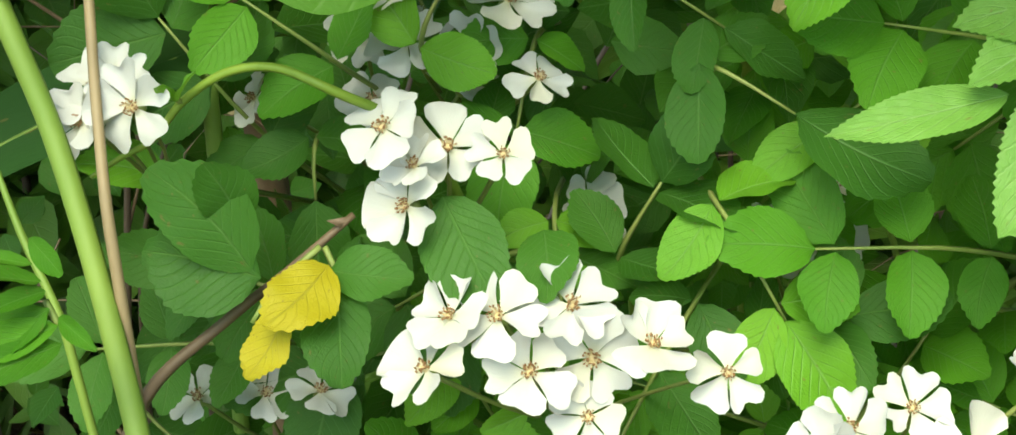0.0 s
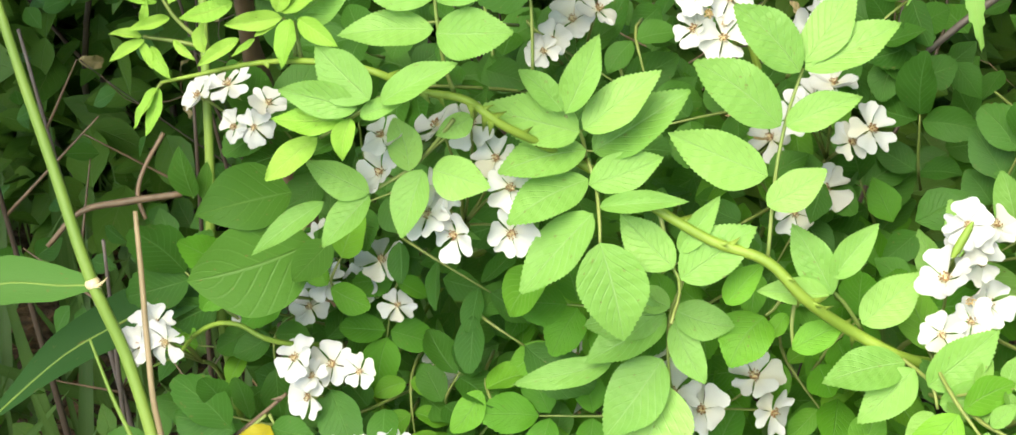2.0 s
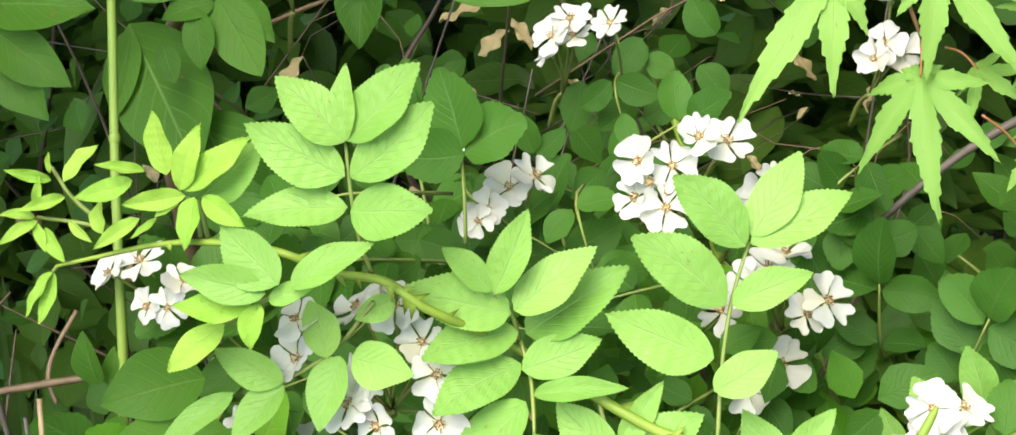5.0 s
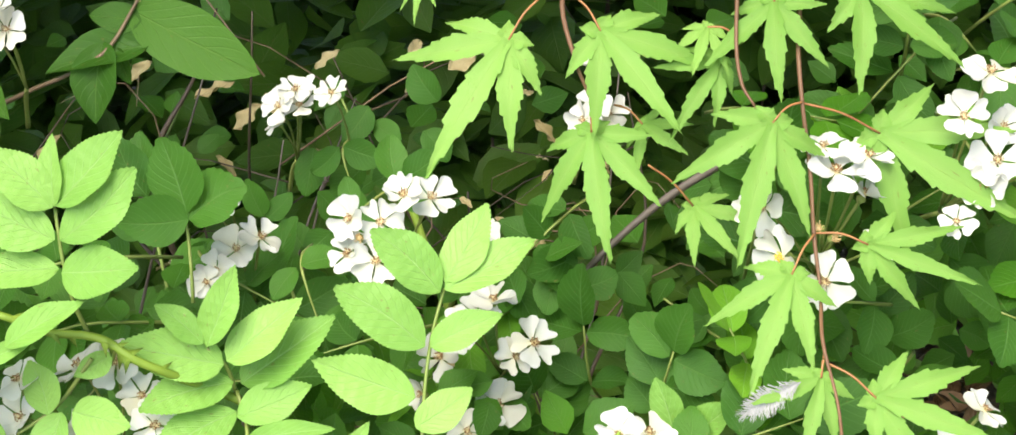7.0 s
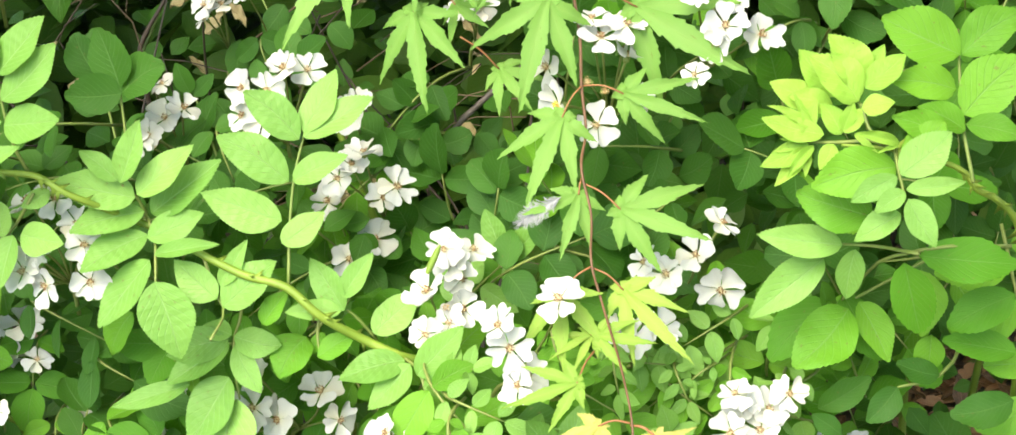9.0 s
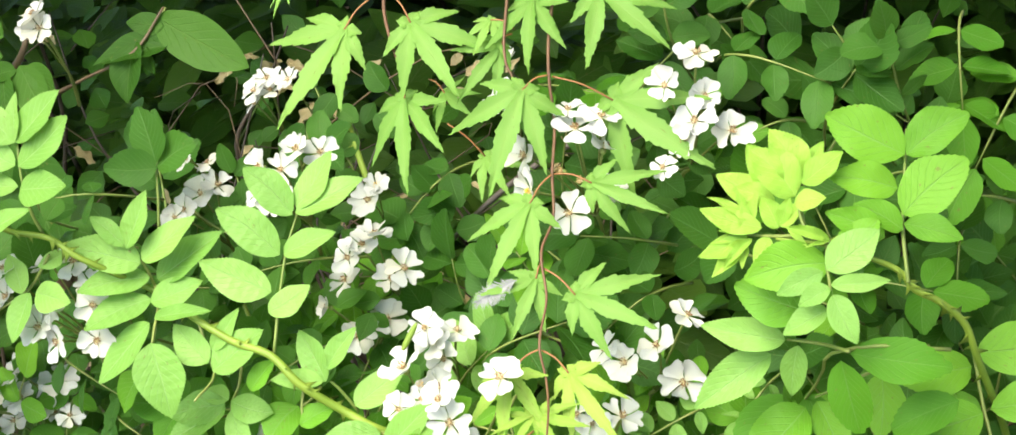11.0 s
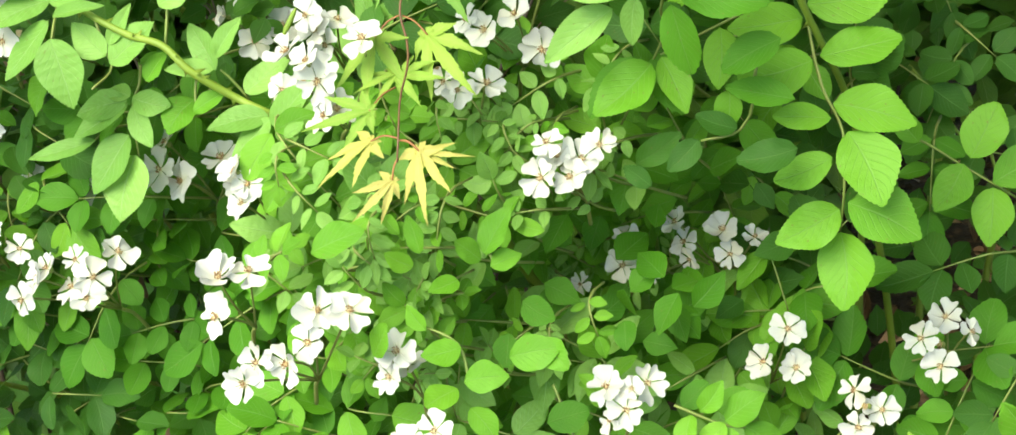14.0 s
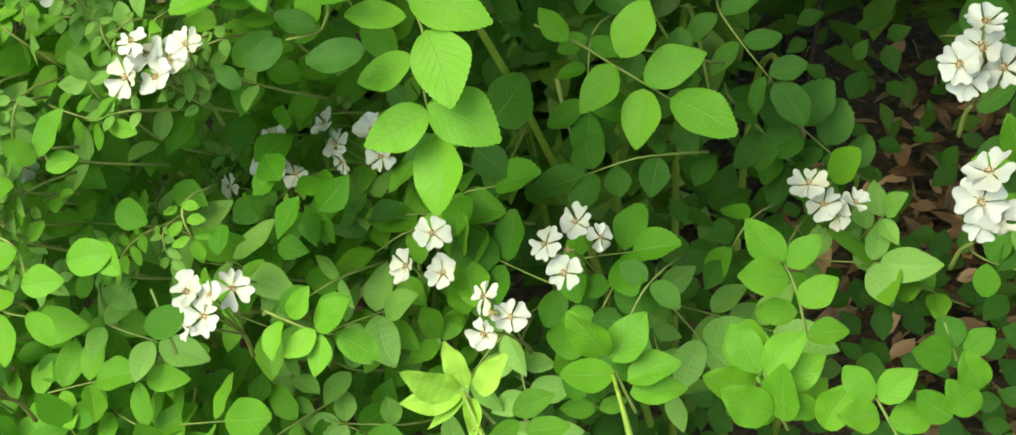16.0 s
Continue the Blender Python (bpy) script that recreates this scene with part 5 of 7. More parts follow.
# ---- the long hanging shoot and its neighbours ----
compound_leaf(second_cane, [(0.2301, 0.0032, 0.9210), (0.2390, -0.0201, 0.8778), (0.2483, -0.0258, 0.8562), (0.2484, -0.0381, 0.8308), (0.2449, -0.0206, 0.7996)], [(0.2307, -0.0089, 0.9089, 0.1958, -0.0224, 0.9100, 0.95), (0.2352, -0.0187, 0.8908, 0.2002, -0.0334, 0.8883), (0.2382, -0.0172, 0.8918, 0.2768, -0.0073, 0.8961, 0.95), (0.2323, -0.0053, 0.9140, 0.2719, 0.0031, 0.9155, 0.95), (0.2440, -0.0264, 0.8712, 0.2829, -0.0254, 0.8583), (0.2431, -0.0291, 0.8646, 0.2160, -0.0376, 0.8700, 0.8), (0.2510, -0.0291, 0.8576, 0.2670, -0.0555, 0.8298, 1.15), (0.2456, -0.0296, 0.8159, 0.2143, -0.0420, 0.8037, 1.1), (0.2499, -0.0410, 0.8252, 0.2842, -0.0447, 0.8069, 1.1), (0.2453, -0.0240, 0.8003, 0.2465, -0.0466, 0.7678, 1.2), (0.2431, -0.0316, 0.8452, 0.2146, -0.0349, 0.8345)], "fresh", seed=131, width=1.06, lift=0.3, loose=0.2)
compound_leaf(second_cane, [(0.2125, -0.0001, 0.9149), (0.1937, -0.0072, 0.9084), (0.1618, -0.0176, 0.8964)], [(0.1914, -0.0127, 0.9072, 0.1902, -0.0300, 0.8819, 1.1), (0.1628, -0.0216, 0.8969, 0.1750, -0.0345, 0.8718, 0.9), (0.1579, -0.0235, 0.8944, 0.1311, -0.0440, 0.8764, 1.05), (0.1953, -0.0244, 0.8797, 0.1934, -0.0263, 0.8599, 1.1)], "fresh", seed=132, width=1.05)
compound_leaf(second_cane, [(0.2672, 0.0930, 0.8058), (0.2881, 0.0937, 0.7949), (0.3054, 0.0928, 0.7828), (0.3384, 0.0910, 0.7600)], [(0.3091, 0.0894, 0.7832, 0.2927, 0.0695, 0.7632, 1.1), (0.3127, 0.0915, 0.7852, 0.3279, 0.1056, 0.8127, 1.15), (0.3246, 0.0869, 0.7692, 0.3212, 0.0672, 0.7421, 1.1), (0.3247, 0.0880, 0.7714, 0.3584, 0.0997, 0.7833, 1.05), (0.3385, 0.0876, 0.7624, 0.3737, 0.0834, 0.7425, 1.1), (0.2849, 0.0892, 0.7971, 0.2716, 0.0906, 0.8166)], "fresh", seed=133, width=1.05, lift=0.3, loose=0.2)
compound_leaf(second_cane, [(0.2710, 0.1086, 0.7659), (0.2761, 0.0994, 0.7452), (0.2865, 0.0881, 0.7171)], [], "fresh", seed=134, radius=0.0016)

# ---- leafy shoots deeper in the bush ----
inner_cane = thing("rose_cane", (-0.05, 0.36, 0), "rose shoots with round leaflets coloured darker for the shade", "rose branch")
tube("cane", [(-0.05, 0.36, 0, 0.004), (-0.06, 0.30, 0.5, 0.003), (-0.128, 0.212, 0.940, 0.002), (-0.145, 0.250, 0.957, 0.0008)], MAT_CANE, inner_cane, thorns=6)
# these leaflets take the deep tint, which paints in the shade here
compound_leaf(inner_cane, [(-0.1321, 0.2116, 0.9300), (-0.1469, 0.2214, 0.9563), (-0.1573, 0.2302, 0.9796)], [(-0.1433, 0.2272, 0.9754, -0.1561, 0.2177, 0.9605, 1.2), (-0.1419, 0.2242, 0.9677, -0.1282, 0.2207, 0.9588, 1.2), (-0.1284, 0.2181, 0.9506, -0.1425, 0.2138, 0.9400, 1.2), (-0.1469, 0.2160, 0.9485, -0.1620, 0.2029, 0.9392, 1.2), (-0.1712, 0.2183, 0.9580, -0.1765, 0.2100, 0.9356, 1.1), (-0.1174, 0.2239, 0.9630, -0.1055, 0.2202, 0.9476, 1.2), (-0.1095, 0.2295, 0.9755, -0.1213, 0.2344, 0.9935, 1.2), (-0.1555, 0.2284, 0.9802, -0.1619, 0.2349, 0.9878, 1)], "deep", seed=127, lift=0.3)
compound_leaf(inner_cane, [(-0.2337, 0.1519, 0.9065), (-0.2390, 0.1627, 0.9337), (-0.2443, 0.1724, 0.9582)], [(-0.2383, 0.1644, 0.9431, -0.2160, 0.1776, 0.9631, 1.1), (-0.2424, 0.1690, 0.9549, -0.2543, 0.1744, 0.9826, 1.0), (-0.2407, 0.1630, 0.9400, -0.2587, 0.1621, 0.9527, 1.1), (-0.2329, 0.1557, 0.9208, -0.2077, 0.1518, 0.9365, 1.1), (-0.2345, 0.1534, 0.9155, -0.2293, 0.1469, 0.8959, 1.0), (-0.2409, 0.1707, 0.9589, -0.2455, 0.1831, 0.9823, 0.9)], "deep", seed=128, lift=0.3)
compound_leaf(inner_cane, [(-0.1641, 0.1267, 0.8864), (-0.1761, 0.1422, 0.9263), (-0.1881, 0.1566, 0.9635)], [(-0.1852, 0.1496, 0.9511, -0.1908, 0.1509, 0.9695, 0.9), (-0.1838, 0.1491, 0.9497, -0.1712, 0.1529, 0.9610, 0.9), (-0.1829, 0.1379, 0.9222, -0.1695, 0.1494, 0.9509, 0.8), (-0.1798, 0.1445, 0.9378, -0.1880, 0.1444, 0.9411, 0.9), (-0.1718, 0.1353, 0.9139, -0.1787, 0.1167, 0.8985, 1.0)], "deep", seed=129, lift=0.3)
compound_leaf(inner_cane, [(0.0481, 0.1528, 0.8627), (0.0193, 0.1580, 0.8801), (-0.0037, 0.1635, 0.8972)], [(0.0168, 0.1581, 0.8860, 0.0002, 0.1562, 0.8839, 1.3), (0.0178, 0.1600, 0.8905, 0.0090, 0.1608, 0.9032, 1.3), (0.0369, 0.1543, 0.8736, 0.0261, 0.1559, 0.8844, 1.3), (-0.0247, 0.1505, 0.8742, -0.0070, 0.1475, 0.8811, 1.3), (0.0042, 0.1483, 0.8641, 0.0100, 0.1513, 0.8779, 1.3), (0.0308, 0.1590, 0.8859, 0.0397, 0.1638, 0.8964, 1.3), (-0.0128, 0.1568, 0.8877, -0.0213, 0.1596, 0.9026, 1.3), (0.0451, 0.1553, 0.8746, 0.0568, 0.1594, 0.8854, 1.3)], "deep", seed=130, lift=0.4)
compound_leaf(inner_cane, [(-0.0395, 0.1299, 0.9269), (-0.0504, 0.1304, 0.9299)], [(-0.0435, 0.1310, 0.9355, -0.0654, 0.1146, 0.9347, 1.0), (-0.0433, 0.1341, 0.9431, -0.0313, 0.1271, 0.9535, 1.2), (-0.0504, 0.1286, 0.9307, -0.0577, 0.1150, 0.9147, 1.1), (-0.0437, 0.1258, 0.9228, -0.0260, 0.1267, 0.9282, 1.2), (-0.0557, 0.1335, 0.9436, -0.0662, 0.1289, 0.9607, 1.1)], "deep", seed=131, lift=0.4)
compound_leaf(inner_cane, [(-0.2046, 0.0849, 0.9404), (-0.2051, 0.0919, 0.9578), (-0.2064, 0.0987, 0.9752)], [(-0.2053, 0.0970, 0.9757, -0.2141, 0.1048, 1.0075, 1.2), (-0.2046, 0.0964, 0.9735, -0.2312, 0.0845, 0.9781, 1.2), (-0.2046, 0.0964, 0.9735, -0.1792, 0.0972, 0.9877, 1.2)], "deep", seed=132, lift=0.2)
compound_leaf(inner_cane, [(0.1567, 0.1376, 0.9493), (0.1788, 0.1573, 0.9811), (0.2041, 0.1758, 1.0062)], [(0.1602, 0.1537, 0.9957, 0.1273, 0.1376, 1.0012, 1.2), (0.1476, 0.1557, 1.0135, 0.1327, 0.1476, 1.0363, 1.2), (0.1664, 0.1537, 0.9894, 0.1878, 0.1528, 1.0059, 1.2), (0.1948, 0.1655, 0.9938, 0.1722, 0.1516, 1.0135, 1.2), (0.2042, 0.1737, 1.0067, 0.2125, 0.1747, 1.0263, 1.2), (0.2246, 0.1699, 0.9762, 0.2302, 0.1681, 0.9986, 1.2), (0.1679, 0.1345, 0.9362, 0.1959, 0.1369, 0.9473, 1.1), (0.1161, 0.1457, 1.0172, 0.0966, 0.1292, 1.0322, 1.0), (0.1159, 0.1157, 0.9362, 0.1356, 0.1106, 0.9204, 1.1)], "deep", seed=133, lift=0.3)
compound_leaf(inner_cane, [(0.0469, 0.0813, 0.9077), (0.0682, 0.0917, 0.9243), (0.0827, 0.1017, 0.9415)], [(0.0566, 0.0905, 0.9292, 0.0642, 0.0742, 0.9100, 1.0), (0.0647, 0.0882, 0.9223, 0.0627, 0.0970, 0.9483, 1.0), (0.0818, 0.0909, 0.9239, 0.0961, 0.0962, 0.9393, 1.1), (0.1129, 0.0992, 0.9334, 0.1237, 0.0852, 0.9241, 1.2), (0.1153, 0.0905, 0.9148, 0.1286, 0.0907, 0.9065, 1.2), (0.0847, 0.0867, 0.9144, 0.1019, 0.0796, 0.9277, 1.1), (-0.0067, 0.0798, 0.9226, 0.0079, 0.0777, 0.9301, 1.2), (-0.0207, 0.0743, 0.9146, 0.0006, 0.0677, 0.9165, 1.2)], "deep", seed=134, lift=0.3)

# ---- low young shoots ----
low_cane = thing("rose_cane", (0.22, 0.05, 0), "low rose shoots with yellow-green young leaves", "rose branch")
tube("cane", [(0.22, 0.05, 0, 0.004), (0.26, -0.05, 0.35, 0.003), (0.299, -0.167, 0.717, 0.002), (0.283, -0.147, 0.739, 0.0008)], MAT_CANE, low_cane, thorns=8)
tube("cane", [(0.22, 0.05, 0, 0.004), (0.30, -0.04, 0.35, 0.003), (0.348, -0.119, 0.687, 0.002), (0.337, -0.096, 0.713, 0.0008)], MAT_CANE, low_cane, thorns=8, seed=2)
compound_leaf(low_cane, [(0.2956, -0.1474, 0.7222), (0.2824, -0.1435, 0.7363)], [(0.2842, -0.1440, 0.7384, 0.2767, -0.1409, 0.7615, 1.1), (0.2815, -0.1453, 0.7376, 0.2595, -0.1564, 0.7555, 1.1), (0.2823, -0.1454, 0.7370, 0.2557, -0.1535, 0.7361, 1.1), (0.2895, -0.1442, 0.7352, 0.3034, -0.1376, 0.7536, 1.15), (0.2855, -0.1458, 0.7346, 0.2911, -0.1653, 0.7257, 0.9), (0.2828, -0.1464, 0.7350, 0.2687, -0.1593, 0.7271, 0.7)], "young", seed=135, width=0.78)
compound_leaf(low_cane, [(0.3465, -0.0993, 0.6938), (0.3368, -0.0919, 0.7119)], [(0.3334, -0.0909, 0.7195, 0.3192, -0.0946, 0.7464, 1.15), (0.3363, -0.0915, 0.7170, 0.3521, -0.0797, 0.7369, 1.15), (0.3371, -0.0935, 0.7131, 0.3152, -0.1064, 0.7195, 1.1), (0.3427, -0.0944, 0.7084, 0.3673, -0.0871, 0.7144, 1.1), (0.3441, -0.0971, 0.7031, 0.3693, -0.0869, 0.6998)], "fresh", seed=136)
compound_leaf(low_cane, [(0.3168, -0.1235, 0.6896), (0.2960, -0.1196, 0.7079)], [(0.2950, -0.1222, 0.7080, 0.3132, -0.1124, 0.7131, 1.1), (0.2978, -0.1230, 0.7051, 0.2851, -0.1364, 0.7024), (0.3005, -0.1246, 0.7009, 0.3200, -0.1179, 0.7000)], "fresh", seed=137)
compound_leaf(low_cane, [(0.4152, -0.0052, 0.6725), (0.4093, 0.0065, 0.6958), (0.4031, 0.0117, 0.7080)], [(0.4048, 0.0103, 0.7088, 0.3856, 0.0142, 0.7312, 1.1), (0.4057, 0.0089, 0.7059, 0.4230, 0.0146, 0.7212, 1.15), (0.4063, 0.0057, 0.7002, 0.3829, -0.0090, 0.7115, 1.15), (0.4108, 0.0011, 0.6897, 0.4307, 0.0094, 0.6997, 1.15), (0.4108, -0.0014, 0.6855, 0.3902, -0.0096, 0.6909, 1.1), (0.4153, -0.0069, 0.6736, 0.4356, 0.0026, 0.6720, 1.15)], "fresh", seed=138)
compound_leaf(low_cane, [(0.4087, -0.0763, 0.6780), (0.4002, -0.0662, 0.7000)], [(0.4003, -0.0701, 0.6973, 0.3859, -0.0592, 0.7169, 1.2), (0.4032, -0.0702, 0.6956, 0.4208, -0.0581, 0.7128), (0.4059, -0.0786, 0.6797, 0.3837, -0.0843, 0.6982, 1.1), (0.4103, -0.0715, 0.6894, 0.4292, -0.0570, 0.6994, 1.1), (0.4116, -0.0788, 0.6762, 0.4126, -0.0768, 0.7078, 1.1), (0.4289, -0.0762, 0.6710, 0.4436, -0.0723, 0.6943), (0.4260, -0.0739, 0.6766, 0.4091, -0.0765, 0.6893)], "fresh", seed=139)
compound_leaf(low_cane, [(0.1639, -0.0855, 0.7366), (0.1878, -0.0846, 0.7248), (0.1999, -0.0826, 0.7217)], [(0.1885, -0.0858, 0.7265, 0.1745, -0.0983, 0.7191, 1.1), (0.1885, -0.0854, 0.7273, 0.2089, -0.0834, 0.7429, 1.1), (0.1915, -0.0862, 0.7241, 0.1892, -0.0996, 0.7081, 1.1), (0.1981, -0.0842, 0.7239, 0.2178, -0.0838, 0.7095, 1.1), (0.1766, -0.0858, 0.7331, 0.1883, -0.0815, 0.7489, 1.1), (0.1721, -0.0877, 0.7325, 0.1712, -0.1031, 0.7195, 1.1)], "fresh", seed=140)
compound_leaf(low_cane, [(0.4099, -0.0578, 0.6547), (0.3981, -0.0493, 0.6756)], [(0.3930, -0.0510, 0.6797, 0.3937, -0.0447, 0.7103, 1.3), (0.3954, -0.0517, 0.6772, 0.3715, -0.0632, 0.6888, 1.1), (0.3983, -0.0525, 0.6741, 0.4165, -0.0343, 0.6879, 1.2), (0.4057, -0.0555, 0.6651, 0.3887, -0.0654, 0.6722, 1.2), (0.4071, -0.0567, 0.6622, 0.4277, -0.0396, 0.6730, 1.1)], "fresh", seed=141)
compound_leaf(low_cane, [(0.4640, -0.0805, 0.6682), (0.4528, -0.0727, 0.6874)], [(0.4515, -0.0755, 0.6876, 0.4388, -0.0683, 0.7018, 1.2), (0.4543, -0.0748, 0.6872, 0.4712, -0.0661, 0.6992, 1.2), (0.4543, -0.0778, 0.6822, 0.4366, -0.0904, 0.6895, 1.2), (0.4584, -0.0790, 0.6778, 0.4781, -0.0683, 0.6776, 1.2), (0.4977, -0.0667, 0.6770, 0.4837, -0.0669, 0.6948, 1.2), (0.4865, -0.0708, 0.6762, 0.4712, -0.0740, 0.6925, 1.1), (0.5006, -0.0601, 0.6866, 0.4907, -0.0613, 0.7068, 1.2)], "fresh", seed=142)
compound_leaf(low_cane, [(0.4878, 0.0122, 0.6486), (0.4817, 0.0207, 0.6663)], [(0.4878, 0.0138, 0.6554, 0.4786, 0.0231, 0.6685, 1.2), (0.4909, 0.0138, 0.6535, 0.5064, 0.0188, 0.6640, 1.2), (0.4847, 0.0098, 0.6503, 0.4661, 0.0003, 0.6625, 1.2)], "mature", seed=143)
compound_leaf(low_cane, [(0.0782, -0.1392, 0.7838), (0.0728, -0.1322, 0.8006), (0.0555, -0.1320, 0.8110)], [(0.0749, -0.1341, 0.8001, 0.0583, -0.1447, 0.8015, 1.3), (0.0731, -0.1435, 0.7830, 0.0618, -0.1603, 0.7837, 1.3), (0.0760, -0.1414, 0.7853, 0.0973, -0.1376, 0.7865, 1.3), (0.0965, -0.1313, 0.7930, 0.1216, -0.1287, 0.7968, 1.2), (0.1082, -0.1258, 0.7967, 0.1251, -0.1351, 0.7886, 1.3), (0.0787, -0.1463, 0.7743, 0.0899, -0.1505, 0.7593, 1.2), (0.0592, -0.1343, 0.8090, 0.0504, -0.1300, 0.8204, 1.1), (0.0358, -0.1451, 0.8016, 0.0464, -0.1480, 0.8209, 1.1)], "fresh", seed=144, lift=0.4)
compound_leaf(low_cane, [(0.0909, -0.1115, 0.8300), (0.0853, -0.1073, 0.8415)], [(0.0859, -0.1117, 0.8371, 0.0995, -0.1024, 0.8572, 0.9), (0.0844, -0.1134, 0.8346, 0.0751, -0.1197, 0.8484, 1.1), (0.0887, -0.1138, 0.8313, 0.1023, -0.1054, 0.8333, 1.1), (0.0570, -0.1183, 0.8412, 0.0516, -0.1113, 0.8579, 0.9), (0.0540, -0.1218, 0.8363, 0.0438, -0.1300, 0.8479, 1.0), (0.0741, -0.1199, 0.8281, 0.0632, -0.1333, 0.8292, 1.1), (0.0079, -0.1295, 0.8482, 0.0362, -0.1285, 0.8590, 1.0), (0.0225, -0.1235, 0.8514, 0.0326, -0.1129, 0.8574, 0.9)], "fresh", seed=145, lift=0.4)
compound_leaf(low_cane, [(0.1146, -0.0937, 0.7151), (0.1027, -0.0816, 0.7457)], [(0.1384, -0.0603, 0.7706, 0.1405, -0.0746, 0.7613, 1.2), (0.0998, -0.0929, 0.7300, 0.1212, -0.0876, 0.7345, 1.2), (0.0886, -0.0672, 0.7863, 0.1057, -0.0726, 0.7782, 1.2), (0.1829, -0.0709, 0.7239, 0.2008, -0.0647, 0.7308, 1.2), (0.1657, -0.0741, 0.7278, 0.1792, -0.0678, 0.7392, 1.1), (0.0820, -0.0761, 0.7728, 0.0803, -0.0852, 0.7576, 1.2)], "mature", seed=146, lift=0.4)

# ---- flower clusters ----
flower_cluster((-0.298, 0.067, 0.764), [(-0.299, 0.006, 0.842, 0.0215), (-0.285, 0.012, 0.835, 0.0215), (-0.272, 0.008, 0.835, 0.0172), (-0.294, 0.003, 0.824, 0.0215), (-0.292, 0.005, 0.833, 0.0172)], 147)
flower_cluster((-0.262, 0.047, 0.728), [(-0.283, -0.013, 0.804, 0.0215), (-0.288, -0.019, 0.794, 0.0215), (-0.272, -0.014, 0.805, 0.0215), (-0.251, -0.012, 0.794, 0.0237), (-0.265, -0.016, 0.792, 0.0215), (-0.238, -0.017, 0.800, 0.0215), (-0.221, -0.016, 0.793, 0.0183), (-0.256, -0.010, 0.806, 0.0215), (-0.252, -0.016, 0.781, 0.0183), (-0.265, -0.005, 0.805, 0.0172)], 148)
flower_cluster((-0.362, 0.072, 0.777), [(-0.356, 0.007, 0.846, 0.0215), (-0.368, 0.016, 0.847, 0.0215), (-0.362, 0.014, 0.851, 0.0172), (-0.370, 0.010, 0.841, 0.0183)], 149)
flower_cluster((-0.178, 0.027, 0.713), [(-0.155, -0.024, 0.794, 0.0226), (-0.169, -0.033, 0.783, 0.0226), (-0.184, -0.032, 0.776, 0.0226), (-0.196, -0.033, 0.789, 0.0215), (-0.202, -0.036, 0.784, 0.0215), (-0.182, -0.025, 0.790, 0.0172), (-0.210, -0.044, 0.775, 0.0215), (-0.172, -0.040, 0.773, 0.0215)], 150)
flower_cluster((-0.346, 0.096, 0.685), [(-0.323, 0.033, 0.758, 0.0193), (-0.357, 0.037, 0.753, 0.0193), (-0.339, 0.038, 0.754, 0.0193)], 151, deep=True)
flower_cluster((-0.244, 0.126, 0.723), [(-0.253, 0.065, 0.799, 0.0193), (-0.252, 0.066, 0.787, 0.0193)], 152, deep=True)
flower_cluster((-0.198, 0.124, 0.725), [(-0.205, 0.059, 0.793, 0.0237), (-0.189, 0.063, 0.789, 0.0237), (-0.188, 0.071, 0.802, 0.0215)], 153, deep=True)
flower_cluster((-0.297, 0.121, 0.778), [(-0.300, 0.065, 0.860, 0.0258), (-0.274, 0.063, 0.856, 0.0237), (-0.300, 0.061, 0.845, 0.0215), (-0.284, 0.064, 0.842, 0.0215), (-0.266, 0.054, 0.838, 0.0172)], 154, deep=True)
flower_cluster((-0.238, 0.057, 0.864), [(-0.232, -0.008, 0.924, 0.0226), (-0.221, -0.011, 0.917, 0.0226), (-0.225, -0.004, 0.934, 0.0193), (-0.200, -0.006, 0.936, 0.0215), (-0.200, -0.008, 0.917, 0.0226), (-0.207, 0.008, 0.940, 0.0193), (-0.217, 0.013, 0.952, 0.0226), (-0.229, 0.008, 0.954, 0.0215), (-0.248, -0.004, 0.955, 0.0193), (-0.250, -0.003, 0.939, 0.0215)], 155)
flower_cluster((-0.324, 0.119, 0.859), [(-0.333, 0.066, 0.940, 0.0215), (-0.347, 0.065, 0.935, 0.0193), (-0.330, 0.058, 0.924, 0.0183), (-0.320, 0.054, 0.926, 0.0172), (-0.315, 0.061, 0.934, 0.0193)], 156)
flower_cluster((-0.316, 0.124, 0.761), [(-0.313, 0.070, 0.845, 0.0204), (-0.287, 0.072, 0.830, 0.0204), (-0.310, 0.064, 0.828, 0.0193), (-0.340, 0.057, 0.831, 0.0172)], 157, deep=True)
flower_cluster((-0.083, 0.145, 0.853), [(-0.079, 0.090, 0.935, 0.0226), (-0.063, 0.085, 0.917, 0.0247), (-0.071, 0.084, 0.911, 0.0204), (-0.086, 0.087, 0.930, 0.0215), (-0.093, 0.082, 0.925, 0.0215)], 158)
flower_cluster((-0.109, 0.150, 0.818), [(-0.104, 0.100, 0.903, 0.0237), (-0.080, 0.095, 0.882, 0.0237), (-0.093, 0.080, 0.878, 0.0215), (-0.112, 0.088, 0.892, 0.0172)], 159)
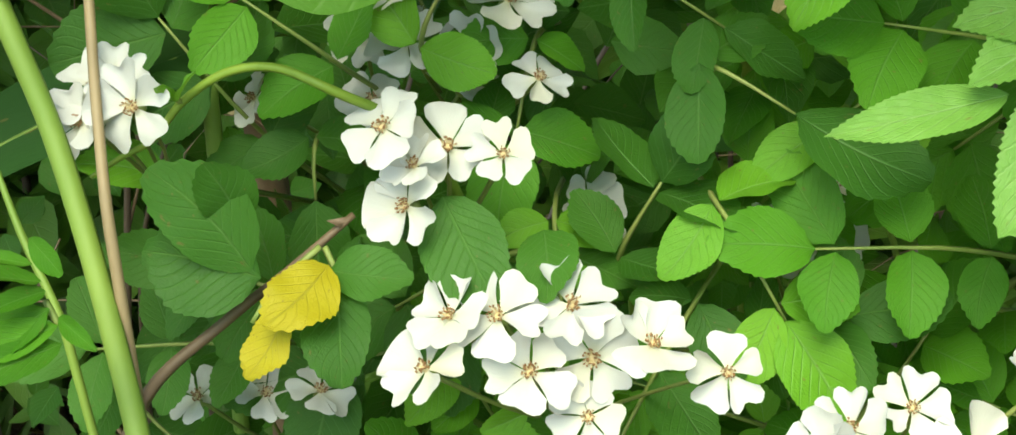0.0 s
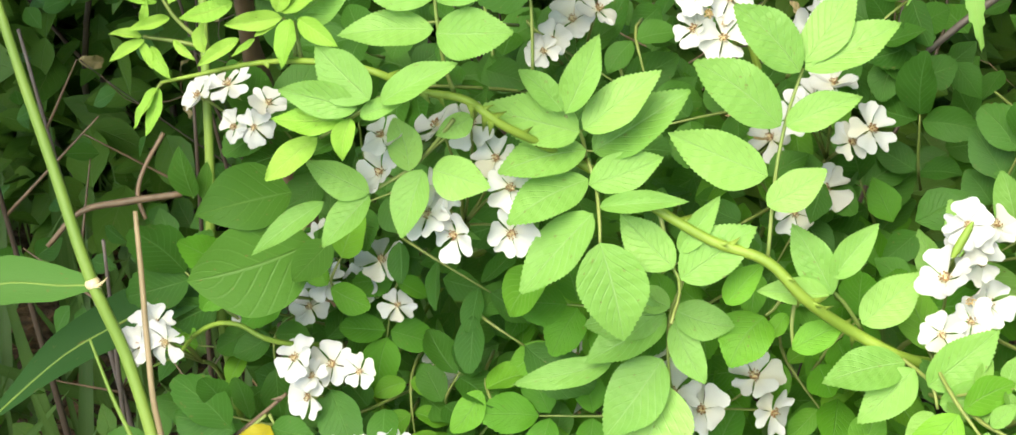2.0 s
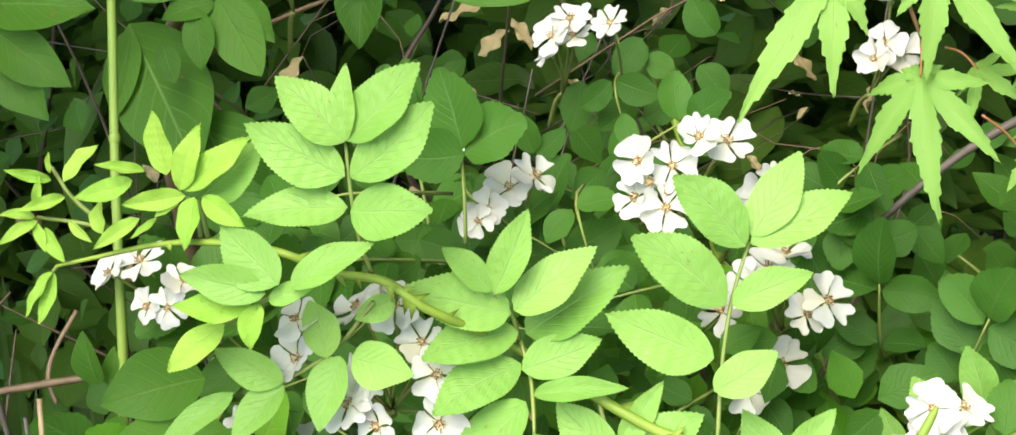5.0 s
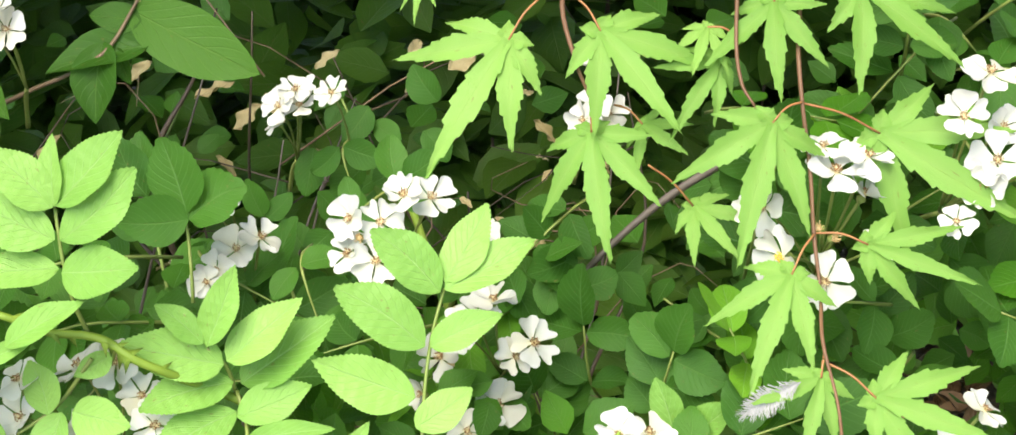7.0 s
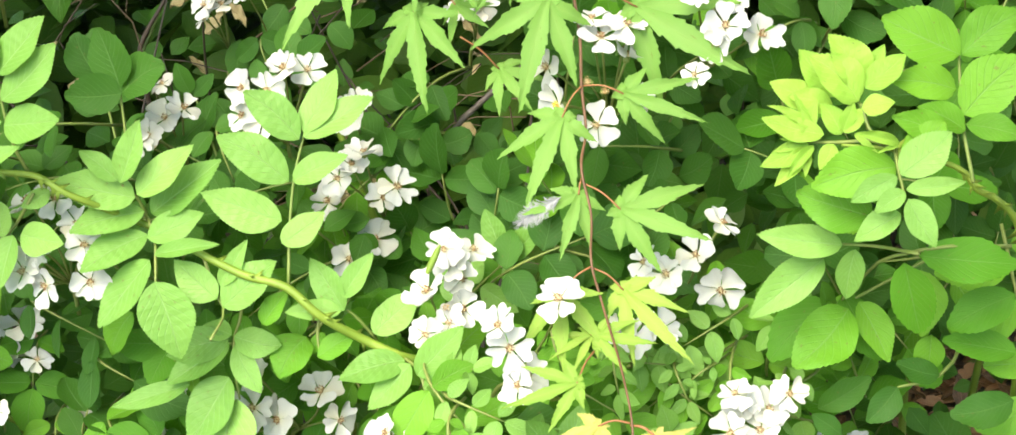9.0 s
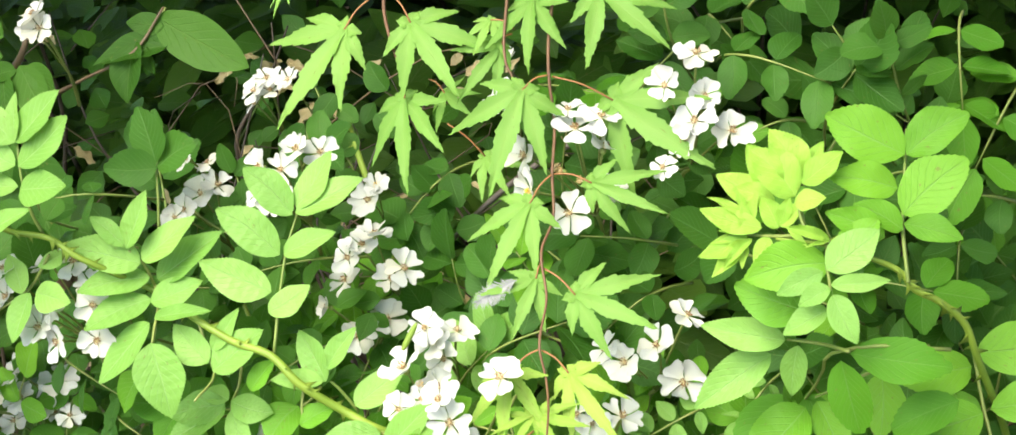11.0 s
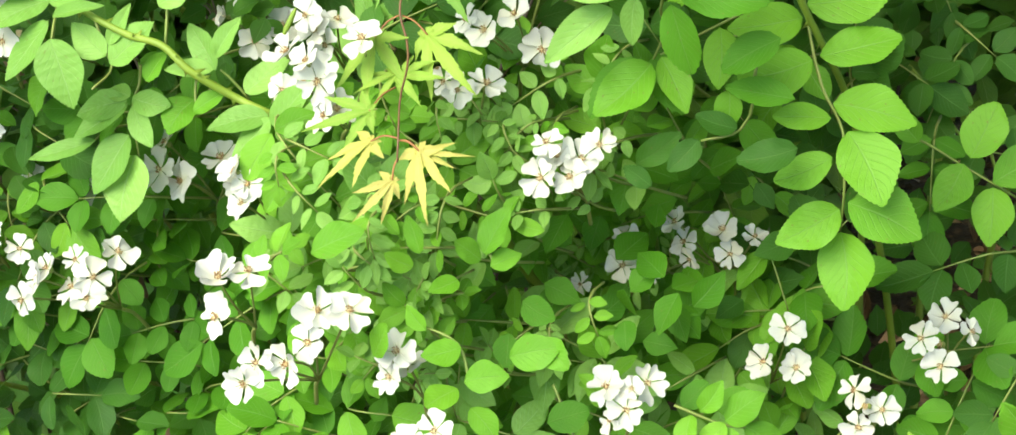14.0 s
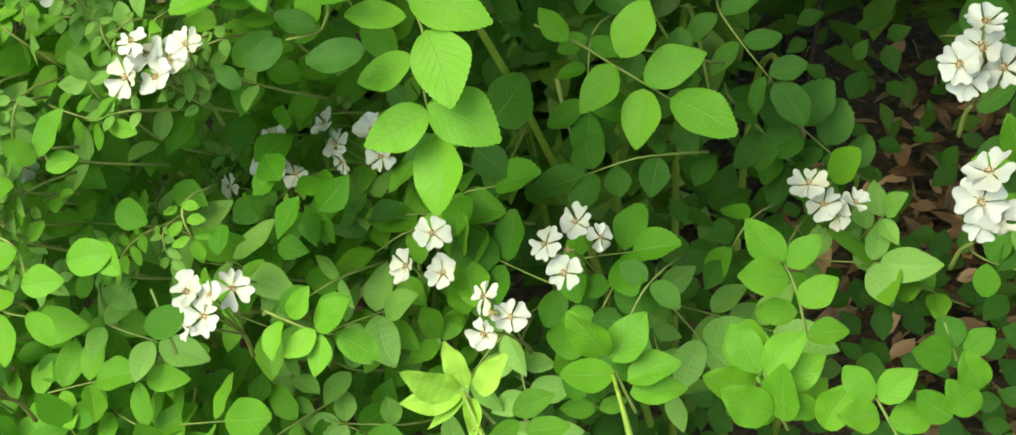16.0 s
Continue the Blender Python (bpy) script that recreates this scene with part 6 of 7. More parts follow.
flower_cluster((-0.130, 0.134, 0.905), [(-0.134, 0.077, 0.980, 0.0215), (-0.122, 0.077, 0.978, 0.0215), (-0.136, 0.074, 0.966, 0.0215), (-0.124, 0.068, 0.965, 0.0215), (-0.112, 0.078, 0.989, 0.0215), (-0.102, 0.086, 0.984, 0.0215), (-0.130, 0.069, 0.975, 0.0215, 2), (-0.124, 0.073, 0.969, 0.0215, 2)], 160)
flower_cluster((-0.198, 0.170, 0.877), [(-0.191, 0.117, 0.950, 0.0215), (-0.180, 0.117, 0.955, 0.0215), (-0.199, 0.109, 0.944, 0.0183), (-0.202, 0.102, 0.942, 0.0172)], 161)
flower_cluster((-0.212, 0.207, 0.888), [(-0.210, 0.145, 0.962, 0.0193), (-0.201, 0.152, 0.957, 0.0172)], 162)
flower_cluster((-0.192, 0.252, 0.921), [(-0.172, 0.192, 0.997, 0.0204), (-0.180, 0.189, 0.990, 0.0193), (-0.171, 0.192, 0.989, 0.0183), (-0.182, 0.191, 0.981, 0.0161)], 163)
flower_cluster((-0.155, 0.239, 0.930), [(-0.153, 0.179, 0.999, 0.0172)], 164)
flower_cluster((-0.301, 0.192, 0.983), [(-0.283, 0.131, 1.056, 0.0237), (-0.289, 0.134, 1.049, 0.0204), (-0.279, 0.128, 1.049, 0.0215)], 165)
flower_cluster((-0.044, 0.289, 0.906), [(-0.034, 0.227, 0.972, 0.0237), (-0.038, 0.220, 0.967, 0.0193), (-0.026, 0.230, 0.966, 0.0215), (-0.032, 0.234, 0.991, 0.0193)], 166, deep=True)
flower_cluster((0.049, 0.089, 0.927), [(0.025, 0.031, 0.999, 0.0226), (0.030, 0.015, 0.986, 0.0247, 1), (0.047, 0.021, 0.973, 0.0226), (0.051, 0.031, 1.012, 0.0237), (0.063, 0.035, 1.016, 0.0215), (0.063, 0.038, 1.000, 0.0215), (0.066, 0.027, 0.983, 0.0172), (0.047, 0.036, 1.020, 0.0172), (0.044, 0.022, 0.994, 0.0215, 2), (0.051, 0.030, 0.986, 0.0215, 2)], 167)
flower_cluster((0.087, 0.093, 0.953), [(0.108, 0.048, 1.042, 0.0215), (0.095, 0.030, 1.032, 0.0193), (0.112, 0.040, 1.024, 0.0183), (0.124, 0.035, 1.008, 0.0226), (0.108, 0.030, 1.015, 0.0215), (0.103, 0.027, 1.007, 0.0204), (0.093, 0.022, 0.995, 0.0150)], 168)
flower_cluster((0.071, 0.049, 0.851), [(0.090, -0.012, 0.919, 0.0215), (0.076, -0.021, 0.915, 0.0215), (0.101, -0.009, 0.899, 0.0237), (0.066, -0.016, 0.919, 0.0172), (0.103, 0.002, 0.928, 0.0193)], 169)
flower_cluster((0.048, 0.034, 0.821), [(0.072, -0.019, 0.885, 0.0226), (0.059, -0.028, 0.886, 0.0193), (0.053, -0.028, 0.891, 0.0172)], 170)
flower_cluster((0.109, 0.019, 0.785), [(0.108, -0.035, 0.851, 0.0215), (0.120, -0.036, 0.849, 0.0215), (0.102, -0.049, 0.846, 0.0215), (0.130, -0.034, 0.856, 0.0193), (0.105, -0.040, 0.861, 0.0183), (0.116, -0.045, 0.844, 0.0215)], 171)
flower_cluster((-0.038, 0.077, 0.841), [(-0.028, 0.016, 0.906, 0.0226), (-0.018, 0.025, 0.908, 0.0215), (-0.030, 0.012, 0.916, 0.0193), (-0.023, 0.015, 0.898, 0.0193), (-0.031, 0.021, 0.908, 0.0215, 2)], 172)
flower_cluster((-0.050, 0.050, 0.826), [(-0.038, -0.005, 0.902, 0.0247), (-0.022, -0.003, 0.891, 0.0237), (-0.039, -0.017, 0.886, 0.0183), (-0.028, -0.011, 0.888, 0.0193), (-0.029, -0.008, 0.895, 0.0215, 2)], 173)
flower_cluster((-0.012, -0.021, 0.848), [(0.008, -0.082, 0.915, 0.0226), (0.014, -0.079, 0.899, 0.0215), (0.030, -0.070, 0.931, 0.0226), (0.004, -0.081, 0.925, 0.0193), (0.011, -0.089, 0.900, 0.0193)], 174)
flower_cluster((-0.142, 0.080, 0.760), [(-0.140, 0.019, 0.825, 0.0261), (-0.107, 0.032, 0.825, 0.0272), (-0.099, 0.031, 0.808, 0.0225), (-0.128, 0.018, 0.818, 0.0249), (-0.140, 0.033, 0.836, 0.0213)], 175)
flower_cluster((-0.068, -0.005, 0.786), [(-0.055, -0.060, 0.859, 0.0204), (-0.048, -0.063, 0.853, 0.0193), (-0.051, -0.068, 0.845, 0.0193)], 176)
flower_cluster((-0.019, -0.100, 0.745), [(0.012, -0.145, 0.826, 0.0226), (0.030, -0.150, 0.829, 0.0226), (0.009, -0.155, 0.815, 0.0215), (0.001, -0.165, 0.810, 0.0237), (-0.014, -0.165, 0.810, 0.0204), (-0.020, -0.170, 0.802, 0.0215)], 177)
flower_cluster((-0.046, -0.102, 0.777), [(-0.026, -0.159, 0.852, 0.0237), (-0.012, -0.156, 0.853, 0.0226), (-0.027, -0.167, 0.836, 0.0226)], 178)
flower_cluster((0.106, 0.094, 0.679), [(0.121, 0.035, 0.750, 0.0215), (0.097, 0.030, 0.741, 0.0156), (0.123, 0.044, 0.765, 0.0175), (0.135, 0.036, 0.745, 0.0156)], 179, "shaded white rose flowers with creamy ageing petals")
flower_cluster((0.169, 0.116, 0.681), [(0.150, 0.057, 0.766, 0.0195), (0.154, 0.057, 0.753, 0.0195), (0.157, 0.053, 0.744, 0.0156), (0.176, 0.060, 0.759, 0.0224), (0.180, 0.055, 0.746, 0.0185), (0.193, 0.068, 0.750, 0.0156)], 180, "shaded white rose flowers with creamy ageing petals")
flower_cluster((0.182, 0.080, 0.629), [(0.212, 0.029, 0.712, 0.0215), (0.199, 0.015, 0.699, 0.0215), (0.216, 0.023, 0.690, 0.0215)], 181)
flower_cluster((0.298, 0.064, 0.647), [(0.284, 0.001, 0.723, 0.0215), (0.297, 0.018, 0.726, 0.0204), (0.310, 0.013, 0.720, 0.0172), (0.294, -0.004, 0.709, 0.0215), (0.294, 0.007, 0.716, 0.0215, 2)], 182)
flower_cluster((0.254, 0.043, 0.617), [(0.249, -0.008, 0.696, 0.0204), (0.263, -0.012, 0.686, 0.0204), (0.251, -0.022, 0.682, 0.0204), (0.255, -0.016, 0.691, 0.0215, 2)], 183)
flower_cluster((0.127, -0.044, 0.679), [(0.134, -0.099, 0.756, 0.0215), (0.152, -0.089, 0.752, 0.0215), (0.144, -0.107, 0.748, 0.0204), (0.136, -0.109, 0.743, 0.0150), (0.147, -0.101, 0.756, 0.0150)], 184)
flower_cluster((0.389, 0.216, 0.585), [(0.402, 0.159, 0.669, 0.0237), (0.410, 0.157, 0.656, 0.0215), (0.419, 0.157, 0.648, 0.0193), (0.428, 0.163, 0.654, 0.0193)], 185)
flower_cluster((0.032, -0.080, 0.720), [(0.045, -0.138, 0.800, 0.0215), (0.046, -0.131, 0.788, 0.0193), (0.041, -0.143, 0.789, 0.0193)], 186)
flower_cluster((0.064, -0.148, 0.713), [(0.068, -0.208, 0.782, 0.0258), (0.072, -0.213, 0.768, 0.0237), (0.079, -0.199, 0.798, 0.0193), (0.085, -0.202, 0.786, 0.0150), (0.068, -0.206, 0.793, 0.0215)], 187)
flower_cluster((0.014, 0.015, 0.722), [(0.023, -0.042, 0.794, 0.0193)], 188, deep=True)
flower_cluster((0.488, 0.089, 0.737), [(0.499, 0.039, 0.810, 0.0279), (0.489, 0.026, 0.808, 0.0237), (0.500, 0.036, 0.824, 0.0237), (0.509, 0.033, 0.802, 0.0258), (0.493, 0.025, 0.799, 0.0193)], 189)
flower_cluster((0.484, 0.058, 0.675), [(0.503, 0.005, 0.762, 0.0258), (0.499, -0.000, 0.749, 0.0258), (0.507, -0.001, 0.740, 0.0237), (0.500, -0.002, 0.738, 0.0193)], 190)
flower_cluster((0.299, 0.290, 0.865), [(0.294, 0.229, 0.934, 0.0258)], 191)
flower_cluster((-0.108, 0.174, 0.884), [(-0.088, 0.113, 0.947, 0.0237), (-0.084, 0.116, 0.954, 0.0172, 1)], 192)

# ---- the maple twig ----
maple = thing("maple_tree", (1.350, 1.300, 0), "young Japanese maple with a drooping reddish twig of green lobed leaves", "tree")
tube("trunk", [(1.3500, 1.3000, 0.0000, 0.0300), (1.3200, 1.2500, 0.7000, 0.0260), (1.3300, 1.1500, 1.3500, 0.0180), (0.7500, 0.7500, 1.8500, 0.0080), (0.0911, 0.2631, 1.6000, 0.0050), (0.0411, 0.0931, 1.2488, 0.0025)], MAT_WOOD, maple, "thin dark trunk", sides=8)
tube("twig", [(0.0411, 0.0931, 1.2488, 0.0022), (0.0399, 0.0559, 1.0707, 0.0009), (0.0384, 0.0468, 1.0541, 0.0009), (0.0389, 0.0369, 1.0365, 0.0008), (0.0412, 0.0294, 1.0144, 0.0008), (0.0411, 0.0158, 0.9949, 0.0008), (0.0423, 0.0046, 0.9771, 0.0007), (0.0402, -0.0168, 0.9678, 0.0007), (0.0438, -0.0293, 0.9512, 0.0006), (0.0437, -0.0509, 0.9365, 0.0006), (0.0471, -0.0576, 0.9232, 0.0006), (0.0571, -0.1119, 0.9135, 0.0005), (0.0597, -0.1297, 0.9028, 0.0005), (0.0590, -0.1331, 0.8950, 0.0004)], MAT_MAPLE_TWIG, maple, "hanging reddish-brown twig", sides=7)
tube("twig", [(0.0411, 0.0931, 1.2488, 0.0018), (-0.0459, 0.0601, 1.0740, 0.0010), (-0.0415, 0.0506, 1.0497, 0.0008), (-0.0371, 0.0485, 1.0378, 0.0006)], MAT_MAPLE_TWIG, maple, "hanging reddish-brown twig", sides=7)
tube("twig", [(0.0411, 0.0931, 1.2488, 0.0016), (0.0174, 0.0568, 1.0713, 0.0008), (0.0176, 0.0402, 1.0435, 0.0007), (0.0218, 0.0352, 1.0365, 0.0005)], MAT_MAPLE_TWIG, maple, "hanging reddish-brown twig", sides=7)
maple_leaf(maple, (-0.0545, 0.0620, 1.0719), (-0.0661, 0.0526, 1.0594), (-0.1031, 0.0278, 1.0236), 135, "green", 1)
maple_leaf(maple, (-0.0412, 0.0628, 1.0719), (-0.0324, 0.0553, 1.0607), (-0.0013, 0.0302, 1.0246), 136, "green", 1)
maple_leaf(maple, (-0.0368, 0.0513, 1.0368), (-0.0368, 0.0448, 1.0252), (-0.0356, 0.0172, 0.9847), 137, "green", 1)
maple_leaf(maple, (0.0337, 0.0626, 1.0776), (0.0305, 0.0551, 1.0694), (0.0262, 0.0294, 1.0347), 138, "green", 1)
maple_leaf(maple, (0.0387, 0.0361, 1.0373), (0.0273, 0.0287, 1.0325), (0.0082, 0.0038, 0.9903), 139, "green", 1)
maple_leaf(maple, (0.0398, 0.0399, 1.0355), (0.0681, 0.0416, 1.0223), (0.1137, 0.0177, 0.9911), 140, "green", 1)
maple_leaf(maple, (0.0410, 0.0145, 0.9949), (0.0319, 0.0037, 0.9845), (0.0108, -0.0230, 0.9528), 141, "green", 0.9)
maple_leaf(maple, (0.0418, 0.0167, 0.9944), (0.0602, 0.0137, 0.9906), (0.1021, -0.0001, 0.9783), 142, "green", 0.75)
maple_leaf(maple, (0.0409, -0.0174, 0.9643), (0.0386, -0.0249, 0.9586), (0.0247, -0.0470, 0.9352), 143, "green", 0.95)
maple_leaf(maple, (0.0410, -0.0197, 0.9617), (0.0570, -0.0281, 0.9520), (0.1012, -0.0408, 0.9393), 144, "green", 0.95)
maple_leaf(maple, (-0.0162, 0.0443, 1.0118), (0.0007, 0.0464, 0.9938), (0.0191, 0.0242, 0.9776), 145, "green", 0.95)
maple_leaf(maple, (-0.0278, 0.0598, 1.0304), (-0.0177, 0.0508, 1.0256), (-0.0019, 0.0371, 1.0139), 146, "green", 1.2)
maple_leaf(maple, (0.0561, 0.0647, 1.0810), (0.0623, 0.0579, 1.0724), (0.0971, 0.0371, 1.0399), 147, "green", 1)
maple_leaf(maple, (0.0184, 0.0598, 1.0545), (0.0070, 0.0606, 1.0591), (-0.0004, 0.0444, 1.0433), 148, "green", 1)
maple_leaf(maple, (-0.0997, 0.0669, 1.0889), (-0.0968, 0.0609, 1.0819), (-0.1008, 0.0462, 1.0680), 149, "green", 0.8)
maple_leaf(maple, (0.0164, 0.0627, 1.0512), (0.0116, 0.0574, 1.0468), (-0.0116, 0.0397, 1.0274), 150, "green", 0.9)
maple_leaf(maple, (0.0432, -0.0485, 0.9346), (0.0304, -0.0551, 0.9258), (0.0307, -0.0844, 0.8989), 151, "lime", 1)
maple_leaf(maple, (0.0441, -0.0488, 0.9341), (0.0570, -0.0547, 0.9257), (0.0828, -0.0855, 0.9032), 152, "lime", 0.75)
maple_leaf(maple, (0.0427, -0.0628, 0.9115), (0.0451, -0.0687, 0.9115), (0.0700, -0.0821, 0.9113), 153, "lime", 0.9)
maple_leaf(maple, (0.0436, -0.0753, 0.9077), (0.0365, -0.0963, 0.9048), (0.0043, -0.1052, 0.8983), 154, "lime", 0.85)
maple_leaf(maple, (0.0430, -0.0621, 0.9120), (0.0423, -0.0682, 0.9114), (0.0229, -0.0821, 0.9068), 155, "lime", 0.8)
maple_leaf(maple, (0.0588, -0.1258, 0.9035), (0.0458, -0.1256, 0.9024), (0.0217, -0.1409, 0.8866), 156, "pale", 0.8)
maple_leaf(maple, (0.0591, -0.1263, 0.9028), (0.0690, -0.1300, 0.8992), (0.0728, -0.1478, 0.8696), 157, "pale", 0.8)
maple_leaf(maple, (0.0586, -0.1298, 0.8956), (0.0559, -0.1348, 0.8872), (0.0395, -0.1495, 0.8720), 158, "pale", 0.7)
maple_leaf(maple, (0.0588, -0.1263, 0.9028), (0.0696, -0.1302, 0.8983), (0.0953, -0.1303, 0.8950), 159, "pale", 0.5)

# ---- reeds and twigs ----
reed = thing("reed_stalk", (-0.297, 0.064, 0), "tall green reed stalk with a long blade leaf", "reed")
tube("stem", [(-0.2970, 0.0641, 0.0000, 0.0040), (-0.3470, -0.0359, 0.7569, 0.0029), (-0.3557, -0.0213, 0.7882, 0.0028), (-0.3739, 0.0027, 0.8403, 0.0027), (-0.3872, 0.0124, 0.8720, 0.0027), (-0.4061, 0.0359, 0.9152, 0.0025), (-0.4240, 0.0577, 0.9556, 0.0022), (-0.4377, 0.0760, 0.9888, 0.0020), (-0.4558, 0.1008, 1.0338, 0.0018)], MAT_REED_STEM, reed, sides=9)
long_blade(reed, [(-0.3865, 0.0121, 0.8709, 0.0030), (-0.4017, 0.0105, 0.8708, 0.0080), (-0.4226, 0.0091, 0.8721, 0.0110), (-0.4529, 0.0030, 0.8660, 0.0090), (-0.4943, -0.0091, 0.8499, 0.0010)], MAT_BRIGHT_REED)
tube("joint", [(-0.3860, 0.0115, 0.8692, 0.0027), (-0.3864, 0.0118, 0.8702, 0.0034), (-0.3869, 0.0122, 0.8713, 0.0035), (-0.3875, 0.0127, 0.8726, 0.0027)], MAT_FILAMENT, reed, "pale papery sheath at the joint", sides=9, steps=2)
for k in range(5):
    tube("sheath_hair", [(-0.3858, 0.0100, 0.8710, 0.0004), (-0.3838 + 0.0006 * k, 0.0085, 0.8716 + 0.0005 * k, 0.0003), (-0.3815 + 0.0010 * k, 0.0085, 0.8712 + 0.0014 * k, 0.0001)], MAT_FILAMENT, reed, sides=4, steps=2)
bamboo = thing("reed_stalk", (-0.322, 0.158, 0), "slender pale green reed stalk behind the rose", "reed")
tube("stem", [(-0.3221, 0.1583, 0.0000, 0.0035), (-0.3521, 0.0583, 0.8477, 0.0023), (-0.3481, 0.0665, 0.9004, 0.0021), (-0.3499, 0.0933, 0.9665, 0.0020), (-0.3521, 0.1109, 0.9972, 0.0019), (-0.3530, 0.1421, 1.0707, 0.0017), (-0.3549, 0.1775, 1.1516, 0.0012)], MAT_REED_STEM, bamboo, sides=8)
tube("joint", [(-0.3526, 0.1288, 1.0393, 0.0018), (-0.3527, 0.1293, 1.0406, 0.0023), (-0.3527, 0.1299, 1.0420, 0.0023), (-0.3527, 0.1305, 1.0433, 0.0018)], MAT_REED_STEM, bamboo, "pale swollen joint ring", sides=8, steps=2)
tube("joint", [(-0.3506, 0.0992, 0.9769, 0.0020), (-0.3507, 0.0999, 0.9781, 0.0025), (-0.3508, 0.1007, 0.9795, 0.0025), (-0.3509, 0.1014, 0.9807, 0.0020)], MAT_REED_STEM, bamboo, "pale swollen joint ring", sides=8, steps=2)
tube("joint", [(-0.3495, 0.0637, 0.8824, 0.0022), (-0.3494, 0.0639, 0.8838, 0.0028), (-0.3492, 0.0642, 0.8854, 0.0028), (-0.3491, 0.0644, 0.8867, 0.0022)], MAT_REED_STEM, bamboo, "pale swollen joint ring", sides=8, steps=2)
tube("joint", [(-0.3461, 0.0786, 0.6760, 0.0025), (-0.3461, 0.0784, 0.6774, 0.0033), (-0.3462, 0.0782, 0.6790, 0.0033), (-0.3462, 0.0781, 0.6804, 0.0025)], MAT_REED_STEM, bamboo, "pale swollen joint ring", sides=8, steps=2)
dark_reed = thing("reed_leaf", (-0.366, 0.078, 0.832), "broad dark green reed blade", "reed")
long_blade(dark_reed, [(-0.3430, 0.1427, 0.8228, 0.0060), (-0.3608, 0.0603, 0.8410, 0.0110), (-0.3944, 0.0498, 0.8265, 0.0125), (-0.4238, 0.0397, 0.8119, 0.0100), (-0.4552, 0.0246, 0.7878, 0.0030)], MAT_REED)
dry_stem = thing("dry_stem", (-0.339, 0.090, 0), "dry brown upright stem", "twig")
tube("stem", [(-0.3390, 0.0897, 0.0000, 0.0030), (-0.3590, -0.0103, 0.8227, 0.0014), (-0.3635, 0.0037, 0.8460, 0.0013), (-0.3677, 0.0203, 0.8731, 0.0013), (-0.3714, 0.0335, 0.8948, 0.0011)], MAT_DRY, dry_stem, sides=7)
side_cane = thing("rose_cane", (-0.341, 0.140, 0), "thin brown rose shoot with a yellowing leaf", "rose branch")
tube("cane", [(-0.3407, 0.1399, 0.0000, 0.0030), (-0.3507, 0.0999, 0.5000, 0.0025), (-0.3607, -0.0201, 0.7644, 0.0018), (-0.3542, -0.0108, 0.7820, 0.0016), (-0.3377, -0.0023, 0.7957, 0.0014), (-0.3222, 0.0047, 0.8069, 0.0012), (-0.3077, 0.0117, 0.8180, 0.0009)], MAT_TWIG, side_cane, sides=6, thorns=5)
compound_leaf(side_cane, [(-0.3139, 0.0004, 0.8147), (-0.3243, -0.0049, 0.8063), (-0.3290, -0.0087, 0.7994)], [(-0.3115, -0.0031, 0.8118, -0.3237, -0.0196, 0.8042, 1.2), (-0.3205, -0.0110, 0.8035, -0.3292, -0.0190, 0.7905, 1.2)], "yellow", seed=216)
compound_leaf(side_cane, [(-0.3283, -0.0039, 0.8090), (-0.3360, -0.0033, 0.8118)], [(-0.3268, -0.0058, 0.8094, -0.3541, -0.0047, 0.8154, 1.25), (-0.3288, -0.0053, 0.8108, -0.3509, -0.0046, 0.8356, 1.0), (-0.3319, -0.0013, 0.8195, -0.3378, -0.0061, 0.8375, 1.1)], "deep", seed=217)
compound_leaf(side_cane, [(-0.3133, 0.0022, 0.8138), (-0.3093, -0.0009, 0.8067)], [(-0.3099, -0.0023, 0.8086, -0.3062, -0.0244, 0.7914, 0.9), (-0.2861, 0.0080, 0.8245, -0.2730, -0.0105, 0.8062, 1.0), (-0.2628, 0.0066, 0.8170, -0.2614, -0.0121, 0.8073, 1.1), (-0.3119, -0.0019, 0.8098, -0.2916, -0.0067, 0.8102, 1.0)], "deep", seed=218)
arching_shoot = thing("rose_shoot", (-0.300, 0.150, 0), "thin green arching rose shoot with a small pale leaf", "rose branch")
tube("shoot", [(-0.300, 0.150, 0, 0.0025), (-0.285, 0.110, 0.60, 0.0018), (-0.290, 0.035, 0.825, 0.0014), (-0.3110, 0.0061, 0.8511, 0.0012), (-0.3239, 0.0103, 0.8545, 0.0011), (-0.3351, 0.0124, 0.8526, 0.0011), (-0.3462, 0.0122, 0.8454, 0.0010), (-0.3543, 0.0112, 0.8361, 0.0009), (-0.3624, 0.0122, 0.8313, 0.0007), (-0.3702, 0.0131, 0.8261, 0.0005)], MAT_CANE, arching_shoot, sides=7, steps=8)
compound_leaf(arching_shoot, [(-0.3462, 0.0122, 0.8454), (-0.3470, 0.0105, 0.8466)], [(-0.3466, 0.0105, 0.8462, -0.3395, 0.0020, 0.8560, 0.6), (-0.3470, 0.0105, 0.8462, -0.3490, 0.0015, 0.8525, 0.5)], "fresh", seed=231)
herb = thing("herb", (-0.375, -0.003, 0.000), "small feathery green herb", "plant")
tube("stem", [(-0.3753, 0.0570, 0.0000, 0.0015), (-0.3753, -0.0030, 0.7929, 0.0012), (-0.3866, 0.0066, 0.8146, 0.0010), (-0.3970, 0.0172, 0.8380, 0.0006)], MAT_REED_STEM, herb, sides=5)
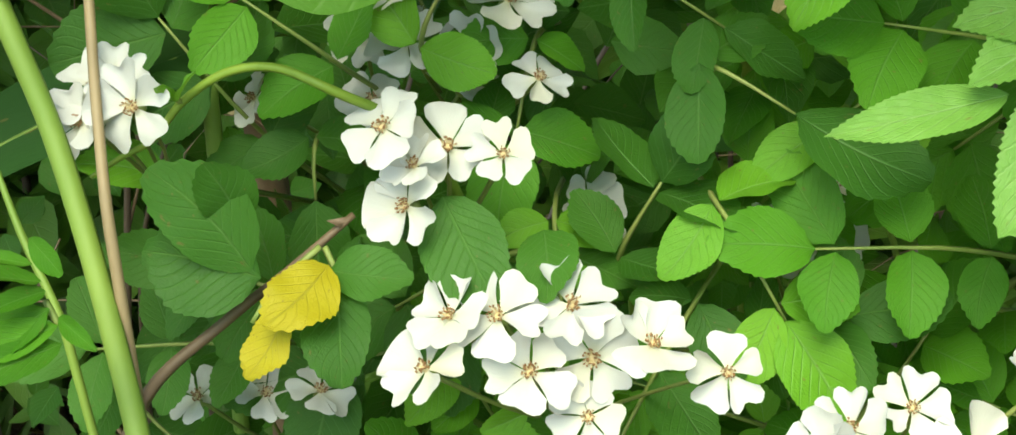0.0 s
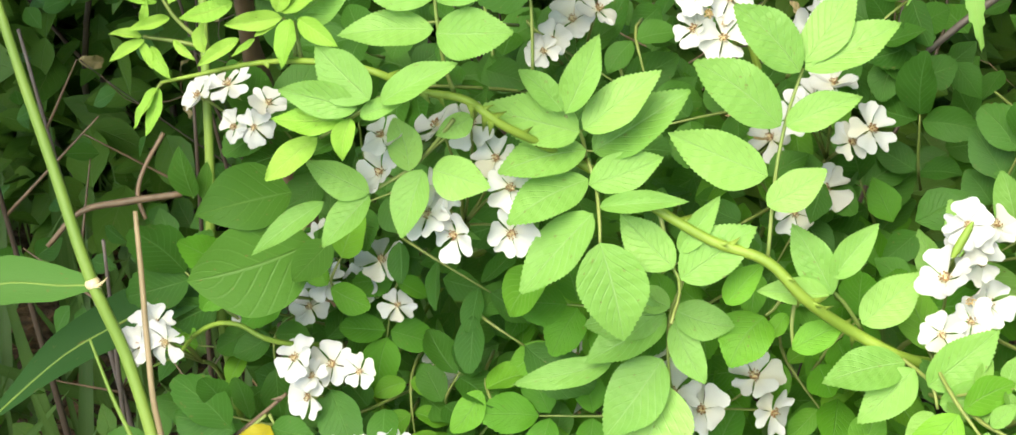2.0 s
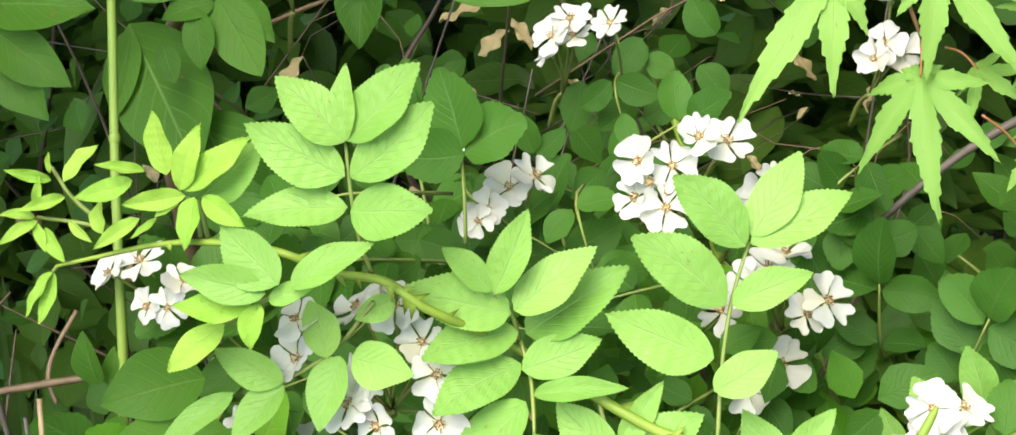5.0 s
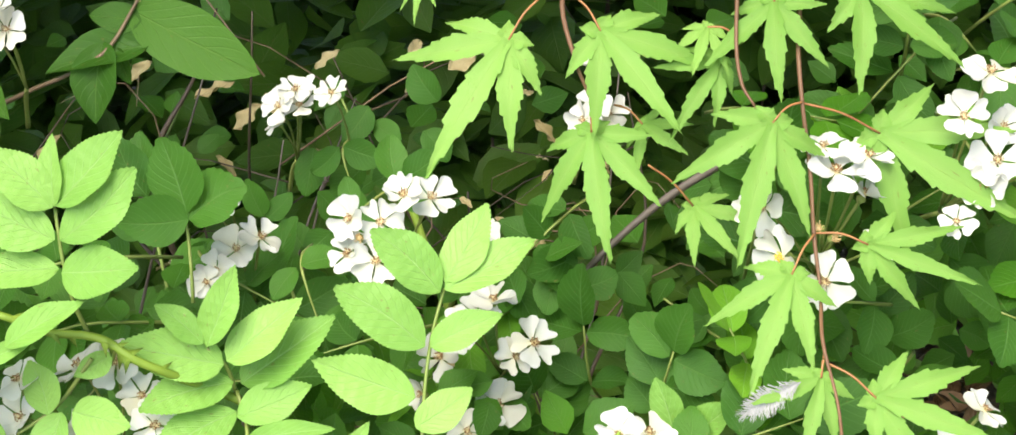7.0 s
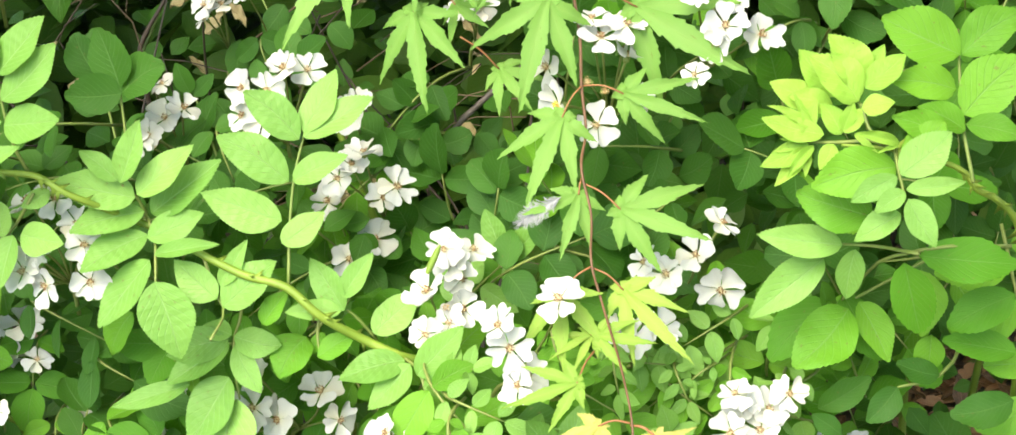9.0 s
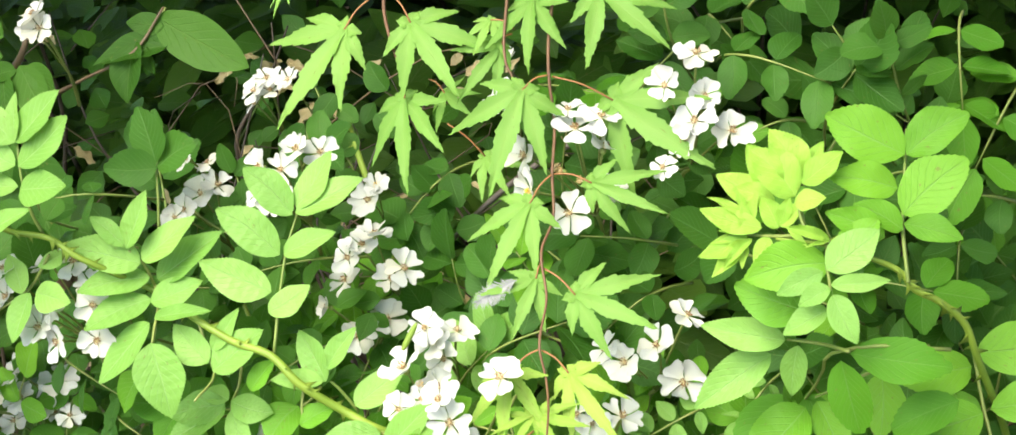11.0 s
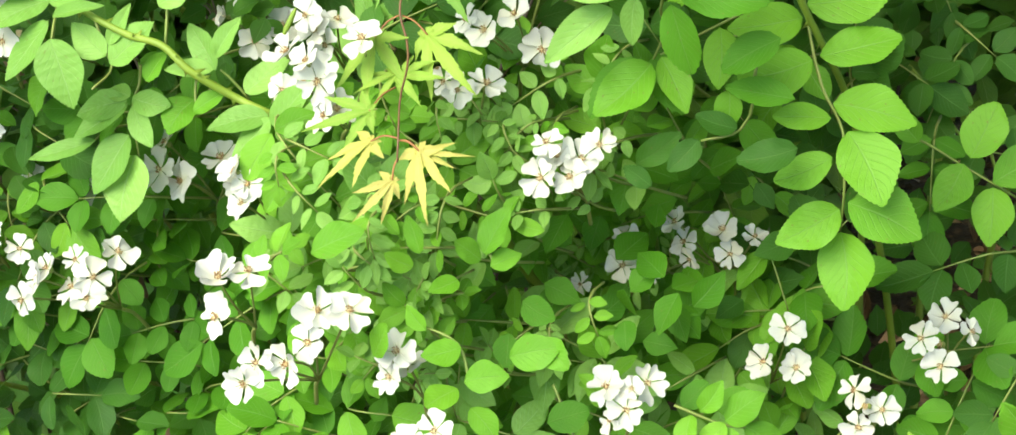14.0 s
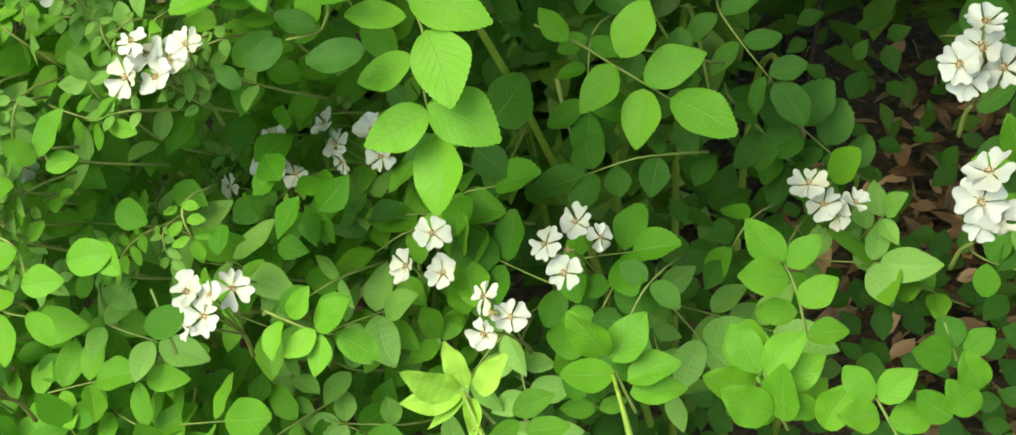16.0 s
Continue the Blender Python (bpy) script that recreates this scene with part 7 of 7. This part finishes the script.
compound_leaf(herb, [(-0.3576, -0.0508, 0.8198), (-0.3604, -0.0487, 0.8246)], [(-0.3588, -0.0511, 0.8239, -0.3781, -0.0626, 0.8129, 0.6), (-0.3570, -0.0525, 0.8208, -0.3760, -0.0664, 0.8182, 0.55), (-0.3606, -0.0490, 0.8287, -0.3717, -0.0610, 0.8357, 0.4), (-0.3625, -0.0476, 0.8319, -0.3750, -0.0491, 0.8344, 0.4), (-0.3561, -0.0540, 0.8176, -0.3721, -0.0707, 0.8169, 0.5), (-0.3597, -0.0497, 0.8271, -0.3682, -0.0619, 0.8276, 0.45), (-0.3634, -0.0453, 0.8366, -0.3535, -0.0558, 0.8334, 0.5), (-0.3570, -0.0517, 0.8223, -0.3469, -0.0603, 0.8194, 0.5)], "mature", seed=219)

# ---- broad-leaved shrub behind ----
shrub = thing("shrub", (-0.45, 0.45, 0), "dark green broad-leaved shrub behind the rose", "shrub")
tube("stem", [(-0.4500, 0.4500, 0.0000, 0.0120), (-0.4200, 0.4200, 0.6000, 0.0090), (-0.3622, 0.2033, 0.9862, 0.0040), (-0.3309, 0.1912, 1.0220, 0.0020), (-0.3266, 0.2018, 1.0436, 0.0010)], MAT_TWIG, shrub, sides=7)
tube("stem", [(-0.4200, 0.4200, 0.6000, 0.0090), (-0.3565, 0.2178, 0.9676, 0.0030), (-0.3068, 0.2048, 0.9946, 0.0012), (-0.2650, 0.2087, 1.0128, 0.0010), (-0.2472, 0.2224, 1.0367, 0.0008)], MAT_TWIG, shrub, sides=6)
compound_leaf(shrub, [(-0.3339, 0.1582, 0.9896), (-0.3284, 0.1711, 1.0160)], [(-0.4231, 0.1551, 1.0189, -0.3713, 0.1494, 1.0180, 0.8), (-0.4201, 0.1507, 1.0081, -0.3840, 0.1392, 0.9860, 0.9), (-0.4258, 0.1451, 0.9978, -0.3930, 0.1302, 0.9740, 0.9), (-0.3335, 0.1709, 1.0222, -0.3738, 0.1644, 1.0231, 0.75), (-0.3234, 0.1699, 1.0163, -0.3031, 0.1543, 0.9848, 1), (-0.3248, 0.1685, 1.0138, -0.3486, 0.1642, 1.0077, 0.9), (-0.3335, 0.1667, 1.0129, -0.3296, 0.1536, 0.9882, 0.9), (-0.3478, 0.1581, 0.9990, -0.3417, 0.1513, 0.9829, 1), (-0.3190, 0.1705, 1.0161, -0.2975, 0.1614, 0.9976, 0.9), (-0.3336, 0.1758, 1.0328, -0.3603, 0.1710, 1.0465, 1)], "shrub", seed=220, lift=0.2)
compound_leaf(shrub, [(-0.2481, 0.2263, 1.0357), (-0.2539, 0.2166, 1.0166)], [(-0.2536, 0.2210, 1.0310, -0.1931, 0.2160, 0.9971, 0.8), (-0.2655, 0.2131, 1.0178, -0.2692, 0.1940, 0.9827, 0.9), (-0.2595, 0.2126, 1.0147, -0.2540, 0.2088, 0.9967, 0.8), (-0.2444, 0.2147, 1.0139, -0.2923, 0.2022, 1.0056, 0.7), (-0.2475, 0.2193, 1.0251, -0.2713, 0.2160, 1.0295, 1), (-0.3738, 0.1870, 0.9985, -0.3400, 0.1553, 0.9395, 1.1), (-0.3433, 0.1747, 0.9608, -0.3128, 0.1528, 0.9008, 1.2), (-0.3738, 0.1857, 0.9957, -0.3767, 0.1622, 0.9625, 0.9)], "shrub", seed=221, lift=0)
compound_leaf(shrub, [(-0.2962, 0.0179, 0.8923), (-0.2883, 0.0251, 0.9031)], [(-0.2972, 0.0258, 0.9115, -0.3325, 0.0059, 0.9107, 1.1), (-0.2872, 0.0176, 0.8930, -0.3347, -0.0082, 0.8877, 1.2), (-0.2810, 0.0185, 0.8928, -0.2930, -0.0004, 0.8849, 1.0), (-0.3376, 0.0190, 0.9117, -0.3402, 0.0203, 0.9348, 0.9), (-0.3334, 0.0191, 0.9106, -0.3311, 0.0253, 0.9253, 0.8)], "shrub", seed=222, lift=0.3)

# ---- small things ----
small_feather((0.0309, -0.0299, 0.9601), (0.0114, -0.0322, 0.9494))
green_pod((-0.0368, -0.0063, 0.9124), (-0.0300, 0.0002, 0.9242))
dead_twig = thing("dead_twig", (0.027, 0.173, 0.962), "dark bare twig lying through the bush", "twig")
tube("stem", [(0.0269, 0.1733, 0.9623, 0.0022), (-0.0009, 0.1629, 0.9492, 0.0020), (-0.0258, 0.1515, 0.9330, 0.0018), (-0.0479, 0.1395, 0.9144, 0.0014), (-0.0617, 0.1297, 0.8977, 0.0010)], MAT_GREY_TWIG, dead_twig)
bent_twig = thing("dead_twig", (-0.370, 0.079, 0.877), "bent brown woody twig", "twig")
tube("stem", [(-0.3696, 0.0794, 0.8769, 0.0016), (-0.3949, 0.0723, 0.8757, 0.0018), (-0.4141, 0.0661, 0.8734, 0.0015), (-0.4281, 0.0546, 0.8611, 0.0011)], MAT_TWIG, bent_twig)
tube("stem", [(-0.3830, 0.1011, 0.8967, 0.0011), (-0.3921, 0.0884, 0.8806, 0.0011), (-0.3930, 0.0827, 0.8723, 0.0011), (-0.3890, 0.0780, 0.8635, 0.0010)], MAT_TWIG, bent_twig)
dead_stalks([(-0.474, 0.122, 0.905), (-0.483, 0.221, 0.873), (-0.530, 0.147, 0.870), (-0.545, 0.258, 0.764), (-0.483, 0.259, 0.839)])
bare_shrubs([(-0.267, 0.386), (-0.407, 0.406), (-0.127, 0.436)])
withered = thing("dead_shrub", (-0.22, 0.62, 0), "withered shrub hung with crumpled pale tan leaves in the shade", "shrub")
tube("stem", [(-0.2200, 0.6200, 0.0000, 0.0050), (-0.2200, 0.5800, 0.5000, 0.0040), (-0.3090, 0.4253, 0.8775, 0.0020), (-0.2851, 0.4490, 0.9210, 0.0012), (-0.2692, 0.4699, 0.9612, 0.0008)], MAT_WOOD, withered)
compound_leaf(withered, [(-0.3099, 0.4290, 0.8761), (-0.2859, 0.4528, 0.9198)], [(-0.2854, 0.4458, 0.9092, -0.2575, 0.4453, 0.9199, 1), (-0.2608, 0.4406, 0.8892, -0.2406, 0.4375, 0.9066, 1), (-0.2936, 0.4515, 0.9246, -0.2734, 0.4591, 0.9348, 1), (-0.3826, 0.4155, 0.8768, -0.3675, 0.4223, 0.8961, 1), (-0.3261, 0.4454, 0.9225, -0.3070, 0.4400, 0.9369, 0.9), (-0.2406, 0.4527, 0.9087, -0.2265, 0.4345, 0.8956, 0.9), (-0.3622, 0.4115, 0.8608, -0.3390, 0.4079, 0.8733, 0.8), (-0.2693, 0.4599, 0.9345, -0.2497, 0.4510, 0.9265, 0.9), (-0.2728, 0.4321, 0.8749, -0.2608, 0.4292, 0.8606, 0.9), (-0.0696, 0.4665, 0.8792, -0.0551, 0.4646, 0.8624, 0.9), (-0.0984, 0.4780, 0.9144, -0.0863, 0.4819, 0.9259, 0.8), (-0.2082, 0.4631, 0.9201, -0.1910, 0.4610, 0.9334, 0.8)], "dry", seed=223, width=0.62, loose=0.9)

# ---- the mass of the bush, the thicket behind and the litter ----
bush_leaves()
small_shoots()
inner_mass()
back_thicket()
shade_crown()
undergrowth()
